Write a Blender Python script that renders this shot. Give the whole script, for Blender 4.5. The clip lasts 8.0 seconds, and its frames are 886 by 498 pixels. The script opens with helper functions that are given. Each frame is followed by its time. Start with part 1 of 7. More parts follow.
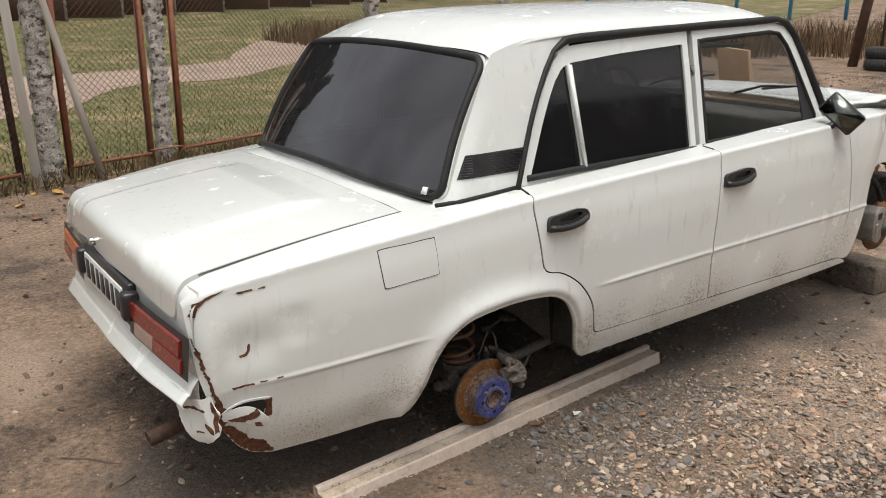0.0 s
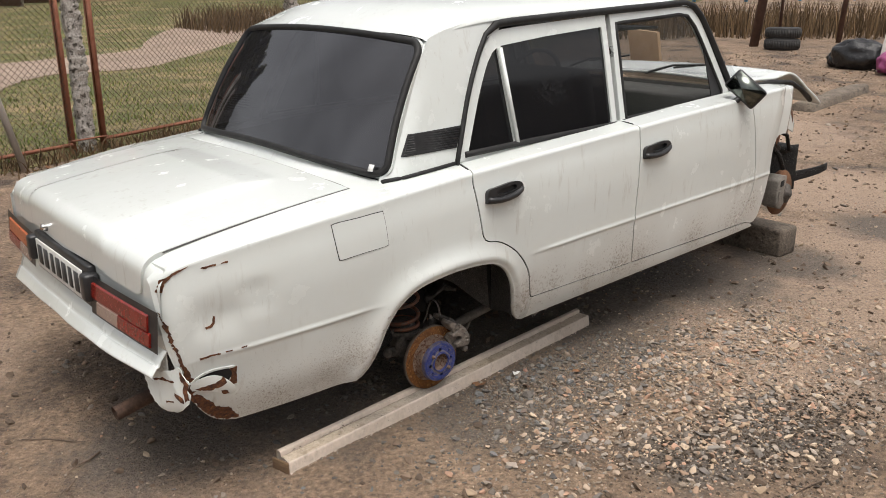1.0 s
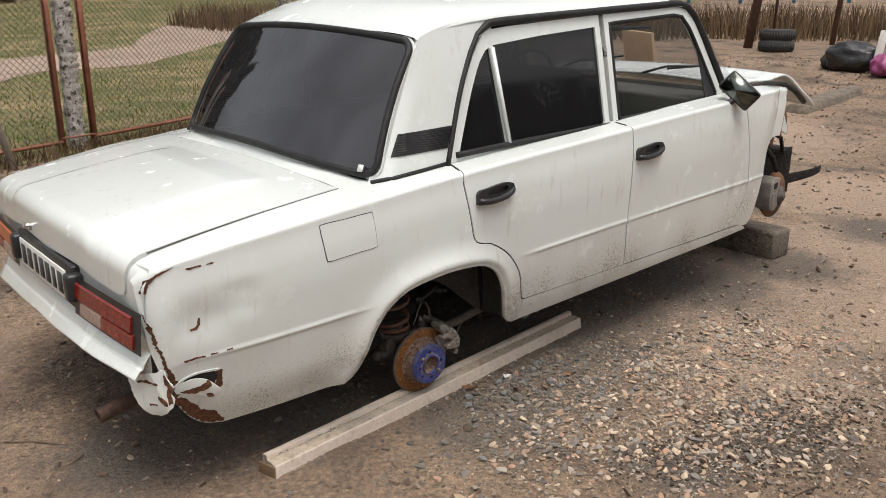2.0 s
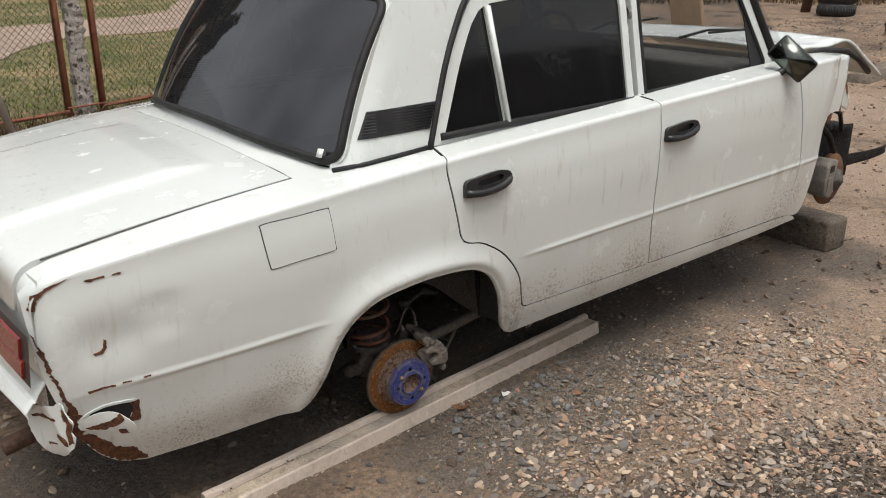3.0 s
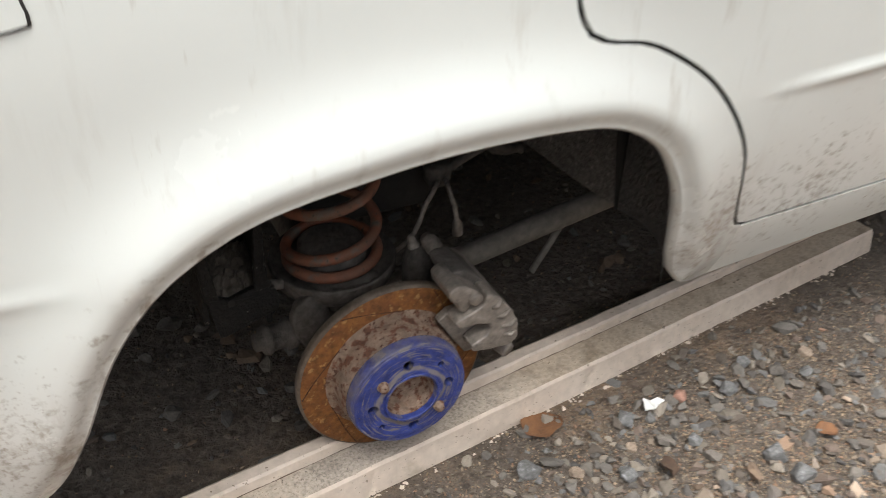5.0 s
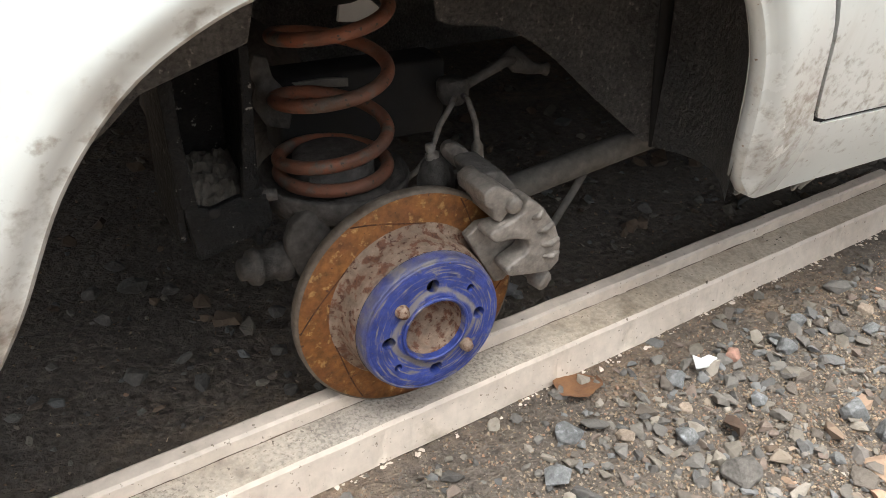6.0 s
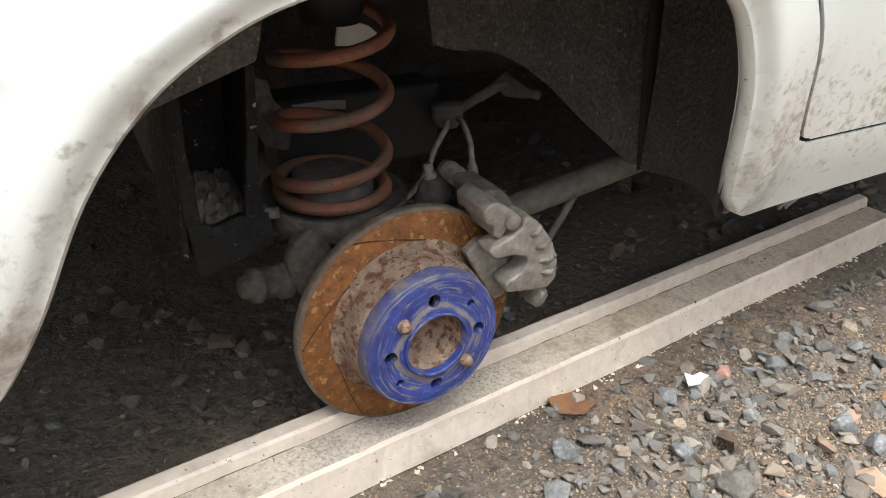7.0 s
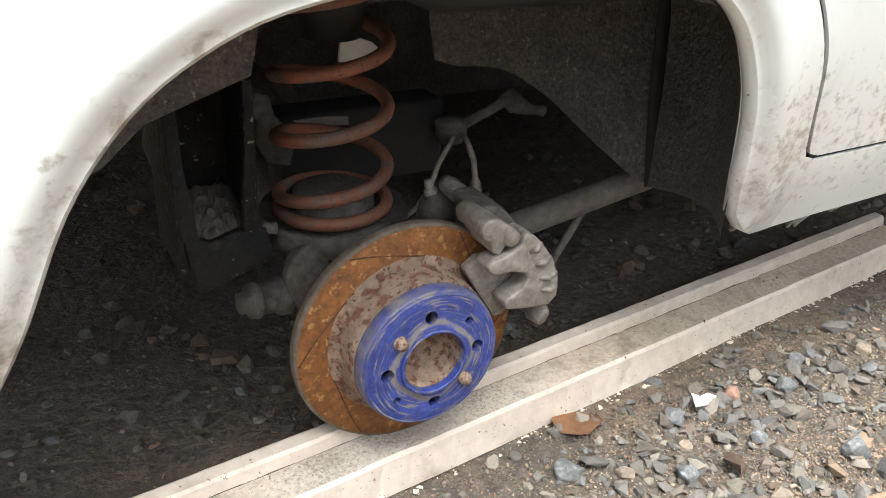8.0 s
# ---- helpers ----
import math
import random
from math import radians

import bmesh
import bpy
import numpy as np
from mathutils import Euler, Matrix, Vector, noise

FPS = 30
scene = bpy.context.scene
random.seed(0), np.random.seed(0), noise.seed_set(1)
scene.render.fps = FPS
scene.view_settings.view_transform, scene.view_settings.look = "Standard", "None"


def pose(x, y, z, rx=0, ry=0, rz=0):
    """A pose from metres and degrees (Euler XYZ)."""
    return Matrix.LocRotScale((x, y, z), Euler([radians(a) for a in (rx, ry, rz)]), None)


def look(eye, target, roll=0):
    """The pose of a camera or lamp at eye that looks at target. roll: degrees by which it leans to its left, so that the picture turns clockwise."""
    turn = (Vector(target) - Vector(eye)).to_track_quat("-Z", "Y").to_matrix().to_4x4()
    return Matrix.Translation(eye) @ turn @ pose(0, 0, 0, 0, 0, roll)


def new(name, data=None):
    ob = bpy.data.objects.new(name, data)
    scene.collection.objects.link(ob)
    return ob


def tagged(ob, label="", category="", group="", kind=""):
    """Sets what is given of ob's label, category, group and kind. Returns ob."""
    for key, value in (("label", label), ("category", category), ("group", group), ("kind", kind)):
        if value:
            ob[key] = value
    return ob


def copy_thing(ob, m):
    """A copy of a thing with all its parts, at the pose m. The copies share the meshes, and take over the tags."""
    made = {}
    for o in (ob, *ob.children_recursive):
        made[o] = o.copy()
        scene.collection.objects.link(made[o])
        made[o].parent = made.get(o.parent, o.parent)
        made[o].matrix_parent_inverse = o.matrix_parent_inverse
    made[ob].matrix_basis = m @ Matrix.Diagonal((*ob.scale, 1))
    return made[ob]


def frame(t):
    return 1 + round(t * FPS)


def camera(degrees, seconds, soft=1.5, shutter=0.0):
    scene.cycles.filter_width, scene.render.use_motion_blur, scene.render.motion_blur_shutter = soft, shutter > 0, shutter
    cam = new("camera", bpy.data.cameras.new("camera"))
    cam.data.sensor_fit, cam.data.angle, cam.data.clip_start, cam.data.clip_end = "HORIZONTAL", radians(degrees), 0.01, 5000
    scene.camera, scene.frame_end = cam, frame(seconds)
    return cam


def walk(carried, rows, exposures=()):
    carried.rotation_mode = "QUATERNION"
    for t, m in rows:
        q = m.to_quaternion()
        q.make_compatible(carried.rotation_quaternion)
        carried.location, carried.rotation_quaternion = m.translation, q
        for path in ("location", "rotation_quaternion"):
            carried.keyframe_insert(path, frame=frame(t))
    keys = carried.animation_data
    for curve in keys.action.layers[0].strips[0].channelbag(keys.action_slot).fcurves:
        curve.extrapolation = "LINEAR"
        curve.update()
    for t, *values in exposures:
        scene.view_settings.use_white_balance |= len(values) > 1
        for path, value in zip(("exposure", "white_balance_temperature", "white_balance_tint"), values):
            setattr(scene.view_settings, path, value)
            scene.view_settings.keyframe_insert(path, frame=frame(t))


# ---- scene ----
cam = camera(55.5, 8.0, soft=0.75, shutter=0.2)
PATH = [
    (0, (-1.623, -2.704, 1.448), (-0.524, -1.134, 0.877), 0.3),
    (0.5, (-1.72, -2.769, 1.444), (-0.542, -1.261, 0.862), -0.7),
    (1, (-1.798, -2.803, 1.458), (-0.557, -1.355, 0.855), -0.1),
    (1.5, (-1.813, -2.81, 1.449), (-0.555, -1.374, 0.852), 0.5),
    (1.7, (-1.811, -2.813, 1.454), (-0.554, -1.377, 0.857), 0.4),
    (2.8, (-1.417, -2.585, 1.434), (-0.229, -1.115, 0.78), 0.1),
    (3, (-1.312, -2.539, 1.4), (-0.158, -1.052, 0.724), 0.0),
    (3.5, (-1.08, -2.298, 1.338), (-0.002, -0.842, 0.492), 1.9),
    (4, (-0.821, -1.958, 1.283), (0.19, -0.571, 0.256), 3.9),
    (4.5, (-0.491, -1.605, 1.153), (0.374, -0.212, 0.008), 3.9),
    (5, (-0.298, -1.34, 0.865), (0.455, 0.115, -0.282), 1.4),
    (5.2, (-0.323, -1.259, 0.75), (0.528, 0.165, -0.367), 3.2),
    (6.3, (-0.332, -1.265, 0.625), (0.544, 0.236, -0.365), 2.6),
    (6.5, (-0.35, -1.259, 0.622), (0.569, 0.224, -0.356), 3.1),
    (7, (-0.359, -1.271, 0.618), (0.578, 0.229, -0.317), 3.1),
    (7.5, (-0.36, -1.276, 0.616), (0.579, 0.24, -0.29), 3.2),
    (8, (-0.336, -1.277, 0.614), (0.564, 0.266, -0.285), 2.6),
]
walk(cam, [(t, look(eye, target, roll)) for t, eye, target, roll in PATH], [(0.0, 0.31, 6700, 11), (1.5, 0.38, 6700, 11), (3.0, 0.22, 6600, 10), (3.5, 0.30, 6600, 10), (4.5, 0.48, 6500, 7), (5.0, 0.86, 6500, 9), (6.3, 1.44, 6250, 6), (7.5, 1.50, 6250, 6), (8.0, 1.72, 6200, 5)])

# ---- sky and sun ----
world = bpy.data.worlds.new("overcast_sky")
scene.world = world
world.use_nodes = True
wn = world.node_tree.nodes
sky = wn.new("ShaderNodeTexSky")
sky.sky_type = "NISHITA"
sky.sun_disc = False
sky.sun_elevation = radians(75)
sky.sun_rotation = radians(202)
sky.air_density, sky.dust_density, sky.ozone_density = 1.0, 6.0, 1.0
hue = wn.new("ShaderNodeHueSaturation")
hue.inputs["Saturation"].default_value = 0.25
world.node_tree.links.new(sky.outputs[0], hue.inputs["Color"])
way = wn.new("ShaderNodeTexCoord")
cloud = wn.new("ShaderNodeTexNoise")
cloud.inputs["Scale"].default_value, cloud.inputs["Detail"].default_value, cloud.inputs["Distortion"].default_value = 2.4, 5.0, 0.4
thick = wn.new("ShaderNodeMapRange")
thick.inputs[1].default_value, thick.inputs[2].default_value, thick.inputs[3].default_value, thick.inputs[4].default_value = 0.3, 0.7, 0.62, 1.38
veil = wn.new("ShaderNodeVectorMath")
veil.operation = "SCALE"
world.node_tree.links.new(way.outputs["Generated"], cloud.inputs["Vector"])
world.node_tree.links.new(cloud.outputs[0], thick.inputs[0])
world.node_tree.links.new(hue.outputs[0], veil.inputs[0])
world.node_tree.links.new(thick.outputs[0], veil.inputs["Scale"])
world.node_tree.links.new(veil.outputs[0], wn["Background"].inputs[0])
wn["Background"].inputs[1].default_value = 0.135
sun = new("sun", bpy.data.lights.new("sun", "SUN"))
sun.data.energy, sun.data.angle, sun.data.color = 1.45, radians(40), (1.0, 0.975, 0.94)
sun.matrix_world = look((-1.0, -2.6, 11.0), (0, 0, 0))


# ---- materials ----
def mat(name, c1, c2, scale=8.0, rough=0.6, metal=0.0, bump=0.0, bscale=60.0, c3=None, s3=3.0, cover=0.6, coat=0.0, spec=0.5, island=0.0, stretch=(1, 1, 1), soft=0.12, dist=0.004, palette=(), spots=(), dirt=(0.2, 0.15, 0.1), specks=None, grain=None, stains_shade=(), stain_shade=(0.03, 0.025, 0.02), washes=(), wash=(0.36, 0.26, 0.19), streaks=None):
    """A surface of two mottled colours, with patches of a third, and fine relief."""
    m = bpy.data.materials.new(name)
    m.use_nodes = True
    nt = m.node_tree
    b = nt.nodes["Principled BSDF"]
    co = nt.nodes.new("ShaderNodeTexCoord")
    mp = nt.nodes.new("ShaderNodeMapping")
    mp.inputs["Scale"].default_value = stretch
    nt.links.new(co.outputs["Object"], mp.inputs[0])

    def noise_at(sc, detail=6.0):
        n = nt.nodes.new("ShaderNodeTexNoise")
        n.inputs["Scale"].default_value, n.inputs["Detail"].default_value, n.inputs["Roughness"].default_value = sc, detail, 0.62
        nt.links.new(mp.outputs[0], n.inputs["Vector"])
        return n

    def mix(f, a, c, kind="MIX"):
        x = nt.nodes.new("ShaderNodeMix")
        x.data_type, x.blend_type = "RGBA", kind
        for sock, v in ((x.inputs[0], f), (x.inputs[6], a), (x.inputs[7], c)):
            if hasattr(v, "is_linked"):
                nt.links.new(v, sock)
            else:
                sock.default_value = v if isinstance(v, float) else (*v, 1)
        return x.outputs[2]

    def ramp(v, lo, hi):
        r = nt.nodes.new("ShaderNodeMapRange")
        r.inputs[1].default_value, r.inputs[2].default_value = lo, hi
        nt.links.new(v, r.inputs[0])
        return r.outputs[0]

    col = mix(ramp(noise_at(scale).outputs[0], 0.36, 0.64), c1, c2)
    if c3:
        patch = ramp(noise_at(s3, 9.0).outputs[0], cover, cover + soft)
        col = mix(patch, col, c3)
    if grain:
        gs, glo, ghi = grain
        gm = nt.nodes.new("ShaderNodeMapRange")
        gm.inputs[1].default_value, gm.inputs[2].default_value, gm.inputs[3].default_value, gm.inputs[4].default_value = 0.3, 0.7, glo, ghi
        nt.links.new(noise_at(gs, 8.0).outputs[0], gm.inputs[0])
        gh = nt.nodes.new("ShaderNodeHueSaturation")
        nt.links.new(gm.outputs[0], gh.inputs["Value"])
        nt.links.new(col, gh.inputs["Color"])
        col = gh.outputs[0]
    if specks:
        c4, s4, cover4 = specks
        col = mix(ramp(noise_at(s4, 3.0).outputs[0], cover4, cover4 + 0.05), col, c4)
    if palette:
        g = nt.nodes.new("ShaderNodeNewGeometry")
        cr = nt.nodes.new("ShaderNodeValToRGB")
        cr.color_ramp.interpolation = "CONSTANT"
        while len(cr.color_ramp.elements) < len(palette):
            cr.color_ramp.elements.new(0.5)
        for i, c in enumerate(palette):
            cr.color_ramp.elements[i].position = i / len(palette)
            cr.color_ramp.elements[i].color = (*c, 1)
        nt.links.new(g.outputs["Random Per Island"], cr.inputs[0])
        col = mix(0.75, col, cr.outputs[0])
    if streaks:
        # thin runs of dried dirty water down the sides, and smears on top
        tone, most = streaks
        runs = nt.nodes.new("ShaderNodeMapping")
        runs.inputs["Scale"].default_value = (1.0, 1.0, 0.16)
        runs.inputs["Rotation"].default_value = (0.0, 0.18, 0.0)
        nt.links.new(co.outputs["Object"], runs.inputs[0])
        for sc, lo, hi in ((34.0, 0.57, 0.80), (110.0, 0.63, 0.80)):
            n = noise_at(sc, 7.0)
            nt.links.new(runs.outputs[0], n.inputs["Vector"])
            held = nt.nodes.new("ShaderNodeMath")
            held.operation = "MULTIPLY"
            nt.links.new(ramp(n.outputs[0], lo, hi), held.inputs[0])
            nt.links.new(ramp(noise_at(4.5, 3.0).outputs[0], 0.42, 0.62), held.inputs[1])
            amount = nt.nodes.new("ShaderNodeMath")
            amount.operation = "MULTIPLY"
            amount.inputs[1].default_value = most
            nt.links.new(held.outputs[0], amount.inputs[0])
            col = mix(amount.outputs[0], col, tone)
    for place, radius, low in spots:
        # splashes of mud thrown up at one spot, thinning outwards
        d = nt.nodes.new("ShaderNodeVectorMath")
        d.operation = "DISTANCE"
        d.inputs[1].default_value = place
        nt.links.new(co.outputs["Object"], d.inputs[0])
        near = nt.nodes.new("ShaderNodeMapRange")
        near.inputs[1].default_value, near.inputs[2].default_value, near.inputs[3].default_value, near.inputs[4].default_value = 0.0, radius, 0.25, 0.0
        nt.links.new(d.outputs["Value"], near.inputs[0])
        add = nt.nodes.new("ShaderNodeMath")
        nt.links.new(near.outputs[0], add.inputs[0])
        nt.links.new(noise_at(low, 8.0).outputs[0], add.inputs[1])
        m2 = nt.nodes.new("ShaderNodeMapRange")
        m2.inputs[1].default_value, m2.inputs[2].default_value, m2.inputs[4].default_value = 0.675, 0.85, 0.55
        nt.links.new(add.outputs[0], m2.inputs[0])
        film = nt.nodes.new("ShaderNodeMapRange")
        film.inputs[1].default_value, film.inputs[2].default_value, film.inputs[4].default_value = 0.0, 0.25, 0.34
        nt.links.new(near.outputs[0], film.inputs[0])
        col = mix(film.outputs[0], col, tuple(0.3 + 0.9 * k for k in dirt))
        only = nt.nodes.new("ShaderNodeMath")
        only.operation, only.use_clamp = "MULTIPLY", True
        only.inputs[1].default_value = 12.0
        nt.links.new(near.outputs[0], only.inputs[0])
        splash = nt.nodes.new("ShaderNodeMath")
        splash.operation = "MULTIPLY"
        nt.links.new(m2.outputs[0], splash.inputs[0])
        nt.links.new(only.outputs[0], splash.inputs[1])
        col = mix(splash.outputs[0], col, dirt)
    for spread, tone, most in ((washes, wash, 0.72), (stains_shade, stain_shade, 0.85)):
        # ragged patches: sandy soil, or damp soil with the car's shade painted in
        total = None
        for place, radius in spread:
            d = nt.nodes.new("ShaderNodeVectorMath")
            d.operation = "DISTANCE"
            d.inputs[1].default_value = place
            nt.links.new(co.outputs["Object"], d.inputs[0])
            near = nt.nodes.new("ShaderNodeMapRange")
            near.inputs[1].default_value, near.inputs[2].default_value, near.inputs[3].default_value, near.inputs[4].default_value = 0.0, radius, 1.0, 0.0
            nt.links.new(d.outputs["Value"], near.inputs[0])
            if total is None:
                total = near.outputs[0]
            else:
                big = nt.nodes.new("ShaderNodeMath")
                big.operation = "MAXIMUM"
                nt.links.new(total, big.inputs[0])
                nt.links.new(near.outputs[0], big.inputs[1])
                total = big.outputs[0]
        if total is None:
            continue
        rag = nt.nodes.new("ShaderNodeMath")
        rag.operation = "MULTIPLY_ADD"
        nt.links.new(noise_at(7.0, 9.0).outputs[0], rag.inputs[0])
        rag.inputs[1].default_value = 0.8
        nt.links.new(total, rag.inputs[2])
        patch_amount = nt.nodes.new("ShaderNodeMapRange")
        patch_amount.inputs[1].default_value, patch_amount.inputs[2].default_value, patch_amount.inputs[4].default_value = 0.55, 0.95, most
        nt.links.new(rag.outputs[0], patch_amount.inputs[0])
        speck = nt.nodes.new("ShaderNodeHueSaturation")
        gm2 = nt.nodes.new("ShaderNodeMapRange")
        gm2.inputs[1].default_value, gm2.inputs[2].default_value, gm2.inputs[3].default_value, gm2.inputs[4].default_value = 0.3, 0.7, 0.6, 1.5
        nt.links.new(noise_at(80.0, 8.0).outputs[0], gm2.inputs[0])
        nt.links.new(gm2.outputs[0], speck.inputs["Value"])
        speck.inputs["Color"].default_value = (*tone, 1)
        col = mix(patch_amount.outputs[0], col, speck.outputs[0])
    if island:
        g = nt.nodes.new("ShaderNodeNewGeometry")
        hs = nt.nodes.new("ShaderNodeHueSaturation")
        nt.links.new(col, hs.inputs["Color"])
        r = nt.nodes.new("ShaderNodeMapRange")
        r.inputs[3].default_value, r.inputs[4].default_value = 1 - island, 1 + island
        nt.links.new(g.outputs["Random Per Island"], r.inputs[0])
        nt.links.new(r.outputs[0], hs.inputs["Value"])
        col = hs.outputs[0]
    nt.links.new(col, b.inputs["Base Color"])
    rr = nt.nodes.new("ShaderNodeMapRange")
    rr.inputs[3].default_value, rr.inputs[4].default_value = max(0.03, rough - 0.1), min(1, rough + 0.1)
    nt.links.new(noise_at(scale * 2.3).outputs[0], rr.inputs[0])
    nt.links.new(rr.outputs[0], b.inputs["Roughness"])
    b.inputs["Metallic"].default_value = metal
    b.inputs["Coat Weight"].default_value = coat
    b.inputs["Coat Roughness"].default_value = 0.1
    b.inputs["Specular IOR Level"].default_value = spec
    if bump:
        bp = nt.nodes.new("ShaderNodeBump")
        bp.inputs["Strength"].default_value, bp.inputs["Distance"].default_value = bump, dist
        nt.links.new(noise_at(bscale, 5.0).outputs[0], bp.inputs["Height"])
        nt.links.new(bp.outputs[0], b.inputs["Normal"])
    return m


def glass(name, tint, rough=0.03, clear=0.5, ior=1.5, dust=None):
    """Tinted glass: part lets light through, part is dark film; both carry the gloss of glass."""
    m = bpy.data.materials.new(name)
    m.use_nodes = True
    nt = m.node_tree
    b = nt.nodes["Principled BSDF"]
    b.inputs["Base Color"].default_value = (*tint, 1)
    b.inputs["Roughness"].default_value = rough
    b.inputs["IOR"].default_value = ior
    if dust:
        # smudges of dried dust on the pane
        co = nt.nodes.new("ShaderNodeTexCoord")
        cols = []
        for sc, lo, hi in ((9.0, 0.50, 0.72), (60.0, 0.45, 0.75)):
            n = nt.nodes.new("ShaderNodeTexNoise")
            n.inputs["Scale"].default_value, n.inputs["Detail"].default_value = sc, 8.0
            nt.links.new(co.outputs["Object"], n.inputs["Vector"])
            r = nt.nodes.new("ShaderNodeMapRange")
            r.inputs[1].default_value, r.inputs[2].default_value = lo, hi
            nt.links.new(n.outputs[0], r.inputs[0])
            cols.append(r)
        mu = nt.nodes.new("ShaderNodeMath")
        mu.operation = "MULTIPLY"
        nt.links.new(cols[0].outputs[0], mu.inputs[0])
        nt.links.new(cols[1].outputs[0], mu.inputs[1])
        mc = nt.nodes.new("ShaderNodeMix")
        mc.data_type = "RGBA"
        mc.inputs[6].default_value, mc.inputs[7].default_value = (*tint, 1), (*dust, 1)
        nt.links.new(mu.outputs[0], mc.inputs[0])
        nt.links.new(mc.outputs[2], b.inputs["Base Color"])
        ro = nt.nodes.new("ShaderNodeMapRange")
        ro.inputs[3].default_value, ro.inputs[4].default_value = rough, 0.3
        nt.links.new(mu.outputs[0], ro.inputs[0])
        nt.links.new(ro.outputs[0], b.inputs["Roughness"])
    tr = nt.nodes.new("ShaderNodeBsdfTransparent")
    mx = nt.nodes.new("ShaderNodeMixShader")
    mx.inputs[0].default_value = clear
    nt.links.new(b.outputs[0], mx.inputs[1])
    nt.links.new(tr.outputs[0], mx.inputs[2])
    nt.links.new(mx.outputs[0], nt.nodes["Material Output"].inputs[0])
    return m


MUD = [((-1.06, -0.76, 0.34), 0.09, 60.0), ((-0.99, -0.76, 0.44), 0.07, 55.0), ((-0.365, -0.76, 0.33), 0.09, 50.0), ((-1.13, -0.76, 0.34), 0.17, 190.0), ((-1.22, -0.76, 0.29), 0.16, 240.0), ((-1.40, -0.74, 0.24), 0.24, 170.0), ((-0.345, -0.76, 0.28), 0.11, 70.0), ((-0.37, -0.76, 0.40), 0.07, 60.0), ((0.0, -0.76, 0.33), 0.16, 120.0), ((0.35, -0.76, 0.345), 0.20, 120.0), ((0.75, -0.76, 0.35), 0.20, 100.0), ((1.1, -0.75, 0.37), 0.24, 100.0), ((1.22, -0.75, 0.45), 0.14, 100.0), ((-0.335, -0.77, 0.35), 0.13, 90.0), ((-0.20, -0.77, 0.36), 0.16, 85.0), ((0.2, -0.77, 0.355), 0.22, 95.0), ((-1.01, -0.80, 0.395), 0.06, 55.0), ((-0.965, -0.80, 0.455), 0.05, 55.0), ((-1.05, -0.78, 0.31), 0.09, 55.0), ((-0.91, -0.81, 0.495), 0.045, 60.0)]
PAINT = mat("white_car_paint", (0.672, 0.708, 0.686), (0.650, 0.682, 0.655), 3.0, 0.25, coat=0.8, spots=MUD, dirt=(0.15, 0.105, 0.062), streaks=((0.30, 0.25, 0.19), 0.6))
SILL = mat("muddy_white_paint", (0.668, 0.698, 0.670), (0.645, 0.668, 0.636), 4.0, 0.35, c3=(0.45, 0.385, 0.29), s3=16.0, cover=0.60, soft=0.2, bump=0.08, bscale=90, coat=0.4, specks=((0.25, 0.18, 0.11), 130.0, 0.67), spots=MUD, dirt=(0.15, 0.105, 0.062))
BLACKTRIM = mat("black_rubber", (0.010, 0.010, 0.010), (0.02, 0.02, 0.02), 20, 0.6, bump=0.1, spec=0.35)
CHROME = mat("worn_chrome", (0.62, 0.61, 0.59), (0.5, 0.49, 0.47), 40, 0.2, metal=1.0)
JOINT = mat("grey_gasket", (0.075, 0.073, 0.07), (0.12, 0.115, 0.11), 30, 0.8)
PLASTIC = mat("black_plastic", (0.014, 0.014, 0.015), (0.025, 0.025, 0.026), 30, 0.38)
BITUMEN = mat("bitumen_coat", (0.09, 0.085, 0.079), (0.14, 0.131, 0.12), 24, 0.42, bump=1.0, bscale=130, c3=(0.27, 0.25, 0.22), s3=150, cover=0.60, soft=0.06, dist=0.012, grain=(170.0, 0.45, 1.6))
BRACKET = mat("black_coated_steel", (0.010, 0.010, 0.010), (0.018, 0.0175, 0.017), 25, 0.55, spec=0.25, bump=0.9, bscale=110, c3=(0.27, 0.255, 0.23), s3=120, cover=0.635, soft=0.03, dist=0.008)
LINK = mat("dusty_grey_tube", (0.17, 0.155, 0.135), (0.23, 0.21, 0.185), 20, 0.7, bump=0.3, bscale=120, grain=(90.0, 0.75, 1.25))
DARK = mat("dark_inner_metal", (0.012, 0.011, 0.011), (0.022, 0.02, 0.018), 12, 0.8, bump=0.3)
DARKRUST = mat("dark_rust", (0.055, 0.032, 0.022), (0.09, 0.05, 0.032), 30, 0.85, bump=0.6, bscale=120, grain=(90.0, 0.6, 1.4))
RUST = mat("rust", (0.15, 0.055, 0.02), (0.045, 0.018, 0.011), 70, 0.85, bump=0.8, bscale=180, c3=(0.25, 0.11, 0.035), s3=90, cover=0.58, grain=(200.0, 0.6, 1.4))
DISC = mat("rusty_disc", (0.245, 0.10, 0.022), (0.165, 0.06, 0.016), 45, 0.7, metal=0.1, bump=0.45, bscale=250, c3=(0.37, 0.20, 0.07), s3=95, cover=0.57, soft=0.08, specks=((0.10, 0.04, 0.018), 130.0, 0.645), grain=(110.0, 0.6, 1.4))
HAT = mat("rusty_hat", (0.20, 0.135, 0.095), (0.26, 0.19, 0.14), 30, 0.75, bump=0.8, bscale=160, c3=(0.135, 0.058, 0.032), s3=95, cover=0.50, soft=0.08, specks=((0.08, 0.034, 0.02), 190.0, 0.60), grain=(90.0, 0.65, 1.35))
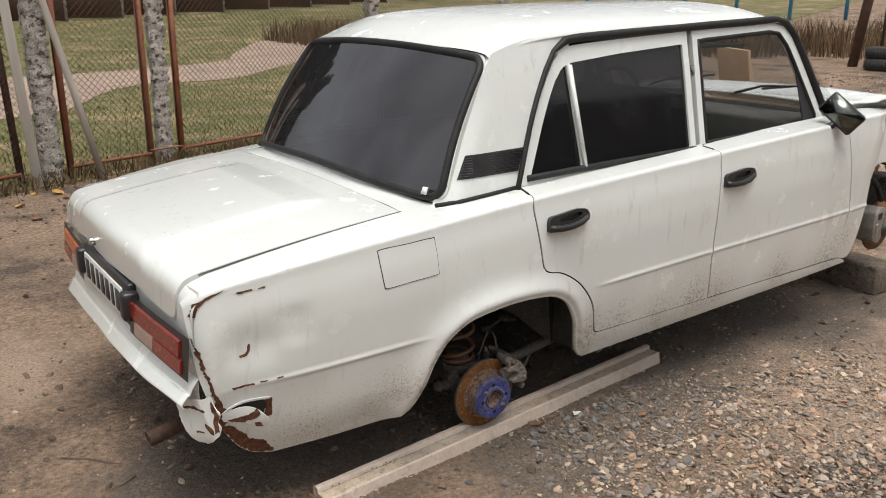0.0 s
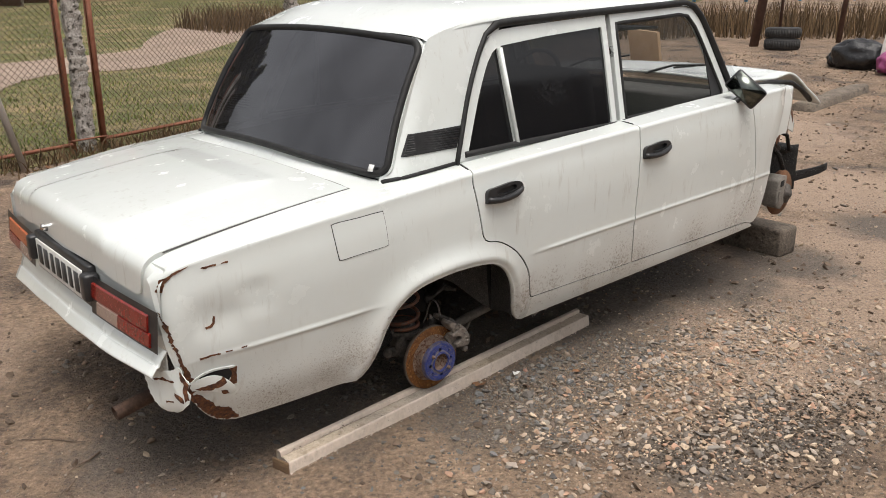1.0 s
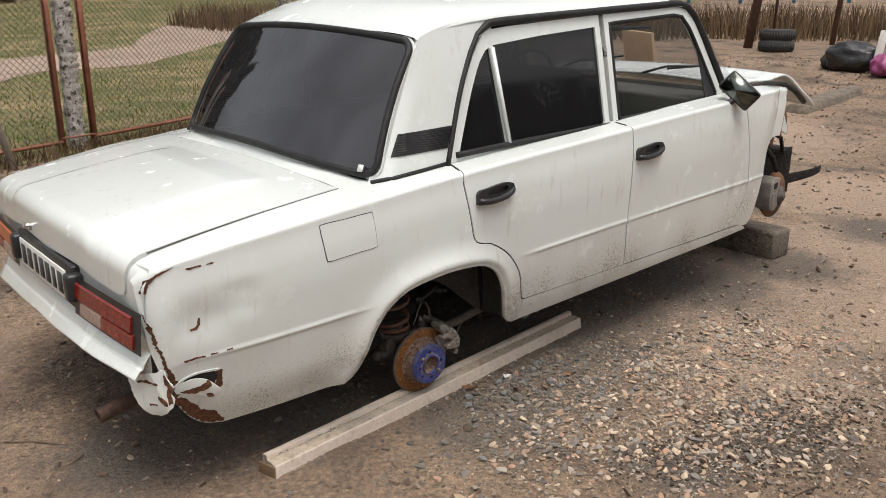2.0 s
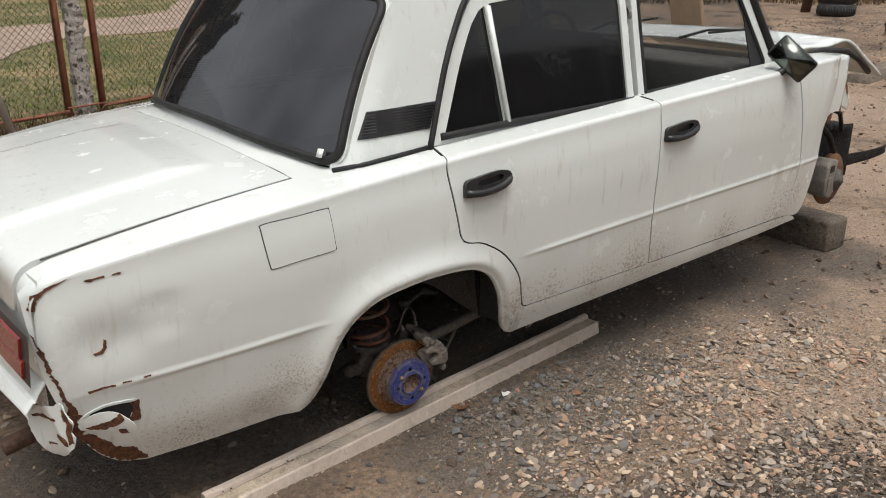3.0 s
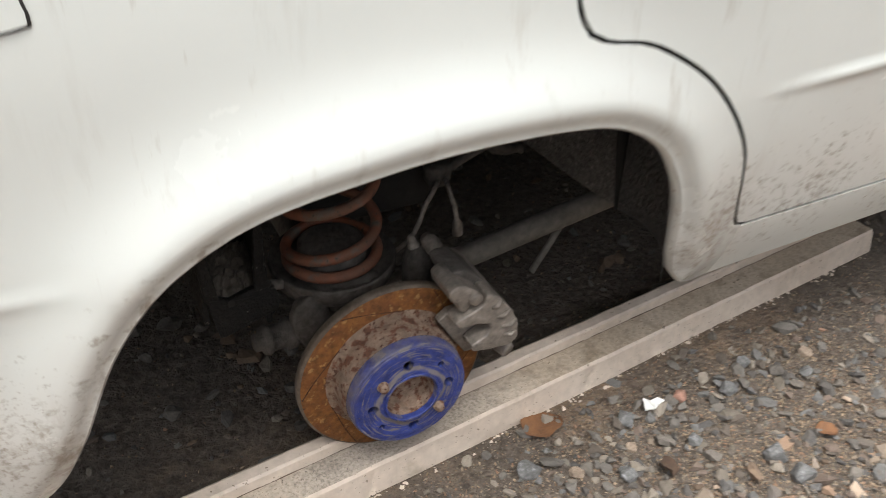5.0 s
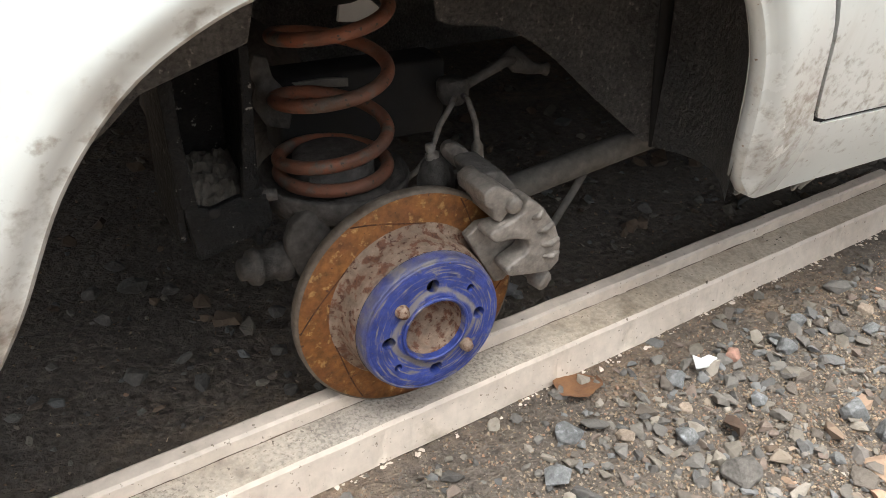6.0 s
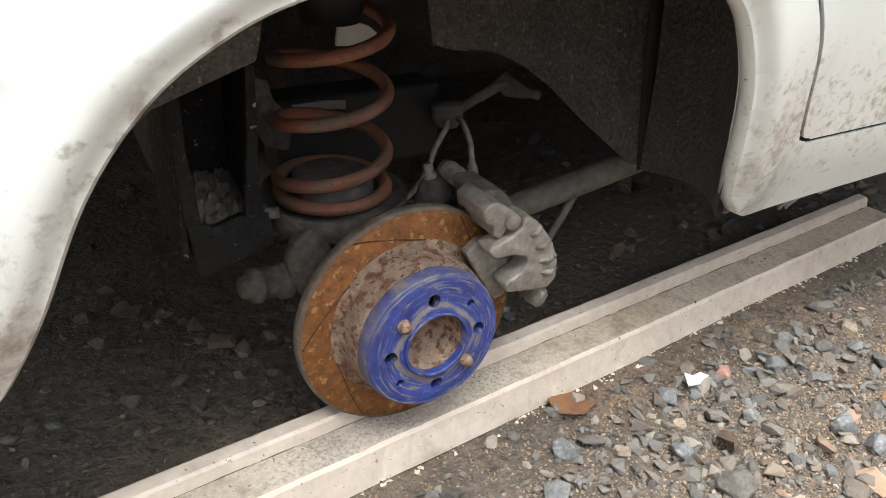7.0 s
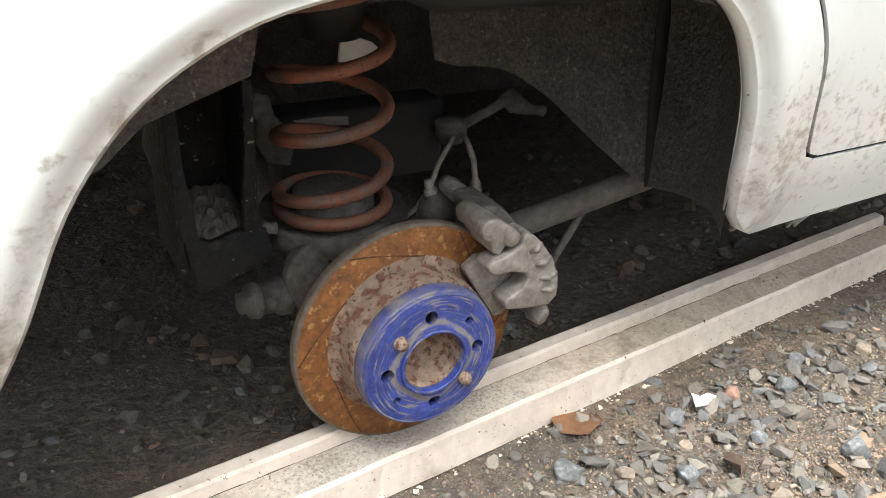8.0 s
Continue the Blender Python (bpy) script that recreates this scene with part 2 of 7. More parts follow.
BLUEPAINT = mat("blue_hub_paint", (0.020, 0.034, 0.165), (0.034, 0.054, 0.235), 30, 0.5, bump=0.5, bscale=120, c3=(0.15, 0.135, 0.125), s3=75, cover=0.60, soft=0.10, specks=((0.13, 0.085, 0.05), 240.0, 0.66), grain=(90.0, 0.7, 1.3))


def turned_dust(m, centre, dust):
    """Dust wiped round a turned face, and packed along the ridge that runs round its bore."""
    nt = m.node_tree
    b = nt.nodes["Principled BSDF"]
    under_ = b.inputs["Base Color"].links[0].from_socket

    def op(kind, a, c=None, d=None):
        n = nt.nodes.new("ShaderNodeMath")
        n.operation = kind
        for i, v in enumerate((a, c, d)):
            if v is None:
                continue
            if isinstance(v, float):
                n.inputs[i].default_value = v
            else:
                nt.links.new(v, n.inputs[i])
        return n.outputs[0]

    co = nt.nodes.new("ShaderNodeTexCoord")
    sep = nt.nodes.new("ShaderNodeSeparateXYZ")
    nt.links.new(co.outputs["Object"], sep.inputs[0])
    u, v = op("SUBTRACT", sep.outputs[0], centre[0]), op("SUBTRACT", sep.outputs[2], centre[1])
    r = op("SQRT", op("ADD", op("MULTIPLY", u, u), op("MULTIPLY", v, v)))
    a = op("ARCTAN2", v, u)
    com = nt.nodes.new("ShaderNodeCombineXYZ")
    nt.links.new(op("MULTIPLY", r, 420.0), com.inputs[0])
    nt.links.new(op("MULTIPLY", a, 2.2), com.inputs[1])
    n = nt.nodes.new("ShaderNodeTexNoise")
    n.inputs["Scale"].default_value, n.inputs["Detail"].default_value = 1.0, 6.0
    nt.links.new(com.outputs[0], n.inputs["Vector"])
    wipe = op("MULTIPLY", op("SUBTRACT", n.outputs[0], 0.52), 7.0)
    wave = op("MULTIPLY_ADD", op("COSINE", op("MULTIPLY_ADD", a, 4.0, -0.28)), 0.0025, 0.0415)
    far = op("ABSOLUTE", op("SUBTRACT", r, wave))
    ridge = op("MULTIPLY_ADD", far, -380.0, 1.5)
    outer = op("MULTIPLY", op("SUBTRACT", r, 0.0675), 60.0)
    top = op("MAXIMUM", op("MAXIMUM", wipe, ridge), outer)
    ragged = nt.nodes.new("ShaderNodeTexNoise")
    ragged.inputs["Scale"].default_value, ragged.inputs["Detail"].default_value = 70.0, 6.0
    nt.links.new(co.outputs["Object"], ragged.inputs["Vector"])
    k = op("MULTIPLY", top, op("MULTIPLY_ADD", ragged.outputs[0], 3.6, -0.9))
    k = op("MINIMUM", op("MAXIMUM", k, 0.0), 0.85)
    x = nt.nodes.new("ShaderNodeMix")
    x.data_type = "RGBA"
    x.inputs[7].default_value = (*dust, 1)
    nt.links.new(k, x.inputs[0])
    nt.links.new(under_, x.inputs[6])
    nt.links.new(x.outputs[2], b.inputs["Base Color"])
    return m


BLUE = turned_dust(BLUEPAINT, (-0.70, 0.154), (0.20, 0.175, 0.15))
CAST = mat("dusty_cast_metal", (0.19, 0.165, 0.142), (0.27, 0.237, 0.205), 40, 0.5, metal=0.15, bump=0.5, bscale=160, c3=(0.085, 0.075, 0.065), s3=45, cover=0.60, grain=(120.0, 0.7, 1.3))
CASTDARK = mat("dirty_cast_metal", (0.06, 0.053, 0.047), (0.11, 0.097, 0.085), 25, 0.8, bump=0.7, bscale=110, grain=(90.0, 0.6, 1.4))
CAKE = mat("dried_mud", (0.13, 0.112, 0.092), (0.085, 0.073, 0.06), 40, 0.95, bump=0.8, bscale=160, grain=(90.0, 0.6, 1.4))
SPRING = mat("orange_spring_paint", (0.27, 0.092, 0.047), (0.15, 0.078, 0.052), 16, 0.65, bump=0.4, bscale=150, c3=(0.13, 0.11, 0.09), s3=35, cover=0.54, specks=((0.07, 0.055, 0.042), 140.0, 0.62))
RIM = mat("worn_disc_rim", (0.15, 0.12, 0.095), (0.10, 0.075, 0.055), 40, 0.7, bump=0.4, bscale=150, grain=(120.0, 0.7, 1.3))
PLANK = mat("painted_board", (0.63, 0.54, 0.455), (0.545, 0.455, 0.375), 7, 0.5, bump=0.4, bscale=45, c3=(0.37, 0.31, 0.235), s3=20, cover=0.58, soft=0.2, specks=((0.20, 0.155, 0.11), 170.0, 0.655), grain=(60.0, 0.88, 1.1))
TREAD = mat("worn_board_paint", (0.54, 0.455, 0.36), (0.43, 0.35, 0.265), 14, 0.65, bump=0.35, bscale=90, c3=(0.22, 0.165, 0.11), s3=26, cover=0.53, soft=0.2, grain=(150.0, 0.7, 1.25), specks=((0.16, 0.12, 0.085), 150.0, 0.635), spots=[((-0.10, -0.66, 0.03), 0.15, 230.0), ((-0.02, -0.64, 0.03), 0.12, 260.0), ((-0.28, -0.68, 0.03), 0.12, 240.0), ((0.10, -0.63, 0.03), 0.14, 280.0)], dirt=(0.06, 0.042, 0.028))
TINT = glass("tinted_rear_glass", (0.014, 0.014, 0.017), 0.03, 0.05, 2.0)
TINTSIDE = glass("dusty_tinted_glass", (0.007, 0.007, 0.008), 0.06, 0.04, 1.5, (0.022, 0.022, 0.022))
CLEAR = glass("clear_glass", (0.04, 0.045, 0.04), 0.02, 0.72, 1.5, (0.10, 0.10, 0.095))
RED = mat("red_lamp_lens", (0.15, 0.010, 0.006), (0.20, 0.016, 0.01), 40, 0.25, coat=0.3)
ORANGE = mat("orange_lamp_lens", (0.35, 0.09, 0.03), (0.42, 0.12, 0.05), 40, 0.3)
CLEARLENS = mat("reversing_lens", (0.28, 0.2, 0.17), (0.33, 0.25, 0.2), 40, 0.25)
PLATE = mat("plate_white", (0.68, 0.68, 0.66), (0.6, 0.6, 0.57), 20, 0.5)
INK = mat("plate_ink", (0.03, 0.03, 0.03), (0.04, 0.04, 0.04), 20, 0.6)
CONCRETE = mat("concrete", (0.31, 0.285, 0.255), (0.42, 0.39, 0.355), 14, 0.9, bump=1.0, bscale=38, c3=(0.09, 0.078, 0.065), s3=24, cover=0.54, soft=0.06, dist=0.015, grain=(60.0, 0.6, 1.4))
BLOCKC = mat("dirty_concrete", (0.115, 0.092, 0.072), (0.165, 0.135, 0.105), 9, 0.95, bump=1.0, bscale=40, c3=(0.06, 0.048, 0.038), s3=20, cover=0.55, grain=(70.0, 0.6, 1.4), dist=0.01)
REDIRON = mat("red_oxide_iron", (0.22, 0.075, 0.04), (0.28, 0.11, 0.065), 9, 0.7, bump=0.3, c3=(0.12, 0.05, 0.03), s3=14, cover=0.62)
DARKIRON = mat("brown_iron", (0.06, 0.03, 0.02), (0.09, 0.045, 0.03), 9, 0.8, bump=0.3)
WIRE = mat("rusty_wire", (0.06, 0.038, 0.026), (0.10, 0.066, 0.045), 5, 0.8)
GREYWOOD = mat("grey_weathered_wood", (0.33, 0.30, 0.26), (0.42, 0.39, 0.35), 5, 0.85, bump=0.4, stretch=(2, 2, 0.2))
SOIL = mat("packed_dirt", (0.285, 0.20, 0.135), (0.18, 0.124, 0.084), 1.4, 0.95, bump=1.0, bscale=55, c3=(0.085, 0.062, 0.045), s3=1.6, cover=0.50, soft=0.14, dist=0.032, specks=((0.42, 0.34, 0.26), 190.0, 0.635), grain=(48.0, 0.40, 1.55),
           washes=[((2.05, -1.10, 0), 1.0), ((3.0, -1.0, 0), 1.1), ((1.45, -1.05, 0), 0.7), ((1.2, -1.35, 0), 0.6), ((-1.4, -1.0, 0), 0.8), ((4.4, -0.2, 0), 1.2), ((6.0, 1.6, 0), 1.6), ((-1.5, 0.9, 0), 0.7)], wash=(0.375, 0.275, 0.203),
           # damp soil; the patches under and beside the car also hold its shade
           stains_shade=[((-0.35, -0.15, 0), 0.85), ((0.5, -0.2, 0), 0.85), ((1.2, -0.35, 0), 0.8), ((1.9, -0.55, 0), 0.65), ((2.5, -0.7, 0), 0.5), ((-0.9, -0.3, 0), 0.45), ((0.3, 0.5, 0), 0.9), ((0.36, -1.5, 0), 0.30), ((0.75, -1.58, 0), 0.36), ((0.10, -0.88, 0), 0.42), ((0.45, -0.86, 0), 0.42), ((0.85, -0.80, 0), 0.34), ((3.6, -0.8, 0), 0.5)], stain_shade=(0.105, 0.088, 0.073))
STONES = tuple((1.08 * r, 0.97 * g, 0.86 * b) for r, g, b in ((0.21, 0.205, 0.20), (0.38, 0.275, 0.20), (0.30, 0.265, 0.225), (0.47, 0.385, 0.285), (0.15, 0.14, 0.13), (0.33, 0.30, 0.27), (0.44, 0.29, 0.215), (0.25, 0.25, 0.245), (0.31, 0.225, 0.165), (0.50, 0.435, 0.35), (0.22, 0.19, 0.155), (0.37, 0.315, 0.26), (0.12, 0.118, 0.12), (0.28, 0.265, 0.245)))
GRAVEL = mat("mixed_gravel", (0.18, 0.15, 0.122), (0.12, 0.10, 0.083), 30, 0.85, bump=0.6, bscale=150, island=0.30, grain=(220.0, 0.65, 1.4), palette=STONES)
GRIT = mat("brown_grit", (0.18, 0.15, 0.122), (0.12, 0.10, 0.083), 30, 0.9, island=0.35, palette=tuple((0.62 * r, 0.60 * g, 0.56 * b) for r, g, b in STONES))
ASPHALT = mat("worn_path", (0.30, 0.225, 0.175), (0.24, 0.18, 0.14), 0.8, 0.95, bump=0.4, c3=(0.16, 0.125, 0.085), s3=1.4, cover=0.58, grain=(9.0, 0.7, 1.3))
GRASS = mat("autumn_grass", (0.10, 0.14, 0.03), (0.16, 0.17, 0.045), 0.5, 0.9, island=0.3, palette=((0.09, 0.14, 0.025), (0.14, 0.18, 0.04), (0.30, 0.25, 0.10), (0.07, 0.11, 0.02), (0.36, 0.30, 0.14), (0.12, 0.15, 0.035)))
LAWN = mat("thin_lawn", (0.062, 0.078, 0.020), (0.15, 0.125, 0.05), 1.6, 0.95, bump=0.8, bscale=30, c3=(0.25, 0.185, 0.10), s3=0.7, cover=0.485, soft=0.15, grain=(14.0, 0.4, 1.5), dist=0.02)
REED = mat("dry_reed", (0.095, 0.06, 0.028), (0.14, 0.09, 0.045), 0.6, 0.95, island=0.6)
TYRE = mat("old_tyre_rubber", (0.018, 0.018, 0.018), (0.032, 0.03, 0.029), 12, 0.75, bump=0.3)
BAG = mat("black_plastic_bag", (0.012, 0.012, 0.013), (0.02, 0.02, 0.021), 6, 0.3, bump=0.7, bscale=18, dist=0.02)
CARD = mat("cardboard", (0.45, 0.30, 0.17), (0.52, 0.36, 0.22), 4, 0.9)
MIRROR = mat("mirror_glass", (0.13, 0.145, 0.13), (0.12, 0.13, 0.12), 10, 0.14, metal=1.0)
INTERIOR = mat("dark_interior_vinyl", (0.02, 0.02, 0.021), (0.04, 0.04, 0.04), 10, 0.6)
DASHGREY = mat("dusty_dashboard", (0.055, 0.053, 0.05), (0.08, 0.077, 0.072), 8, 0.7)


# ---- mesh helpers ----
def finish(ob, material, smooth=True):
    ob.data.materials.append(material)
    if smooth:
        ob.data.polygons.foreach_set("use_smooth", [True] * len(ob.data.polygons))
    return ob


def thing(name, place, label, category, group="", kind=""):
    e = new(name)
    e.location = place
    bpy.context.view_layer.update()
    return tagged(e, label, category, group, kind)


def origin(ob):
    p = Vector((0, 0, 0))
    while ob:
        p += ob.location
        ob = ob.parent
    return p


def part(name, bm, material, parent=None, label="", smooth=True):
    """Links a bmesh built in world coordinates as one mesh, under a thing or a part."""
    me = bpy.data.meshes.new(name)
    if parent:
        bmesh.ops.translate(bm, verts=bm.verts, vec=-origin(parent))
    bm.to_mesh(me)
    bm.free()
    ob = new(name, me)
    ob.parent = parent
    finish(ob, material, smooth)
    if label:
        tagged(ob, label)
    return ob


def box(bm, lo, hi, bevel=0.0, m=None):
    lo, hi = Vector(lo), Vector(hi)
    r = bmesh.ops.create_cube(bm, size=1.0, matrix=Matrix.Translation((lo + hi) / 2) @ Matrix.Diagonal((*(hi - lo), 1)))
    vs = r["verts"]
    if bevel:
        es = list({e for v in vs for e in v.link_edges})
        vs = list({v for f in bmesh.ops.bevel(bm, geom=es, offset=bevel, segments=2, affect="EDGES", profile=0.5)["faces"] for v in f.verts} | {v for v in vs if v.is_valid})
    if m:
        bmesh.ops.transform(bm, matrix=m, verts=vs)
    return bm


def slab(lo, hi, bevel=0.0, m=None):
    return box(bmesh.new(), lo, hi, bevel, m)


def tube(bm, pts, radius, n=10, closed=False, caps=True):
    """A round bar along points; radius may be a list."""
    pts = [Vector(p) for p in pts]
    k = len(pts)
    rad = radius if isinstance(radius, (list, tuple)) else [radius] * k
    rings = []
    up = None
    for i, p in enumerate(pts):
        a = pts[(i - 1) % k] if closed or i else p
        b = pts[(i + 1) % k] if closed or i < k - 1 else p
        d = (b - a).normalized()
        if up is None:
            up = Vector((0, 0, 1)) if abs(d.z) < 0.9 else Vector((1, 0, 0))
        s = d.cross(up).normalized()
        up = s.cross(d).normalized()
        rings.append([bm.verts.new(p + rad[i] * (math.cos(2 * math.pi * j / n) * s + math.sin(2 * math.pi * j / n) * up)) for j in range(n)])
    for i in range(k if closed else k - 1):
        a, b = rings[i], rings[(i + 1) % k]
        for j in range(n):
            bm.faces.new((a[j], a[(j + 1) % n], b[(j + 1) % n], b[j]))
    if caps and not closed:
        bm.faces.new(rings[0][::-1])
        bm.faces.new(rings[-1])
    return bm


def lathe(bm, profile, centre, axis=(0, -1, 0), n=48):
    """Turns (radius, along) pairs round an axis through centre; the ends close if their radius is 0."""
    axis = Vector(axis).normalized()
    s = axis.cross(Vector((0, 0, 1)) if abs(axis.z) < 0.95 else Vector((1, 0, 0))).normalized()
    u = s.cross(axis)
    c = Vector(centre)
    rings = []
    for r, h in profile:
        if r == 0:
            rings.append([bm.verts.new(c + axis * h)])
        else:
            rings.append([bm.verts.new(c + axis * h + r * (math.cos(2 * math.pi * j / n) * s + math.sin(2 * math.pi * j / n) * u)) for j in range(n)])
    for a, b in zip(rings, rings[1:]):
        for j in range(n):
            k = (j + 1) % n
            if len(a) == 1:
                bm.faces.new((a[0], b[k], b[j]))
            elif len(b) == 1:
                bm.faces.new((a[j], a[k], b[0]))
            else:
                bm.faces.new((a[j], a[k], b[k], b[j]))
    return bm


def spline(pts, step=0.015):
    """A smooth curve through plane points, by even steps."""
    p = np.array(pts, float)
    q = np.vstack([2 * p[0] - p[1], p, 2 * p[-1] - p[-2]])
    out = []
    for i in range(1, len(q) - 2):
        n = max(1, int(np.linalg.norm(q[i + 1] - q[i]) / step))
        for t in np.arange(n) / n:
            out.append(0.5 * (2 * q[i] + (q[i + 1] - q[i - 1]) * t + (2 * q[i - 1] - 5 * q[i] + 4 * q[i + 1] - q[i + 2]) * t**2 + (3 * q[i] - q[i - 1] - 3 * q[i + 1] + q[i + 2]) * t**3))
    out.append(p[-1])
    return [tuple(o) for o in out]


def line(a, b, step=0.02):
    n = max(1, int(math.dist(a, b) / step))
    return [(a[0] + (b[0] - a[0]) * i / n, a[1] + (b[1] - a[1]) * i / n) for i in range(n + 1)]


def loop(*curves):
    """Joins curves end to end into one outline without doubled points."""
    out = []
    for c in curves:
        for p in c:
            if not out or math.dist(p, out[-1]) > 1e-4:
                out.append(tuple(p))
    if math.dist(out[0], out[-1]) < 1e-4:
        out.pop()
    return out


def inside(poly, pts):
    px, py = np.array(poly).T
    qx, qy = np.roll(px, -1), np.roll(py, -1)
    x, y = pts[:, 0:1], pts[:, 1:2]
    cross = ((py > y) != (qy > y)) & (x < (qx - px) * (y - py) / np.where(qy == py, 1e-9, qy - py) + px)
    return cross.sum(1) % 2 == 1


def sheet(name, outline, shape, material, parent=None, label="", step=0.02, thick=0.012, lift=0.0, holes=(), side=1, rim=True, extra=()):
    """A pressed sheet: the outline in the plane (u, v), filled, laid into space by shape(u, v), with its edge turned in by thick. side=-1 mirrors it in y."""
    import mathutils.geometry as geo
    poly = np.array(outline)
    lo, hi = poly.min(0), poly.max(0)
    gx, gy = np.meshgrid(np.arange(lo[0], hi[0], step), np.arange(lo[1], hi[1], step))
    grid = np.stack([gx.ravel() + 0.5 * step * (np.arange(gx.shape[0]) % 2)[:, None].repeat(gx.shape[1], 1).ravel(), gy.ravel()], 1)
    grid = grid[inside(outline, grid)] if len(grid) else grid
    rings = [poly] + [np.array(h) for h in holes]
    for h in holes:
        grid = grid[~inside(h, grid)]
    edge = np.vstack(rings)
    if len(grid):
        d = np.min(np.linalg.norm(grid[:, None, :] - edge[None], axis=2), axis=1)
        grid = grid[d > 0.45 * step]
    if len(extra):
        more = np.array(extra)
        more = more[inside(outline, more)]
        more = more[np.min(np.linalg.norm(more[:, None, :] - edge[None], axis=2), axis=1) > 0.002]
        if len(grid):
            grid = grid[np.min(np.linalg.norm(grid[:, None, :] - more[None], axis=2), axis=1) > 0.009]
        grid = np.vstack([grid, more]) if len(grid) else more
    allp = np.vstack([edge, grid]) if len(grid) else edge
    es, base = [], 0
    for r in rings:
        es += [(base + i, base + (i + 1) % len(r)) for i in range(len(r))]
        base += len(r)
    vs, _, fs, _, _, _ = geo.delaunay_2d_cdt([Vector(p) for p in allp], es, [], 0, 1e-6)
    uv = np.array([(v.x, v.y) for v in vs])
    cen = np.array([uv[list(f)].mean(0) for f in fs])
    ok = inside(outline, cen)
    for h in holes:
        ok &= ~inside(h, cen)
    fs = [list(f) for f, k in zip(fs, ok) if k]

    def lay(p):
        return Vector(shape(p[0], p[1]))

    h = 0.003
    pos, nor = [], []
    for p in uv:
        a = lay(p)
        du = lay((p[0] + h, p[1])) - lay((p[0] - h, p[1]))
        dv = lay((p[0], p[1] + h)) - lay((p[0], p[1] - h))
        n = du.cross(dv).normalized()
        pos.append(a + n * lift)
        nor.append(n)
    tris = []
    for f in fs:
        a, b, c = (pos[i] for i in f)
        tris.append(f if (b - a).cross(c - a).dot(nor[f[0]]) > 0 else f[::-1])
    off = -origin(parent) if parent else Vector((0, 0, 0))
    m = Vector((1, side, 1))
    verts = [(v * m) + off for v in pos]
    normals = [n * m for n in nor]
    faces = [t if side > 0 else t[::-1] for t in tris]
    loops_n = [normals[i] for t in faces for i in t]
    if rim and thick:
        count = {}
        for t in faces:
            for i in range(3):
                count[(t[i], t[(i + 1) % 3])] = 1
        bound = [(a, b) for a, b in count if (b, a) not in count]
        remap = {}
        for a, b in bound:
            for i in (a, b):
                if i not in remap:
                    remap[i] = (len(verts), len(verts) + 1)
                    verts.append(verts[i].copy())
                    verts.append(verts[i] - normals[i] * thick)
        for a, b in bound:
            faces.append([remap[b][0], remap[a][0], remap[a][1], remap[b][1]])
            loops_n += [Vector((0, 0, 0))] * 4
    me = bpy.data.meshes.new(name)
    me.from_pydata([tuple(v) for v in verts], [], faces)
    me.polygons.foreach_set("use_smooth", [True] * len(faces))
    me.normals_split_custom_set([tuple(n) for n in loops_n])
    me.materials.append(material)
    ob = new(name, me)
    ob.parent = parent
    if label:
        tagged(ob, label)
    return ob


def patch_grid(name, fn, nu, nv, material, parent=None, label="", closed_u=False):
    """A smooth grid of fn(u, v), u and v from 0 to 1."""
    bm = bmesh.new()
    g = [[bm.verts.new(fn(i / nu, j / nv)) for j in range(nv + 1)] for i in range(nu + 1)]
    for i in range(nu):
        for j in range(nv):
            bm.faces.new((g[i][j], g[i + 1][j], g[i + 1][j + 1], g[i][j + 1]))
    bmesh.ops.recalc_face_normals(bm, faces=bm.faces)
    return part(name, bm, material, parent, label)


# ---- the car: shape of the body ----
BELT = np.polyfit([-0.98, -0.816, -0.639, -0.445, -0.231, 0.082, 0.27, 0.934, 1.497, 1.97, 2.4], [0.737, 0.761, 0.785, 0.811, 0.834, 0.858, 0.869, 0.911, 0.944, 0.972, 0.985], 4)
CREASE = np.polyfit([-0.79, -0.463, 0.425, 0.966, 1.331, 1.866], [0.467, 0.468, 0.520, 0.534, 0.545, 0.563], 2)


def belt(x):
    return float(np.polyval(BELT, x)) - (0.035 * ((-0.93 - x) / 0.08) ** 2 if x < -0.93 else 0.0)


def crease(x):
    return float(np.polyval(CREASE, x))


EDGE = 0.014


def sill_bottom(x):
    return 0.217 + 0.044 * x if x > 0.0 else 0.236


ARCH = [(-0.388, 0.242), (-0.370, 0.264), (-0.341, 0.323), (-0.305, 0.405), (-0.265, 0.460), (-0.223, 0.493), (-0.173, 0.515), (-0.096, 0.529), (-0.004, 0.535), (0.105, 0.529),
        (0.173, 0.514), (0.230, 0.478), (0.271, 0.422), (0.293, 0.368), (0.308, 0.306), (0.324, 0.268)]
ARCHLINE = spline(ARCH, 0.012)
ARCHNP = np.array(spline(ARCH, 0.0015))


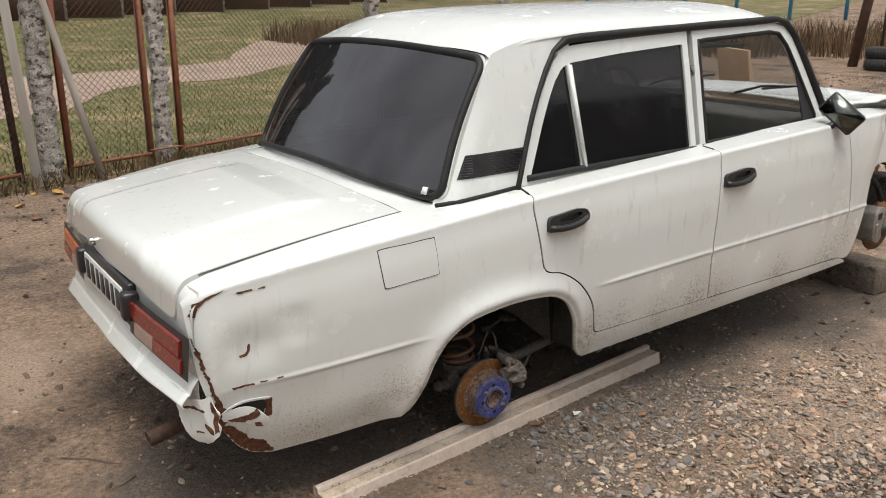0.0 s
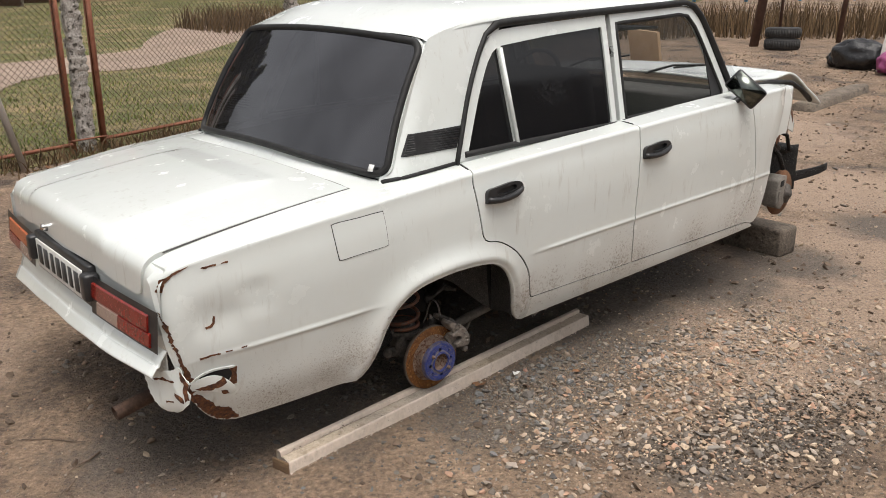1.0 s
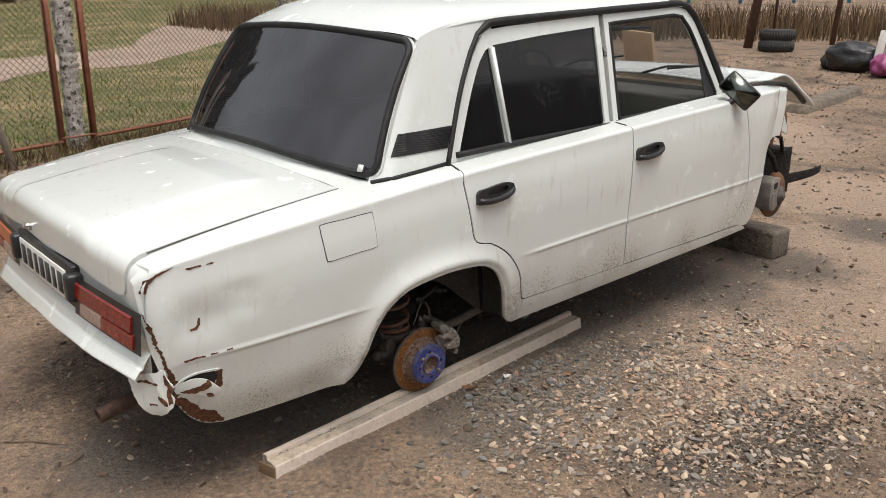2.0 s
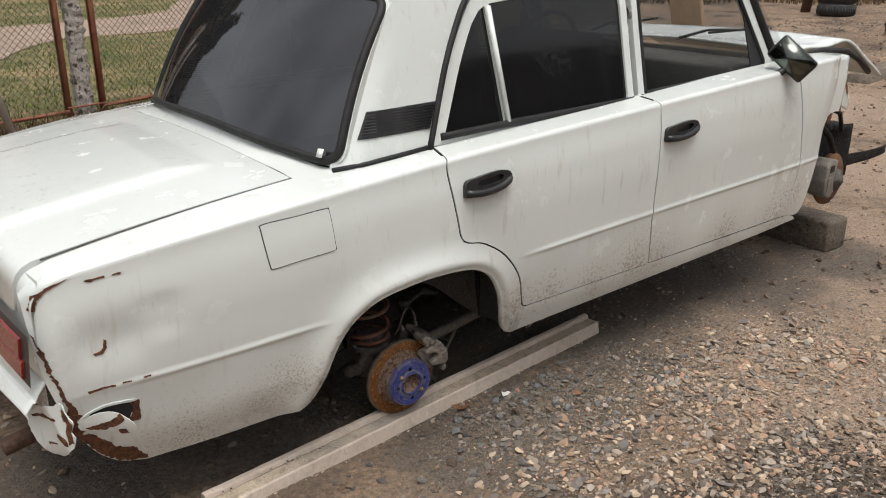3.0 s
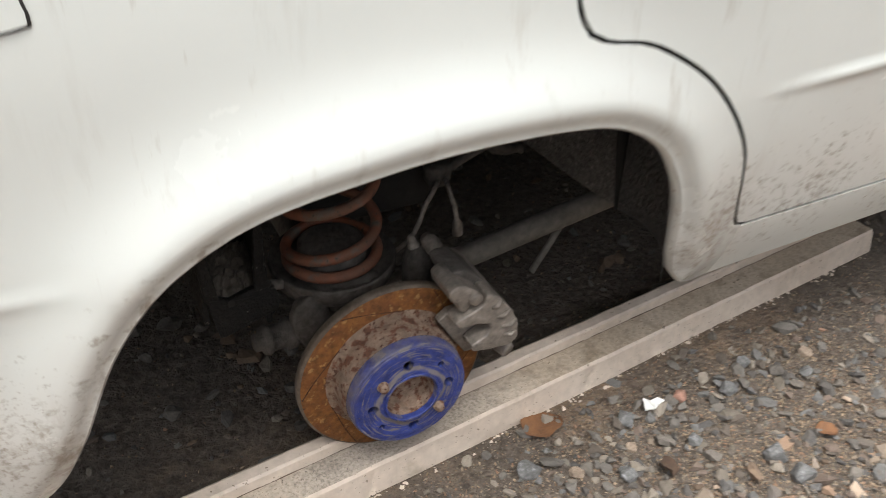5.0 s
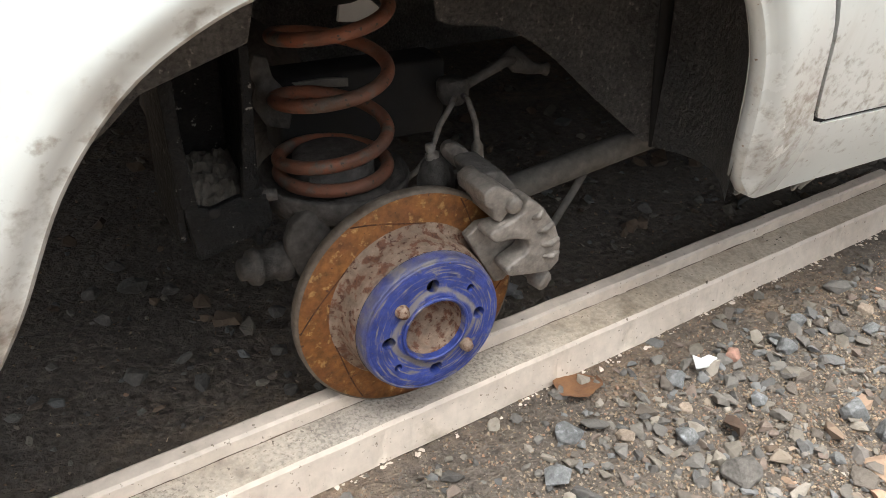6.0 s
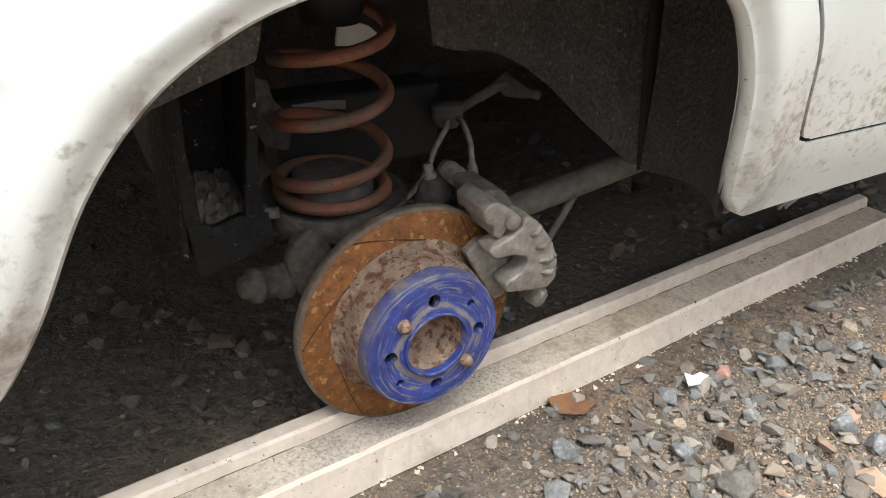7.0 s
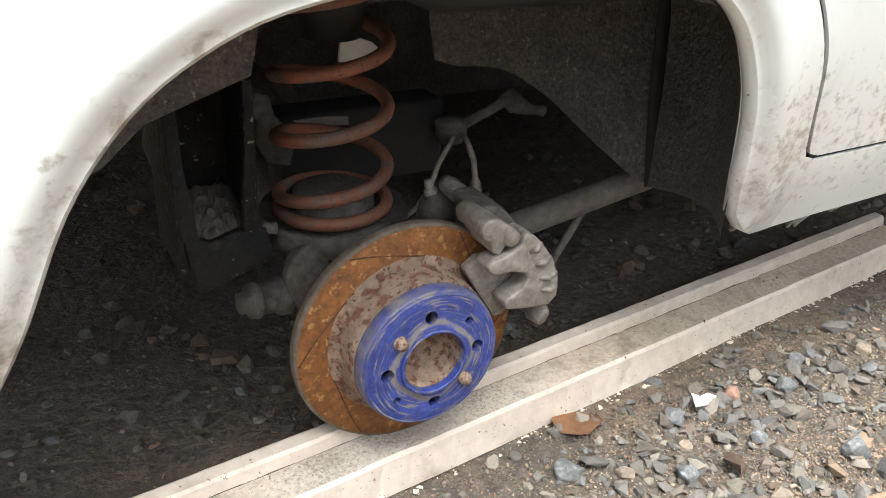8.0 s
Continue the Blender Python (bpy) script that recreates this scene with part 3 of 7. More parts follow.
def half_width(x, z):
    """Half the body's width below the belt."""
    zc, zt = crease(x), belt(x) - 0.03
    zs = [0.15, 0.235, 0.30, 0.40, zc, 0.5 * (zc + zt), zt - 0.06, zt]
    ws = [0.690, 0.728, 0.754, 0.772, 0.787, 0.794, 0.790, 0.779]
    w = sum(float(np.interp(z + d, zs, ws)) for d in (-0.03, -0.02, -0.01, 0, 0.01, 0.02, 0.03)) / 7
    fade = min(1.0, max(0.0, (x + 0.98) / 0.25)) * min(1.0, max(0.0, abs(x - 0.02) / 0.12 - 2.7))
    w += 0.0042 * fade * math.exp(-((z - zc) / 0.0075) ** 2)
    if x < -0.2:
        w -= 0.062 * ((-0.2 - x) / 0.8) ** 2
    if x < -0.95:
        w -= 0.045 * min(1.0, (-0.95 - x) / 0.06) ** 2
    if x > 1.6:
        w -= 0.02 * ((x - 1.6) / 0.7) ** 2
    if -0.55 < x < 0.5:
        d = float(np.min(np.hypot(ARCHNP[:, 0] - x, ARCHNP[:, 1] - z)))
        w += 0.012 * math.exp(-((d / 0.05) ** 2)) - 0.013 * math.exp(-((d / 0.015) ** 2))
        w += float(np.interp(x, [-0.55, -0.38, -0.1, 0.0, 0.1, 0.2, 0.3], [0.004, 0.013, 0.021, 0.018, 0.013, 0.007, 0.0])) * math.exp(-((d / 0.065) ** 2))
    if x < -0.1 and z < 0.46:
        w += 0.012 * min(1.0, (0.46 - z) / 0.12) * math.exp(-(((x + 0.42) / 0.28) ** 2))
    # dents in the rear corner
    w -= 0.011 * math.exp(-(((x + 0.86) / 0.075) ** 4 + ((z - 0.575) / 0.055) ** 2))
    w -= 0.006 * math.exp(-(((x + 0.74) / 0.05) ** 2 + ((z - 0.61) / 0.05) ** 4))
    return w


def flank(x, s):
    """The right side: s is the height up to the belt, and then runs on over the shoulder."""
    t = s - (belt(x) - EDGE)
    if t <= 0:
        return (x, -half_width(x, s), s)
    w, z0, r, top = half_width(x, belt(x) - EDGE), belt(x) - EDGE, EDGE, radians(80)
    if t < r * top:
        a = t / r
        return (x, -(w - r * (1 - math.cos(a))), z0 + r * math.sin(a))
    k = t - r * top
    return (x, -(w - r * (1 - math.cos(top)) - k * 0.995), z0 + r * math.sin(top) + 0.1 * k)


def s_at(x, y):
    """The s at which the shoulder is y from the middle."""
    return belt(x) - EDGE + EDGE * radians(80) + (half_width(x, belt(x) - EDGE) - 0.826 * EDGE - y) / 0.995


def pillar(x, z):
    """The side above the belt, leaning in."""
    edge = x - (-0.212 + (z - 0.853) * 0.56)
    return (x, -(0.676 - 0.2 * (z - 0.895) - 0.02 * max(0.0, z - 1.2) - 0.03 * max(0.0, 1 - edge / 0.07) ** 2 * max(0.0, 1 - (z - 0.853) / 0.40)), z)


def tail_x(y):
    return -(1.010 + 0.030 * (1 - (y / 0.72) ** 2))


def deck(x, y):
    a = abs(y) / 0.63
    ridge = 0.012 / (1 + math.exp((abs(y) - 0.36) / 0.009)) * min(1.0, max(0.0, (-0.42 - x) / 0.12))
    return float(np.polyval(BELT, max(x, -0.98))) + 0.14 * min(0.0, x + 0.98) + 0.0148 + 0.014 * (1 - a * a) + ridge


def lid(u, y):
    """The boot lid: u runs back along the deck, over the edge and down."""
    xe = tail_x(y) + 0.056
    d = -0.33 - xe
    if u < d:
        x = -0.33 - u
        return (x, -y, deck(x, y))
    r = 0.06
    a0 = math.atan((deck(xe + 0.04, y) - deck(xe, y)) / 0.04)
    a = a0 + (u - d) / r
    tip = radians(86)
    b = min(a, tip)
    k = (a - b) * r
    return (xe - r * (math.sin(b) - math.sin(a0)), -y, deck(xe, y) - r * (math.cos(a0) - math.cos(b)) - k)


def wx(y):
    return -0.205 - 0.105 * (1 - (abs(y) / 0.68) ** 3)


def rear_glass(a, b):
    """The rear window: a from -1 to 1 across, b from 0 at its foot to 1."""
    w = 0.674 - 0.078 * b
    y = a * w
    foot = (wx(a * 0.68), 0.850 + 0.040 * (1 - a * a))
    top = (0.02 - 0.05 * (1 - a * a), 1.278 + 0.03 * (1 - a * a))
    bow = 0.02 * math.sin(math.pi * b)
    return (foot[0] + (top[0] - foot[0]) * b - bow, -y, foot[1] + (top[1] - foot[1]) * b + 0.3 * bow)


def gutter_z(x):
    return float(np.interp(x, [-0.05, 0.02, 0.10, 0.22, 0.40, 0.80, 1.40, 1.52, 1.60], [1.265, 1.285, 1.310, 1.333, 1.348, 1.364, 1.378, 1.372, 1.352]))


def roof(u, v):
    """u from the rear to the front, v from the right gutter to the left."""
    y = math.sin((v - 0.5) * math.pi) * 0.592
    a = abs(y) / 0.592
    x0, x1 = 0.02 - 0.05 * (1 - a * a), 1.52 + 0.05 * (1 - a * a)
    x = x0 + (x1 - x0) * u
    z = sum(gutter_z(x + d) for d in (-0.06, -0.03, 0, 0.03, 0.06)) / 5
    rise = min(1.0, (u * 1.5 / 0.25)) * min(1.0, ((1 - u) * 1.5 / 0.2))
    rise = 0.45 + 0.55 * math.sin(min(1, rise) * math.pi / 2)
    return (x, y, z - 0.012 + 0.078 * rise * max(0.0, 1 - a**3.2) ** 0.55)


car = thing("sedan_car", (0.7, 0.0, 0.0), "old white saloon car without wheels, dented and rusty", "car")

REAR_DOOR_EDGE = spline([(0.098, s_at(0.098, 0.668)), (0.075, belt(0.08) + 0.012), (0.067, 0.822), (0.094, 0.69), (0.109, 0.627), (0.134, 0.606), (0.194, 0.591), (0.278, 0.537), (0.347, 0.453), (0.372, 0.375), (0.382, 0.342), (0.387, 0.332), (0.402, 0.3275)])
SPLIT = spline([(0.972, s_at(0.972, 0.668)), (0.970, 0.86), (0.966, 0.70), (0.966, 0.535), (0.980, 0.43), (0.998, 0.333)])
FRONT_EDGE = spline([(1.800, s_at(1.80, 0.66)), (1.808, 0.93), (1.84, 0.80), (1.875, 0.66), (1.893, 0.557), (1.885, 0.48), (1.844, 0.405), (1.775, 0.343)])
G = 0.0026


def shifted(c, dx, dz=0.0):
    return [(x + dx, z + dz) for x, z in c]


seam = [(x, s_at(x, 0.633)) for x in np.linspace(-0.325, -0.965, 40)]
quarter = loop(
    spline([(-0.80, 0.211), (-0.66, 0.217), (-0.53, 0.227), (-0.45, 0.234), (-0.41, 0.236), (-0.388, 0.242)]), ARCHLINE, spline([(0.324, 0.268), (0.340, 0.247), (0.362, 0.235), (0.395, 0.234)]),
    line((0.395, 0.234), (0.395, 0.321)), shifted(REAR_DOOR_EDGE[::-1], -G, -G),
    [(x, s_at(x, 0.60)) for x in np.linspace(0.09, -0.20, 16)], line((-0.20, s_at(-0.2, 0.60)), (-0.215, s_at(-0.215, 0.633))), [(x, s_at(x, 0.633)) for x in np.linspace(-0.22, -0.32, 12)], seam,
    spline([(-0.965, s_at(-0.965, 0.633)), (-0.995, s_at(-0.995, 0.66)), (-1.010, belt(-1.0) + 0.004), (-1.010, 0.66), (-1.004, 0.57), (-0.996, 0.50), (-0.978, 0.43), (-0.952, 0.355), (-0.91, 0.280), (-0.86, 0.232), (-0.80, 0.211)]))
rear_door = loop(shifted(REAR_DOOR_EDGE, G), line((0.404, 0.3275), (0.993, 0.333)), shifted(SPLIT[::-1], -G), [(x, s_at(x, 0.668)) for x in np.linspace(0.96, 0.11, 40)])
front_door = loop(shifted(SPLIT, G), line((1.003, 0.334), (1.770, 0.343)), shifted(FRONT_EDGE[::-1], -G), [(x, s_at(x, 0.665)) for x in np.linspace(1.79, 0.98, 40)])
sill = loop([(x, sill_bottom(x)) for x in np.linspace(0.3954, 1.98, 60)], spline([(1.98, 0.304), (1.955, 0.322), (1.90, 0.338)]), line((1.90, 0.338), (0.3954, 0.3225)))
fender = loop(
    line((1.780, 0.345), (1.90, 0.342)), spline([(1.90, 0.342), (1.96, 0.328), (2.0, 0.345), (2.02, 0.42), (2.038, 0.52), (2.046, 0.62), (2.052, 0.69), (2.07, 0.722)]),
    spline([(2.07, 0.722), (2.14, 0.752), (2.24, 0.750), (2.32, 0.765), (2.41, 0.748)]), spline([(2.41, 0.748), (2.43, 0.80), (2.39, 0.87), (2.385, 0.93), (2.34, 0.985)]),
    line((2.34, 0.985), (2.26, s_at(2.26, 0.69))), [(x, s_at(x, 0.645)) for x in np.linspace(2.2, 1.81, 20)], shifted(FRONT_EDGE, G))


def dented(x, s):
    """The front wing, pushed in and creased towards the front."""
    p = Vector(flank(x, s))
    k = max(0.0, (x - 1.97) / 0.42)
    fold = abs(((x - 1.97) * 1.0 + (0.95 - s) * 0.55) / 0.11 % 2 - 1)
    p.y += 0.075 * k * k + 0.024 * k * fold
    p.z -= 0.03 * k * k
    return p


CREASEPTS = [(x, crease(x) + d) for x in np.arange(-0.97, 2.05, 0.012) for d in (-0.016, -0.010, -0.005, 0.0, 0.005, 0.010, 0.016)]
ARCHPTS = []
for x, z in ARCHLINE:
    out = Vector((x + 0.04, z - 0.30)).normalized()
    ARCHPTS += [(x + out.x * d, z + out.y * d) for d in (0.005, 0.010, 0.016, 0.024, 0.034, 0.048)]
SHOULDER = [(x, belt(x) - EDGE + d) for x in np.arange(-0.97, 2.2, 0.02) for d in (-0.002, 0.004, 0.010, 0.016, 0.022)]
FEATURES = CREASEPTS + ARCHPTS + SHOULDER

for side in (1, -1):
    fine = 0.018 if side > 0 else 0.06
    q = sheet("quarter_panel", quarter, flank, PAINT, car, "dented white rear wing with rust along its edge" if side > 0 else "", fine, 0.02, side=side, extra=FEATURES if side > 0 else ())
    rd = sheet("rear_door", rear_door, flank, PAINT, car, "", fine, 0.02, side=side, extra=FEATURES if side > 0 else ())
    fd = sheet("front_door", front_door, flank, PAINT, car, "", fine * 1.2, 0.02, side=side, extra=FEATURES if side > 0 else ())
    sheet("sill", sill, flank, SILL, car, "mud-stained white sill", fine, 0.02, side=side)
    sheet("front_wing", fender, dented, PAINT, car, "crumpled white front wing", fine, 0.006, side=side, extra=FEATURES if side > 0 else ())
    for edge_, owner in ((REAR_DOOR_EDGE[2:], rd), (SPLIT[2:], fd), (FRONT_EDGE[2:], fd)):
        bm = tube(bmesh.new(), [Vector(flank(x, s_)) * Vector((1, side, 1)) + Vector((0, 0.0075 * side, 0)) for x, s_ in edge_[::3] + edge_[-1:]], 0.0044, 8)
        part("door_seal", bm, BLACKTRIM, owner, "black rubber seal in the door joint")
    for x0, x1, owner in ((0.40, 0.99, rd), (1.005, 1.77, fd)):
        bm = tube(bmesh.new(), [Vector(flank(x, 0.3247 + 0.0108 * (x - 0.40))) * Vector((1, side, 1)) + Vector((0, 0.0075 * side, 0)) for x in np.linspace(x0, x1, 16)], 0.0044, 8)
        part("door_seal", bm, BLACKTRIM, owner, "black rubber seal under the door")
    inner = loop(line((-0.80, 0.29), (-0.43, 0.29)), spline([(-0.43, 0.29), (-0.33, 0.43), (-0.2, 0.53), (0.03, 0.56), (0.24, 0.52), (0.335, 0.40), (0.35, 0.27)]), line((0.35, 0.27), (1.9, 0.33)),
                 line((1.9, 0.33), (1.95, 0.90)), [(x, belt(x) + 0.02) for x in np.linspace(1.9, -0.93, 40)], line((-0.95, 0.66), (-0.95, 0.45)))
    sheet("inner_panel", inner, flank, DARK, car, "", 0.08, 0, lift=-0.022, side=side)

    # ---- window frames and glass ----
    r_out = loop(spline([(0.090, 0.870), (0.182, 1.085), (0.256, 1.213), (0.299, 1.266), (0.352, 1.297), (0.611, 1.316), (0.952, 1.336)], 0.03), line((0.952, 1.336), (0.960, 0.885)), line((0.960, 0.885), (0.090, 0.870)))
    q_gl = loop(spline([(0.142, 0.898), (0.225, 1.085), (0.283, 1.19), (0.315, 1.226), (0.338, 1.238)], 0.03), line((0.338, 1.238), (0.372, 0.905)), line((0.372, 0.905), (0.142, 0.898)))
    m_gl = loop(line((0.356, 1.244), (0.60, 1.268)), line((0.60, 1.268), (0.922, 1.290)), line((0.922, 1.290), (0.930, 0.915)), line((0.930, 0.915), (0.392, 0.905)), line((0.392, 0.905), (0.356, 1.244)))
    sheet("window_frame", r_out, pillar, PAINT, rd, "white door frame", 0.03, 0.02, holes=(q_gl, m_gl), side=side)
    sheet("window_glass", m_gl, pillar, TINTSIDE, rd, "dark tinted dusty glass", 0.08, 0, lift=-0.008, side=side)
    sheet("quarter_glass", q_gl, pillar, TINTSIDE, rd, "dark tinted dusty glass", 0.08, 0, lift=-0.008, side=side)
    f_out = loop(line((0.984, 0.887), (0.980, 1.338)), line((0.980, 1.338), (1.50, 1.362)), spline([(1.50, 1.362), (1.552, 1.348), (1.594, 1.315), (1.645, 1.238), (1.815, 0.930)], 0.03), line((1.815, 0.930), (0.984, 0.887)))
    f_gl = loop(line((1.022, 0.925), (1.015, 1.300)), line((1.015, 1.300), (1.48, 1.325)), spline([(1.48, 1.325), (1.52, 1.317), (1.555, 1.288), (1.60, 1.22), (1.752, 0.955)], 0.03), line((1.752, 0.955), (1.022, 0.925)))
    sheet("window_frame", f_out, pillar, PAINT, fd, "white door frame", 0.03, 0.02, holes=(f_gl,), side=side)
    sheet("window_glass", f_gl, pillar, CLEAR, fd, "clear door glass", 0.1, 0, lift=-0.008, side=side)
    bm = tube(bmesh.new(), [Vector(pillar(x, z)) * Vector((1, side, 1)) + Vector((0, 0.003 * side, 0)) for x, z in f_gl[::2]], 0.0085, 8, closed=True)
    part("window_gasket", bm, BLACKTRIM, fd, "black rubber window gasket")
    sheet("corner_trim", loop(line((1.655, 0.955), (1.62, 1.18)), line((1.62, 1.18), (1.745, 0.962)), line((1.745, 0.962), (1.655, 0.955))), pillar, PLASTIC, fd, "black plastic corner", 0.05, 0.004, lift=-0.003, side=side)

    # black weather strips along the window feet
    for strip, owner in (([(0.125, 0.893), (0.40, 0.901), (0.70, 0.907), (0.952, 0.912)], rd), ([(0.99, 0.914), (1.30, 0.928), (1.60, 0.943), (1.79, 0.953)], fd)):
        bm = tube(bmesh.new(), [Vector(pillar(x, z)) * Vector((1, side, 1)) + Vector((0, -0.004 * side, 0)) for x, z in spline(strip, 0.05)], 0.011, 8)
        part("weather_strip", bm, BLACKTRIM, owner, "black rubber strip")
    bm = tube(bmesh.new(), [Vector(pillar(x, z)) * Vector((1, side, 1)) + Vector((0, -0.006 * side, 0)) for x, z in ((0.347, 1.238), (0.38, 0.905))], 0.009, 8)
    part("window_divider", bm, PAINT, rd, "pale window divider")

    # rear pillar
    cp = loop(line((-0.222, 0.832), (0.083, 0.850)), spline([(0.083, 0.850), (0.178, 1.085), (0.25, 1.218), (0.295, 1.272), (0.36, 1.300)], 0.03), line((0.36, 1.300), (0.36, 1.345)), spline([(0.36, 1.345), (0.22, 1.330), (0.10, 1.306), (0.03, 1.282)], 0.03),
              line((0.03, 1.282), (-0.078, 1.12)), line((-0.078, 1.12), (-0.232, 0.832)))
    sheet("rear_pillar", cp, pillar, PAINT, car, "", 0.03, 0.03, side=side)
    vent = loop(line((-0.145, 0.917), (0.090, 0.921)), line((0.090, 0.921), (0.120, 0.992)), line((0.120, 0.992), (-0.106, 0.986)), line((-0.106, 0.986), (-0.145, 0.917)))
    v = sheet("vent_grille", vent, pillar, PLASTIC, car, "black slatted vent grille", 0.05, 0.006, lift=0.003, side=side)
    for i in range(9):
        z = 0.924 + 0.0075 * i
        dx = (z - 0.917) * 0.53
        bm = tube(bmesh.new(), [Vector(pillar(x, z)) * Vector((1, side, 1)) + Vector((0, -0.004 * side, 0)) for x in (-0.138 + dx, 0.085 + dx * 0.8)], 0.0027, 6)
        part("slat", bm, PLASTIC, v)
    # drip rail with black trim
    rail = spline([(0.079, 0.862), (0.168, 1.085), (0.243, 1.225), (0.287, 1.285), (0.345, 1.318), (0.61, 1.334), (0.96, 1.350), (1.30, 1.364), (1.50, 1.372), (1.565, 1.358), (1.61, 1.318), (1.66, 1.243), (1.83, 0.955)], 0.04)
    bm = tube(bmesh.new(), [Vector(pillar(x, z)) * Vector((1, side, 1)) + Vector((0, -0.004 * side, 0)) for x, z in rail], [0.009 if z < 1.29 and x < 0.4 else 0.0145 for x, z in rail], 10)
    part("drip_rail", bm, BLACKTRIM, car, "black drip rail")
    base = [(-0.225, s_at(-0.225, 0.665)), (-0.14, s_at(-0.14, 0.682)), (-0.03, s_at(-0.03, 0.684)), (0.088, s_at(0.088, 0.682))]
    bm = tube(bmesh.new(), [Vector(flank(x, s)) * Vector((1, side, 1)) + Vector((0, 0, 0.005)) for x, s in base], 0.0070, 8)
    part("pillar_foot_trim", bm, BLACKTRIM, car, "black trim strip")
    bm = tube(bmesh.new(), [Vector((1.86, -0.635 * side, 0.955)), Vector((1.69, -0.59 * side, 1.21)), Vector((1.575, -0.56 * side, 1.335))], 0.017, 8)
    part("front_pillar", bm, PAINT, car)

    # handles: a black scoop with a grip bar
    for x0, z0, owner in ((0.116, 0.742, rd), (0.985, 0.782, fd)):
        hx = lambda u, w: (x0 + u, -half_width(x0 + u, z0 + w) - 0.0, z0 + w)
        body = loop(spline([(0.0, 0.0), (0.03, -0.003), (0.11, 0.002), (0.163, 0.016), (0.172, 0.032), (0.165, 0.050), (0.13, 0.058), (0.05, 0.050), (0.006, 0.041), (0.0, 0.0)], 0.008))
        scoop = loop(spline([(0.046, 0.027), (0.075, 0.023), (0.110, 0.025), (0.136, 0.033), (0.140, 0.042), (0.130, 0.048), (0.095, 0.046), (0.055, 0.041), (0.044, 0.035), (0.046, 0.027)], 0.005))
        h = sheet("door_handle", body, hx, PLASTIC, owner, "black plastic door handle", 0.008, 0.016, lift=0.015, holes=(scoop,), side=side)
        sheet("scoop", body, hx, PLASTIC, h, "", 0.02, 0.0, lift=0.002, side=side)
        bar = [(0.003, 0.014, 0.010), (0.02, 0.010, 0.017), (0.05, 0.008, 0.020), (0.09, 0.010, 0.021), (0.13, 0.016, 0.019), (0.160, 0.026, 0.014), (0.168, 0.034, 0.010)]
        bm = tube(bmesh.new(), [Vector((x0 + u, (-half_width(x0 + u, z0 + w) - o) * side, z0 + w)) for u, w, o in bar], [0.010, 0.011, 0.011, 0.011, 0.011, 0.010, 0.009], 12)
        part("grip", bm, PLASTIC, h)

# fuel flap on the right wing only
flap = loop(spline([(-0.478, 0.668), (-0.484, 0.70), (-0.492, 0.765), (-0.486, 0.779), (-0.40, 0.784), (-0.318, 0.789), (-0.306, 0.780), (-0.298, 0.70), (-0.296, 0.684), (-0.306, 0.677), (-0.39, 0.671), (-0.468, 0.664), (-0.478, 0.668)], 0.004))
sheet("flap_joint", flap, flank, DARK, car, "", 0.03, 0.0, lift=0.0006)
cx, cz = -0.39, 0.726
sheet("fuel_flap", [(cx + (x - cx) * 0.976, cz + (z - cz) * 0.960) for x, z in flap], flank, PAINT, car, "white fuel filler flap", 0.02, 0.004, lift=0.0022)

# boot lid and tail
LIDL = 0.83
lid_out = loop(line((0.0, -0.627), (0.60, -0.627), 0.03), spline([(0.60, -0.627), (0.66, -0.624), (0.73, -0.612), (0.772, -0.60), (0.785, -0.57)], 0.02), line((0.785, -0.57), (0.815, 0.0), 0.03), line((0.815, 0.0), (0.785, 0.57), 0.03),
               spline([(0.785, 0.57), (0.772, 0.60), (0.73, 0.612), (0.66, 0.624), (0.60, 0.627)], 0.02), line((0.60, 0.627), (0.0, 0.627), 0.03), line((0.0, 0.627), (0.0, -0.627), 0.03))
lid_out = [(u, y) for u, y in lid_out]
boot = sheet("boot_lid", lid_out, lid, PAINT, car, "white boot lid, dusty, with a small lock", 0.02, 0.015)
part("boot_lock", lathe(bmesh.new(), [(0, 0.018), (0.010, 0.016), (0.012, 0.010), (0.012, -0.02)], (-1.036, 0.15, 0.672), (-1, 0, 0.2), 16), CHROME, boot, "metal lock button")
patch_grid("tail_panel", lambda u, v: (tail_x((2 * u - 1) * 0.70) + 0.016 + 0.10 * max(0.0, v - 0.8), (2 * u - 1) * 0.70, 0.40 + 0.33 * v), 30, 12, PAINT, car)


def shelf(u, v):
    """The panel between the boot lid and the rear window."""
    y = (2 * u - 1) * 0.645
    x = -0.3265 + (wx(y) + 0.012 + 0.3265) * v
    z0, z1 = deck(-0.33, y) - 0.001, 0.845 + 0.040 * (1 - (y / 0.68) ** 2)
    k = min(1.0, max(0.0, (abs(y) - 0.46) / 0.165))
    k = k * k * (3 - 2 * k)
    side_z = flank(x, s_at(x, min(0.645, max(0.5, abs(y)))))[2] - 0.0008
    return (x, y, (z0 + (z1 - z0) * v) * (1 - k) + side_z * k)


patch_grid("rear_shelf_panel", shelf, 60, 8, PAINT, car)
part("boot_gasket", tube(bmesh.new(), [(-0.3285, y, deck(-0.33, y) - 0.0022) for y in np.linspace(-0.63, 0.63, 24)], 0.0022, 6), JOINT, car)
for sgn in (-1, 1):
    part("boot_gasket", tube(bmesh.new(), [(x, sgn * 0.631, deck(x, 0.631) - 0.0022) for x in np.linspace(-0.326, -0.95, 24)], 0.0024, 6), JOINT, car)
    patch_grid("tail_corner", lambda u, v: tuple(Vector(lid(0.56 + 0.23 * u, sgn * (0.54 + 0.165 * v))) + Vector((0.006, 0, -0.008 - 0.02 * v * v))), 16, 8, PAINT, car)

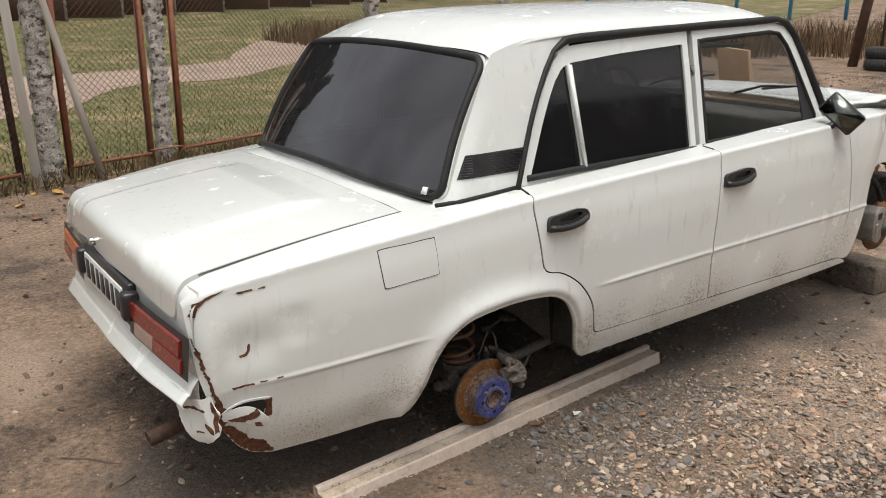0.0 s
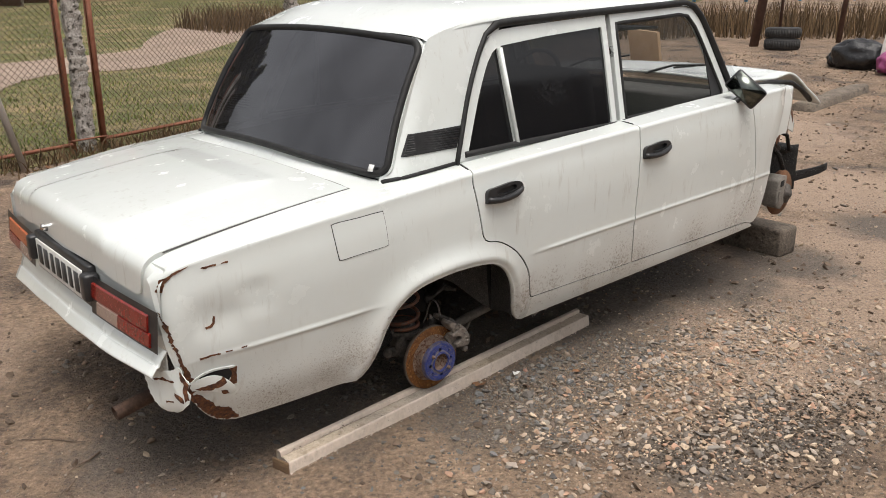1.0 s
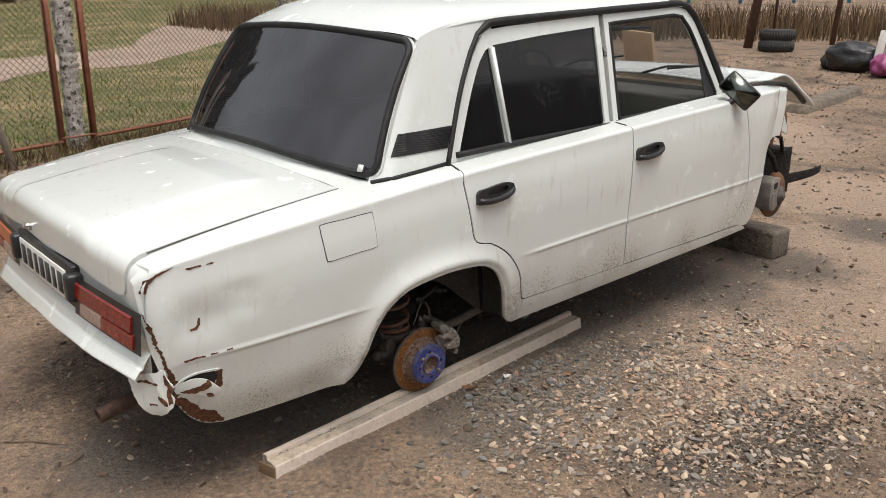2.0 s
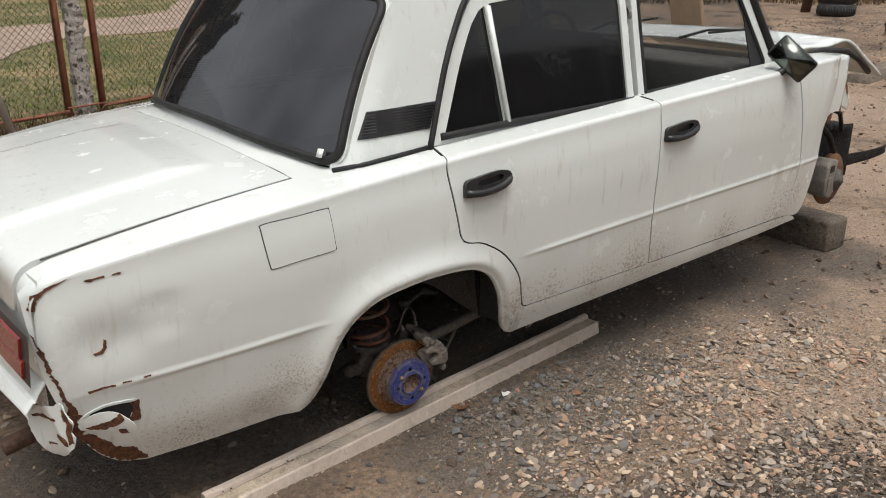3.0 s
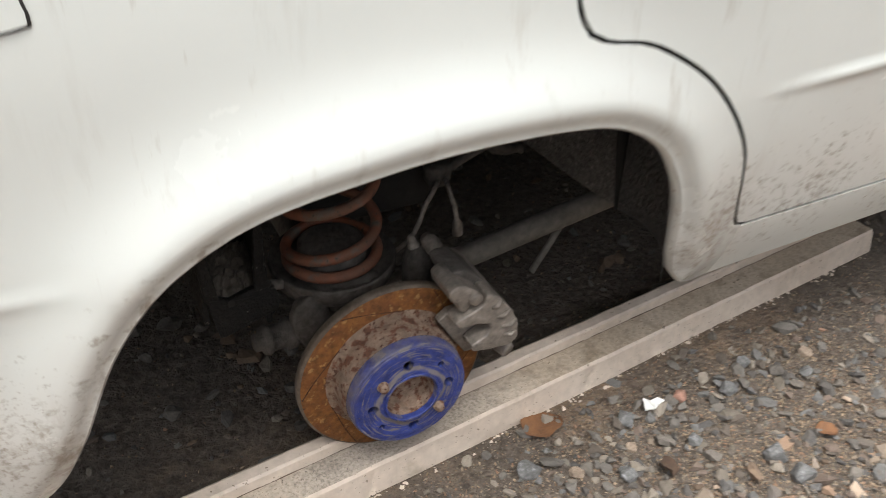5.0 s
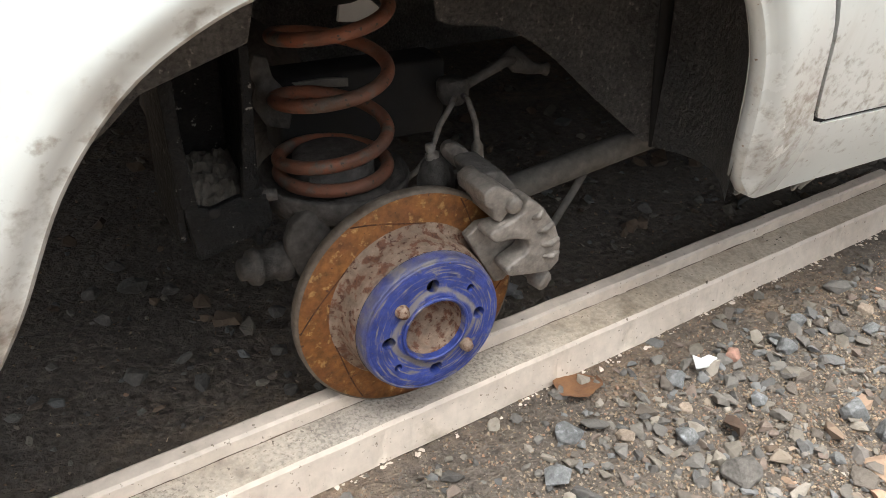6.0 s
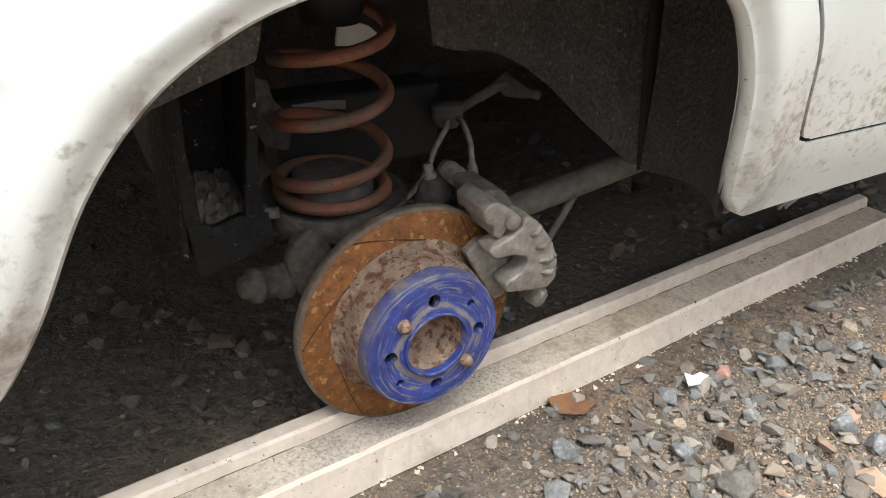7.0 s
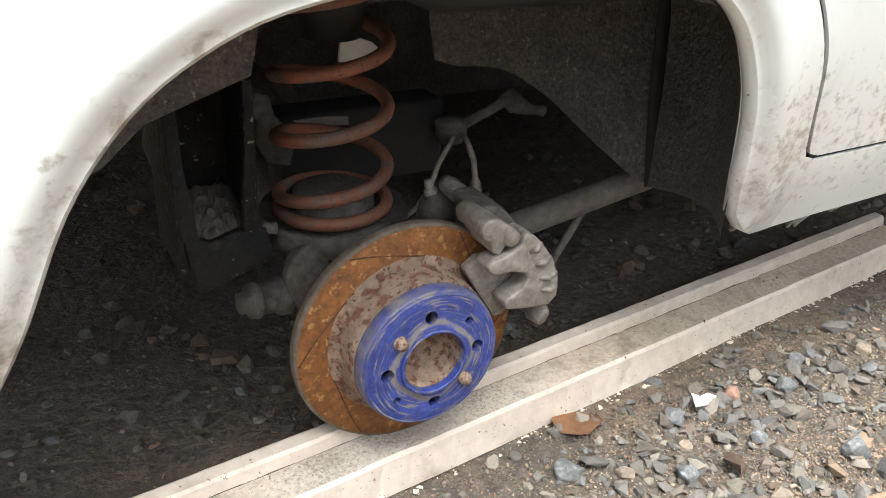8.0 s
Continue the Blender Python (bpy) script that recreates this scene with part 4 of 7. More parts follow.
# rear window
def rounded(w, b0, b1, r, rb):
    pts = []
    for cx_, cy_, a0 in ((w - r, b0 + rb, -90), (w - r, b1 - rb, 0), (-w + r, b1 - rb, 90), (-w + r, b0 + rb, 180)):
        for k in range(7):
            a = radians(a0 + 15 * k)
            pts.append((cx_ + r * math.cos(a), cy_ + rb * math.sin(a)))
    out = []
    for p, q in zip(pts, pts[1:] + pts[:1]):
        out += line(p, q, 0.06)[:-1]
    return out

ring = rounded(0.985, 0.02, 0.972, 0.075, 0.10)
rw = sheet("rear_window", ring, rear_glass, TINT, car, "dark tinted rear window", 0.06, 0)
part("window_seal", tube(bmesh.new(), [rear_glass(a, b) for a, b in ring], 0.0125, 10, closed=True), BLACKTRIM, rw, "black rubber seal")
outer = rounded(1.004, 0.0, 1.004, 0.075, 0.10)
sheet("window_surround", outer, lambda a, b: tuple(Vector(rear_glass(a, b)) + Vector((0.004, 0, -0.002))), PAINT, car, "", 0.06, 0.02, holes=(rounded(0.972, 0.034, 0.96, 0.075, 0.10),))
part("torn_sticker", slab((-0.012, -0.010, 0), (0.012, 0.010, 0.002), 0, Matrix.Translation(Vector(rear_glass(0.93, 0.045)) + Vector((-0.018, 0, 0.012))) @ pose(0, 0, 0, 0, -60, 20)), PLATE, rw, "torn white sticker")
patch_grid("roof", roof, 48, 40, PAINT, car, "white roof")
patch_grid("windscreen", lambda u, v: (1.97 + 0.06 * (1 - (2 * u - 1) ** 2) - (0.40) * v, (2 * u - 1) * (0.64 - 0.06 * v), 0.975 + 0.39 * v), 12, 6, CLEAR, car, "clear windscreen")
part("headlining", slab((0.25, -0.52, 1.265), (1.40, 0.52, 1.275)), INTERIOR, car)

# tail lamps
for side in (1, -1):
    sgn = -1 if side > 0 else 1
    lamp = patch_grid("tail_lamp", lambda u, v: (lambda y: (tail_x(y) - 0.018 + 0.012 * v, sgn * y, 0.500 + 0.118 * v))(0.285 + 0.435 * u), 16, 6, PLASTIC, car, "black-framed red tail lamp")
    for name, u0, u1, v0, v1, m_ in (("red_lens", 0.03, 0.88, 0.42, 0.84, RED if side > 0 else ORANGE), ("reversing_lens", 0.12, 0.46, 0.06, 0.42, CLEARLENS), ("red_reflector", 0.46, 0.91, 0.06, 0.42, RED)):
        bm = bmesh.new()
        rows_ = []
        for k in range(9):
            y = 0.285 + 0.435 * (u0 + (u1 - u0) * k / 8)
            rows_.append([bm.verts.new((tail_x(y) - o + 0.012 * v, sgn * y, 0.500 + 0.118 * v)) for o, v in ((0.017, v0), (0.024, v0 + 0.03), (0.024, v1 - 0.03), (0.017, v1))])
        for a, b in zip(rows_, rows_[1:]):
            for k in range(3):
                bm.faces.new((a[k], a[k + 1], b[k + 1], b[k]))
        bm.faces.new(rows_[0])
        bm.faces.new(rows_[-1][::-1])
        bmesh.ops.recalc_face_normals(bm, faces=bm.faces)
        part(name, bm, m_, lamp, smooth=False)
    part("lamp_bracket", slab((-1.070, 0.275 * sgn - 0.024, 0.535), (-1.02, 0.275 * sgn + 0.024, 0.622), 0.010), PLASTIC, car, "black plastic plate lamp bracket")
part("plate_recess", slab((-1.046, -0.27, 0.505), (-1.02, 0.27, 0.640), 0.006), PLASTIC, car)
plate = part("number_plate", slab((-1.054, -0.225, 0.520), (-1.048, 0.235, 0.618), 0.002), PLATE, car, "white number plate with dark bars")
for k, (y, w_) in enumerate(((-0.165, 0.04), (-0.105, 0.03), (-0.045, 0.04), (0.015, 0.04), (0.075, 0.03), (0.14, 0.04), (0.205, 0.04))):
    part("plate_bar", slab((-1.0565, y - 0.015 - w_ / 2, 0.537), (-1.0535, y - 0.015 + w_ / 2, 0.603)), INK, plate)

# torn rear apron, hanging out like a tray
def apron(u, v):
    y = -0.70 + 1.285 * u
    x_in, x_out = tail_x(y) + 0.02, tail_x(y) - 0.034 - 0.006 * math.sin(7 * u)
    w = 0.003 * math.sin(5 * u + 1) + 0.002 * math.sin(23 * u)
    z_out = 0.428 - 0.040 * u
    if v < 0.85:
        k = v / 0.85
        return (x_in + (x_out - x_in) * k, y, 0.500 + (z_out - 0.500) * k + w * k - 0.008 * math.exp(-(((k - 0.55) / 0.06) ** 2)))
    k = (v - 0.85) / 0.15
    return (x_out + 0.006 * k * k, y, z_out - 0.010 * k + w)

ap = patch_grid("rear_apron", apron, 48, 26, PAINT, car, "bent white rear apron")
sol = ap.modifiers.new("thickness", "SOLIDIFY")
sol.thickness = 0.003

def torn_plane(s, z):
    """The apron's torn corner: a nearly flat piece turned towards the side, its foot curling in."""
    bend = 0.010 * max(0.0, (0.34 - z) / 0.04) ** 2 + 0.006 * abs(math.sin(26 * s + 14 * z))
    return (-1.006 + 0.447 * s + 0.89 * bend, -0.690 - 0.894 * s + 0.447 * bend, z)


torn_out = spline([(-0.078, 0.422), (-0.02, 0.430), (0.02, 0.440), (0.052, 0.448), (0.062, 0.425), (0.078, 0.405), (0.072, 0.385), (0.080, 0.362), (0.060, 0.330), (0.030, 0.308), (0.0, 0.302), (-0.030, 0.312), (-0.056, 0.350), (-0.078, 0.422)], 0.008)
rnd = random.Random(21)
torn_out = [(s_ + rnd.uniform(-0.0025, 0.0025), z_ + rnd.uniform(-0.0025, 0.0025)) for s_, z_ in torn_out[:-1]]
fp = sheet("torn_corner", torn_out, torn_plane, PAINT, car, "torn white corner of the apron", 0.01, 0.003)
for k, pts in enumerate(([(0.052, 0.440), (0.062, 0.425), (0.078, 0.403), (0.070, 0.385), (0.078, 0.36), (0.062, 0.35), (0.058, 0.385), (0.062, 0.40), (0.048, 0.42)], [(-0.05, 0.402), (-0.01, 0.412), (0.03, 0.408), (0.03, 0.403), (-0.01, 0.405), (-0.048, 0.395)], [(0.03, 0.372), (0.055, 0.362), (0.06, 0.345), (0.05, 0.345), (0.028, 0.362)], [(-0.01, 0.34), (0.02, 0.345), (0.02, 0.340), (-0.008, 0.334)])):
    rnd = random.Random(90 + k)
    edge_ = [(p[0] + rnd.uniform(-0.002, 0.002), p[1] + rnd.uniform(-0.002, 0.002)) for a, b in zip(pts, pts[1:] + pts[:1]) for p in line(a, b, 0.006)[:-1]]
    sheet("rust_patch", edge_, torn_plane, RUST, fp, "flaking brown rust", 0.02, 0.001, lift=0.0015)
part("exhaust_pipe", tube(bmesh.new(), [(-1.07, -0.43, 0.218), (-0.95, -0.425, 0.24), (-0.6, -0.42, 0.27)], 0.023, 16, caps=False), DARKRUST, car, "dark rusty exhaust pipe")

# bonnet, bent up over the engine bay
def bonnet(u, v):
    y = (2 * v - 1) * 0.64
    x = 1.97 + 0.80 * u
    z = 0.992 + 0.022 * math.sin(min(1, u / 0.5) * math.pi / 2) + 0.015 * (1 - (y / 0.64) ** 2)
    k = max(0.0, (u - 0.5) / 0.5)
    z -= (0.14 + 0.05 * (1 - v)) * k**1.6
    return (x, y, z + 0.008 * math.sin(14 * u + 5 * v))

bo = patch_grid("bonnet", bonnet, 28, 20, PAINT, car, "bent white bonnet")
sol = bo.modifiers.new("thickness", "SOLIDIFY")
sol.thickness, sol.offset = 0.012, -1
part("bonnet_lining", tube(bmesh.new(), [(1.98, -0.64, 0.972), (2.2, -0.645, 0.985), (2.4, -0.645, 0.968), (2.55, -0.63, 0.92), (2.7, -0.61, 0.85)], 0.013, 8), BLACKTRIM, bo, "black bonnet edge")
# solid dark block in place of the bay's shaded depth
part("engine_bay_fill", slab((1.98, -0.55, 0.45), (2.42, 0.55, 0.90), 0.02), DARK, car, "dark block standing in for the shaded engine bay")
part("front_chassis_leg", slab((2.35, -0.52, 0.50), (2.72, -0.42, 0.60), 0.02), BRACKET, car)
part("steering_box", lathe(bmesh.new(), [(0, -0.05), (0.03, -0.05), (0.034, -0.01), (0.026, 0.0), (0.026, 0.05), (0.016, 0.055), (0.016, 0.08), (0, 0.08)], (2.50, -0.56, 0.60), (0.6, -0.7, 0), 14), BRACKET, car)
bent = patch_grid("bent_bracket", lambda u, v: (2.45 + 0.50 * u, -0.62 + 0.02 * math.sin(5 * u), 0.475 - (0.07 - 0.03 * u) * v - 0.05 * u + 0.05 * u * u), 12, 4, BRACKET, car, "bent dark sheet-metal strip")
bent.modifiers.new("thickness", "SOLIDIFY").thickness = 0.004
mud = patch_grid("splash_shield", lambda u, v: (2.33 + 0.28 * u, -0.60 + 0.03 * math.sin(4 * u), 0.62 - 0.20 * v - 0.05 * u * v), 10, 6, BRACKET, car, "torn black splash shield")
mud.modifiers.new("thickness", "SOLIDIFY").thickness = 0.004
part("hanging_wire", tube(bmesh.new(), [Vector((2.30 + 0.02 * math.sin(k * 1.3), -0.66 + 0.01 * k, 0.90 - 0.035 * k)) for k in range(7)], 0.005, 6), RUST, car, "dangling brown wire")

# door mirror
MM = look((1.70, -0.80, 1.003), (-1.72, -2.77, 1.44), 40)
mir = part("door_mirror", slab((-0.083, -0.05, -0.006), (0.083, 0.05, 0.035), 0.012, MM), PLASTIC, car, "black door mirror hanging askew")
part("mirror_glass", slab((-0.075, -0.043, -0.0085), (0.075, 0.043, -0.006), 0, MM), MIRROR, mir)
part("mirror_foot", tube(bmesh.new(), [(1.665, -0.74, 0.932), (1.68, -0.765, 0.945), (1.70, -0.79, 0.975)], [0.025, 0.016, 0.012], 10), PLASTIC, mir)

for y0, y1 in ((-0.05, -0.50), (0.48, 0.05)):
    w_ = part("wiper", tube(bmesh.new(), [(1.985, y0, 1.000), (1.90, 0.5 * (y0 + y1), 1.060), (1.86, y1, 1.080)], [0.008, 0.006, 0.004], 6), PLASTIC, car, "black wiper arm")
    part("wiper_blade", tube(bmesh.new(), [(1.93, y1 + 0.24, 1.045), (1.86, y1, 1.082), (1.835, y1 - 0.10, 1.10)], 0.006, 6), PLASTIC, w_)
# inside
part("dashboard", slab((1.62, -0.60, 0.74), (1.96, 0.60, 0.955), 0.015), DASHGREY, car, "dusty grey dashboard")
sw = part("steering_wheel", tube(bmesh.new(), [Vector((1.50, 0.32, 0.94)) + 0.19 * Vector((0.35 * math.sin(a), math.cos(a), 0.94 * math.sin(a))) for a in np.linspace(0, 2 * math.pi, 33)[:-1]], 0.012, 8, closed=True), PLASTIC, car, "black steering wheel")
for y in (-0.34, 0.34):
    part("front_seat", slab((0.98, y - 0.25, 0.50), (1.45, y + 0.25, 0.66), 0.05), INTERIOR, car, "dark front seat")
    part("seat_back", slab((-0.06, -0.24, 0.0), (0.06, 0.24, 0.50), 0.05, pose(0.98, y, 0.64, 0, -14, 0)), INTERIOR, car)
part("rear_bench", slab((0.02, -0.60, 0.45), (0.55, 0.60, 0.65), 0.05), INTERIOR, car)
part("floor_pan", slab((0.52, -0.70, 0.27), (1.95, 0.70, 0.30), 0.01), BITUMEN, car)
part("boot_floor", slab((-0.93, -0.44, 0.44), (0.42, 0.44, 0.47), 0.01), BITUMEN, car)
part("boot_side", slab((-0.93, -0.66, 0.40), (-0.42, -0.44, 0.43), 0.01), BITUMEN, car)
part("fuel_tank", slab((-0.85, -0.62, 0.31), (-0.45, -0.25, 0.42), 0.04), BITUMEN, car)
part("firewall", slab((1.93, -0.64, 0.3), (1.97, 0.64, 0.97)), DARK, car)

def prism(outline, y0, y1, bevel=0.004):
    bm = bmesh.new()
    f = bm.faces.new([bm.verts.new((x, y0, z)) for x, z in outline])
    r = bmesh.ops.extrude_face_region(bm, geom=[f])
    bmesh.ops.translate(bm, verts=[v for v in r["geom"] if isinstance(v, bmesh.types.BMVert)], vec=(0, y1 - y0, 0))
    bmesh.ops.recalc_face_normals(bm, faces=bm.faces)
    if bevel:
        bmesh.ops.bevel(bm, geom=bm.edges[:], offset=bevel, segments=3, affect="EDGES", profile=0.5, clamp_overlap=True)
    return bm


# ---- right rear wheel well ----
AX = Vector((0.0, -0.69, 0.154))
# wheelhouse shell
patch_grid("wheelhouse", lambda u, v: (-0.04 + 0.355 * math.cos(radians(175 - 130 * u)), -0.770 + 0.320 * v, 0.22 + 0.35 * max(0, math.sin(radians(175 - 130 * u))) ** 0.75), 30, 6, BITUMEN, car, "black bitumen-coated wheelhouse")
iw = loop(line((-0.42, 0.60), (-0.42, 0.51)), line((-0.42, 0.51), (0.085, 0.51)), line((0.085, 0.51), (0.108, 0.385)), spline([(0.108, 0.385), (0.135, 0.375), (0.20, 0.365), (0.27, 0.325), (0.34, 0.265), (0.43, 0.19)]), line((0.43, 0.19), (0.47, 0.19)), line((0.47, 0.19), (0.47, 0.60)), line((0.47, 0.60), (-0.42, 0.60)))
sheet("inner_side_sheet", iw, lambda x, z: (x, -0.50 + 0.03 * math.sin(6 * x), z), BITUMEN, car, "black textured inner wing", 0.03, 0.003)

# unseen left sheet, carried down to the ground to block light under the car
sheet("inner_side_sheet", loop(line((-0.45, 0.60), (-0.45, -0.03)), line((-0.45, -0.03), (1.60, -0.03)), line((1.60, -0.03), (1.60, 0.60)), line((1.60, 0.60), (-0.45, 0.60))), lambda x, z: (x, -0.56, z), BITUMEN, car, "", 0.1, 0.003, side=-1)


def front_wall(u, v):
    p = Vector((0.43, -0.50, 0)).lerp(Vector((0.310, -0.738, 0)), u)
    p.x += 0.035 * math.sin(u * math.pi)
    z0 = 0.19 + 0.055 * u
    p.x -= 0.10 * max(0, v - 0.45) ** 1.5
    return (p.x, p.y, z0 + (0.56 - z0) * v)

# flat dark strip in place of the shadowed gap beside the liner
part("liner_gap_shade", prism([(0.408, 0.53), (0.430, 0.53), (0.424, 0.40), (0.432, 0.30), (0.444, 0.19), (0.427, 0.19), (0.412, 0.30), (0.404, 0.40)], -0.5015, -0.4985, 0.0), DARK, car, "dark strip standing in for the shaded gap between wing and liner")
patch_grid("arch_liner", front_wall, 14, 14, BITUMEN, car, "black textured arch liner")
bm = bmesh.new()
prev = None
for x, z in ARCHLINE + spline([(0.324, 0.268), (0.340, 0.247), (0.362, 0.235)])[1:]:
    w = half_width(x, z)
    cxy = Vector((-0.03, 0, 0.30))
    out = Vector((x, 0, z)) - cxy
    out = out.normalized()
    row = [bm.verts.new((x + out.x * o, -w + i, z + out.z * o)) for o, i in ((0.0, 0.0), (-0.003, 0.003), (-0.0045, 0.009), (-0.003, 0.016), (0.004, 0.022))]
    if prev:
        for k in range(4):
            bm.faces.new((prev[k], prev[k + 1], row[k + 1], row[k]))
    prev = row
bmesh.ops.recalc_face_normals(bm, faces=bm.faces)
part("arch_lip", bm, SILL, car, "muddy rolled edge of the arch")

brake = part("brake_disc", lathe(bmesh.new(), [(0.05, -0.050), (0.1195, -0.050), (0.121, -0.052), (0.121, -0.060), (0.1195, -0.062), (0.05, -0.062)], AX, n=96), DISC, car, "rusty slotted brake disc")
for k in range(6):
    a0 = radians(60 * k + 20)
    pts = [AX + Vector((math.cos(a0 + 0.75 * t) * (0.087 + 0.03 * t * t), 0.0500, math.sin(a0 + 0.75 * t) * (0.087 + 0.03 * t * t))) for t in np.linspace(0, 1, 12)]
    part("disc_slot", tube(bmesh.new(), pts, 0.0008, 6), RUST, brake)
part("disc_rim", lathe(bmesh.new(), [(0.1185, -0.0495), (0.1208, -0.0505), (0.1218, -0.0525), (0.1218, -0.0605), (0.1205, -0.0625), (0.1185, -0.063)], AX, n=96), RIM, brake, "worn grey-brown rim of the disc")
hat = part("disc_hat", lathe(bmesh.new(), [(0.0885, -0.0508), (0.0865, -0.0490), (0.0815, -0.0475), (0.0790, -0.044), (0.0775, -0.036), (0.0765, -0.022), (0.0752, -0.0195), (0.0745, -0.0165)], AX, n=72), HAT, car, "rust-pitted disc bell")
# hub face: painted ring with bolt holes
holes = []
for k in range(4):
    a = radians(4 + 90 * k)
    holes.append([(0.049 * math.cos(a) + 0.0068 * math.cos(b), 0.049 * math.sin(a) + 0.0068 * math.sin(b)) for b in np.linspace(0, 2 * math.pi, 15)[:-1]])
for k in range(2):
    a = radians(43 + 180 * k)
    holes.append([(0.052 * math.cos(a) + 0.0042 * math.cos(b), 0.052 * math.sin(a) + 0.0042 * math.sin(b)) for b in np.linspace(0, 2 * math.pi, 11)[:-1]])
holes.append([(0.032 * math.cos(b), 0.032 * math.sin(b)) for b in np.linspace(0, 2 * math.pi, 41)[:-1]])
facering = [(0.0715 * math.cos(b), 0.0715 * math.sin(b)) for b in np.linspace(0, 2 * math.pi, 65)[:-1]]

def face_shape(u, v):
    r = math.hypot(u, v)
    y = AX.y - 0.002 + 0.003 * (r > 0.066) * (r - 0.066) / 0.006 - 0.0022 / (1 + math.exp((r - (0.0405 + 0.0025 * math.cos(4 * math.atan2(v, u) - 0.28))) / 0.0006)) + 0.0012 * math.exp(-(((r - 0.0645) / 0.0012) ** 2))
    return (AX.x + u, y, AX.z + v)

hub = sheet("hub_face", facering, face_shape, BLUE, car, "blue painted hub face with bolt holes", 0.0035, 0.012, holes=holes)
part("hub_collar", lathe(bmesh.new(), [(0.0746, -0.0175), (0.0744, -0.0120), (0.0738, -0.0060), (0.0725, -0.0028), (0.0705, -0.0010)], AX, n=72), BLUE, hub)
part("hub_rim", tube(bmesh.new(), [AX + Vector((0.0700 * math.cos(b), 0.0012, 0.0700 * math.sin(b))) for b in np.linspace(0, 2 * math.pi, 65)[:-1]], 0.0022, 8, closed=True), BLUE, hub)
part("hub_bore", lathe(bmesh.new(), [(0.0315, -0.001), (0.031, -0.018), (0.029, -0.022), (0.0, -0.024)], AX, n=40), HAT, hub, "rusty axle end")
# black ring stands in for the shaded depth behind the bolt holes
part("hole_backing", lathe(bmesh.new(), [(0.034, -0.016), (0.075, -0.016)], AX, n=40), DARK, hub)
part("bore_rim", tube(bmesh.new(), [AX + Vector((0.034 * math.cos(b), -0.005, 0.034 * math.sin(b))) for b in np.linspace(0, 2 * math.pi, 41)[:-1]], 0.002, 6, closed=True), BLUE, hub)
for k in range(2):
    a = radians(140 + 180 * k)
    part("guide_stud", lathe(bmesh.new(), [(0, 0.012), (0.005, 0.010), (0.007, 0.004), (0.0075, -0.01)], AX + Vector((0.047 * math.cos(a), 0, 0.047 * math.sin(a))), n=14), HAT, hub, "dusty guide stud")

# calliper: a fist reaching over the disc, with the pad, bracket and slide pins
fist = [(0.058, 0.237), (0.062, 0.243), (0.082, 0.248), (0.096, 0.255), (0.099, 0.269), (0.110, 0.264), (0.121, 0.253), (0.136, 0.233), (0.145, 0.210), (0.146, 0.189), (0.136, 0.179), (0.108, 0.182), (0.085, 0.186), (0.081, 0.194), (0.085, 0.199), (0.102, 0.207), (0.108, 0.215), (0.104, 0.223), (0.087, 0.228), (0.066, 0.228)]
cal = part("brake_calliper", prism(fist, -0.688, -0.662, 0.005), CAST, car, "grey dusty brake calliper")
part("calliper_bridge", prism([(0.100, 0.266), (0.111, 0.263), (0.122, 0.251), (0.137, 0.231), (0.146, 0.209), (0.146, 0.190), (0.138, 0.181), (0.128, 0.186), (0.131, 0.208), (0.124, 0.226), (0.111, 0.240), (0.100, 0.247)], -0.676, -0.575, 0.005), CAST, cal)
for (xa, za), (xb, zb) in (((0.106, 0.247), (0.117, 0.2515)), ((0.114, 0.2305), (0.1295, 0.2345)), ((0.121, 0.214), (0.1385, 0.2155)), ((0.124, 0.200), (0.1405, 0.1995))):
    part("calliper_rib", tube(bmesh.new(), [(xa, -0.6865, za), (0.5 * (xa + xb), -0.6905, 0.5 * (za + zb)), (xb, -0.687, zb), (xb + 0.001, -0.655, zb)], [0.002, 0.0036, 0.0042, 0.004], 10), CAST, cal)
part("brake_pad", prism([(0.050, 0.225), (0.064, 0.236), (0.100, 0.236), (0.116, 0.200), (0.118, 0.181), (0.098, 0.163), (0.088, 0.163), (0.070, 0.191)], -0.660, -0.648, 0.002), CAST, cal, "grey brake pad backing")
part("calliper_bracket", prism([(0.05, 0.19), (0.075, 0.262), (0.115, 0.255), (0.140, 0.185), (0.130, 0.150), (0.10, 0.14)], -0.622, -0.602, 0.004), CASTDARK, cal)
part("piston_housing", lathe(bmesh.new(), [(0, 0.06), (0.026, 0.06), (0.031, 0.05), (0.031, 0.0), (0.025, -0.012), (0, -0.012)], (0.100, -0.56, 0.205), n=24), CASTDARK, cal)
lug = part("pin_lug", prism([(0.053, 0.281), (0.062, 0.287), (0.072, 0.286), (0.086, 0.275), (0.095, 0.268), (0.095, 0.257), (0.082, 0.256), (0.075, 0.246), (0.067, 0.250), (0.064, 0.262), (0.055, 0.268)], -0.682, -0.628, 0.003), CAST, cal)
part("pin_arm", prism([(0.064, 0.284), (0.072, 0.287), (0.090, 0.286), (0.112, 0.262), (0.106, 0.250), (0.090, 0.262), (0.070, 0.268)], -0.655, -0.600, 0.003), CASTDARK, cal)
part("pin_head", lathe(bmesh.new(), [(0, 0.006), (0.0065, 0.006), (0.0085, 0.004), (0.0092, -0.002), (0.0092, -0.02)], (0.0860, -0.6815, 0.2640), n=18), CAST, cal)
boot_pts = [(0.0075, 0.0), (0.0095, 0.004), (0.0080, 0.008), (0.0100, 0.012), (0.0080, 0.016), (0.0100, 0.020), (0.0082, 0.024), (0.0100, 0.028), (0.0110, 0.036), (0.0105, 0.050), (0.0085, 0.058), (0, 0.060)]
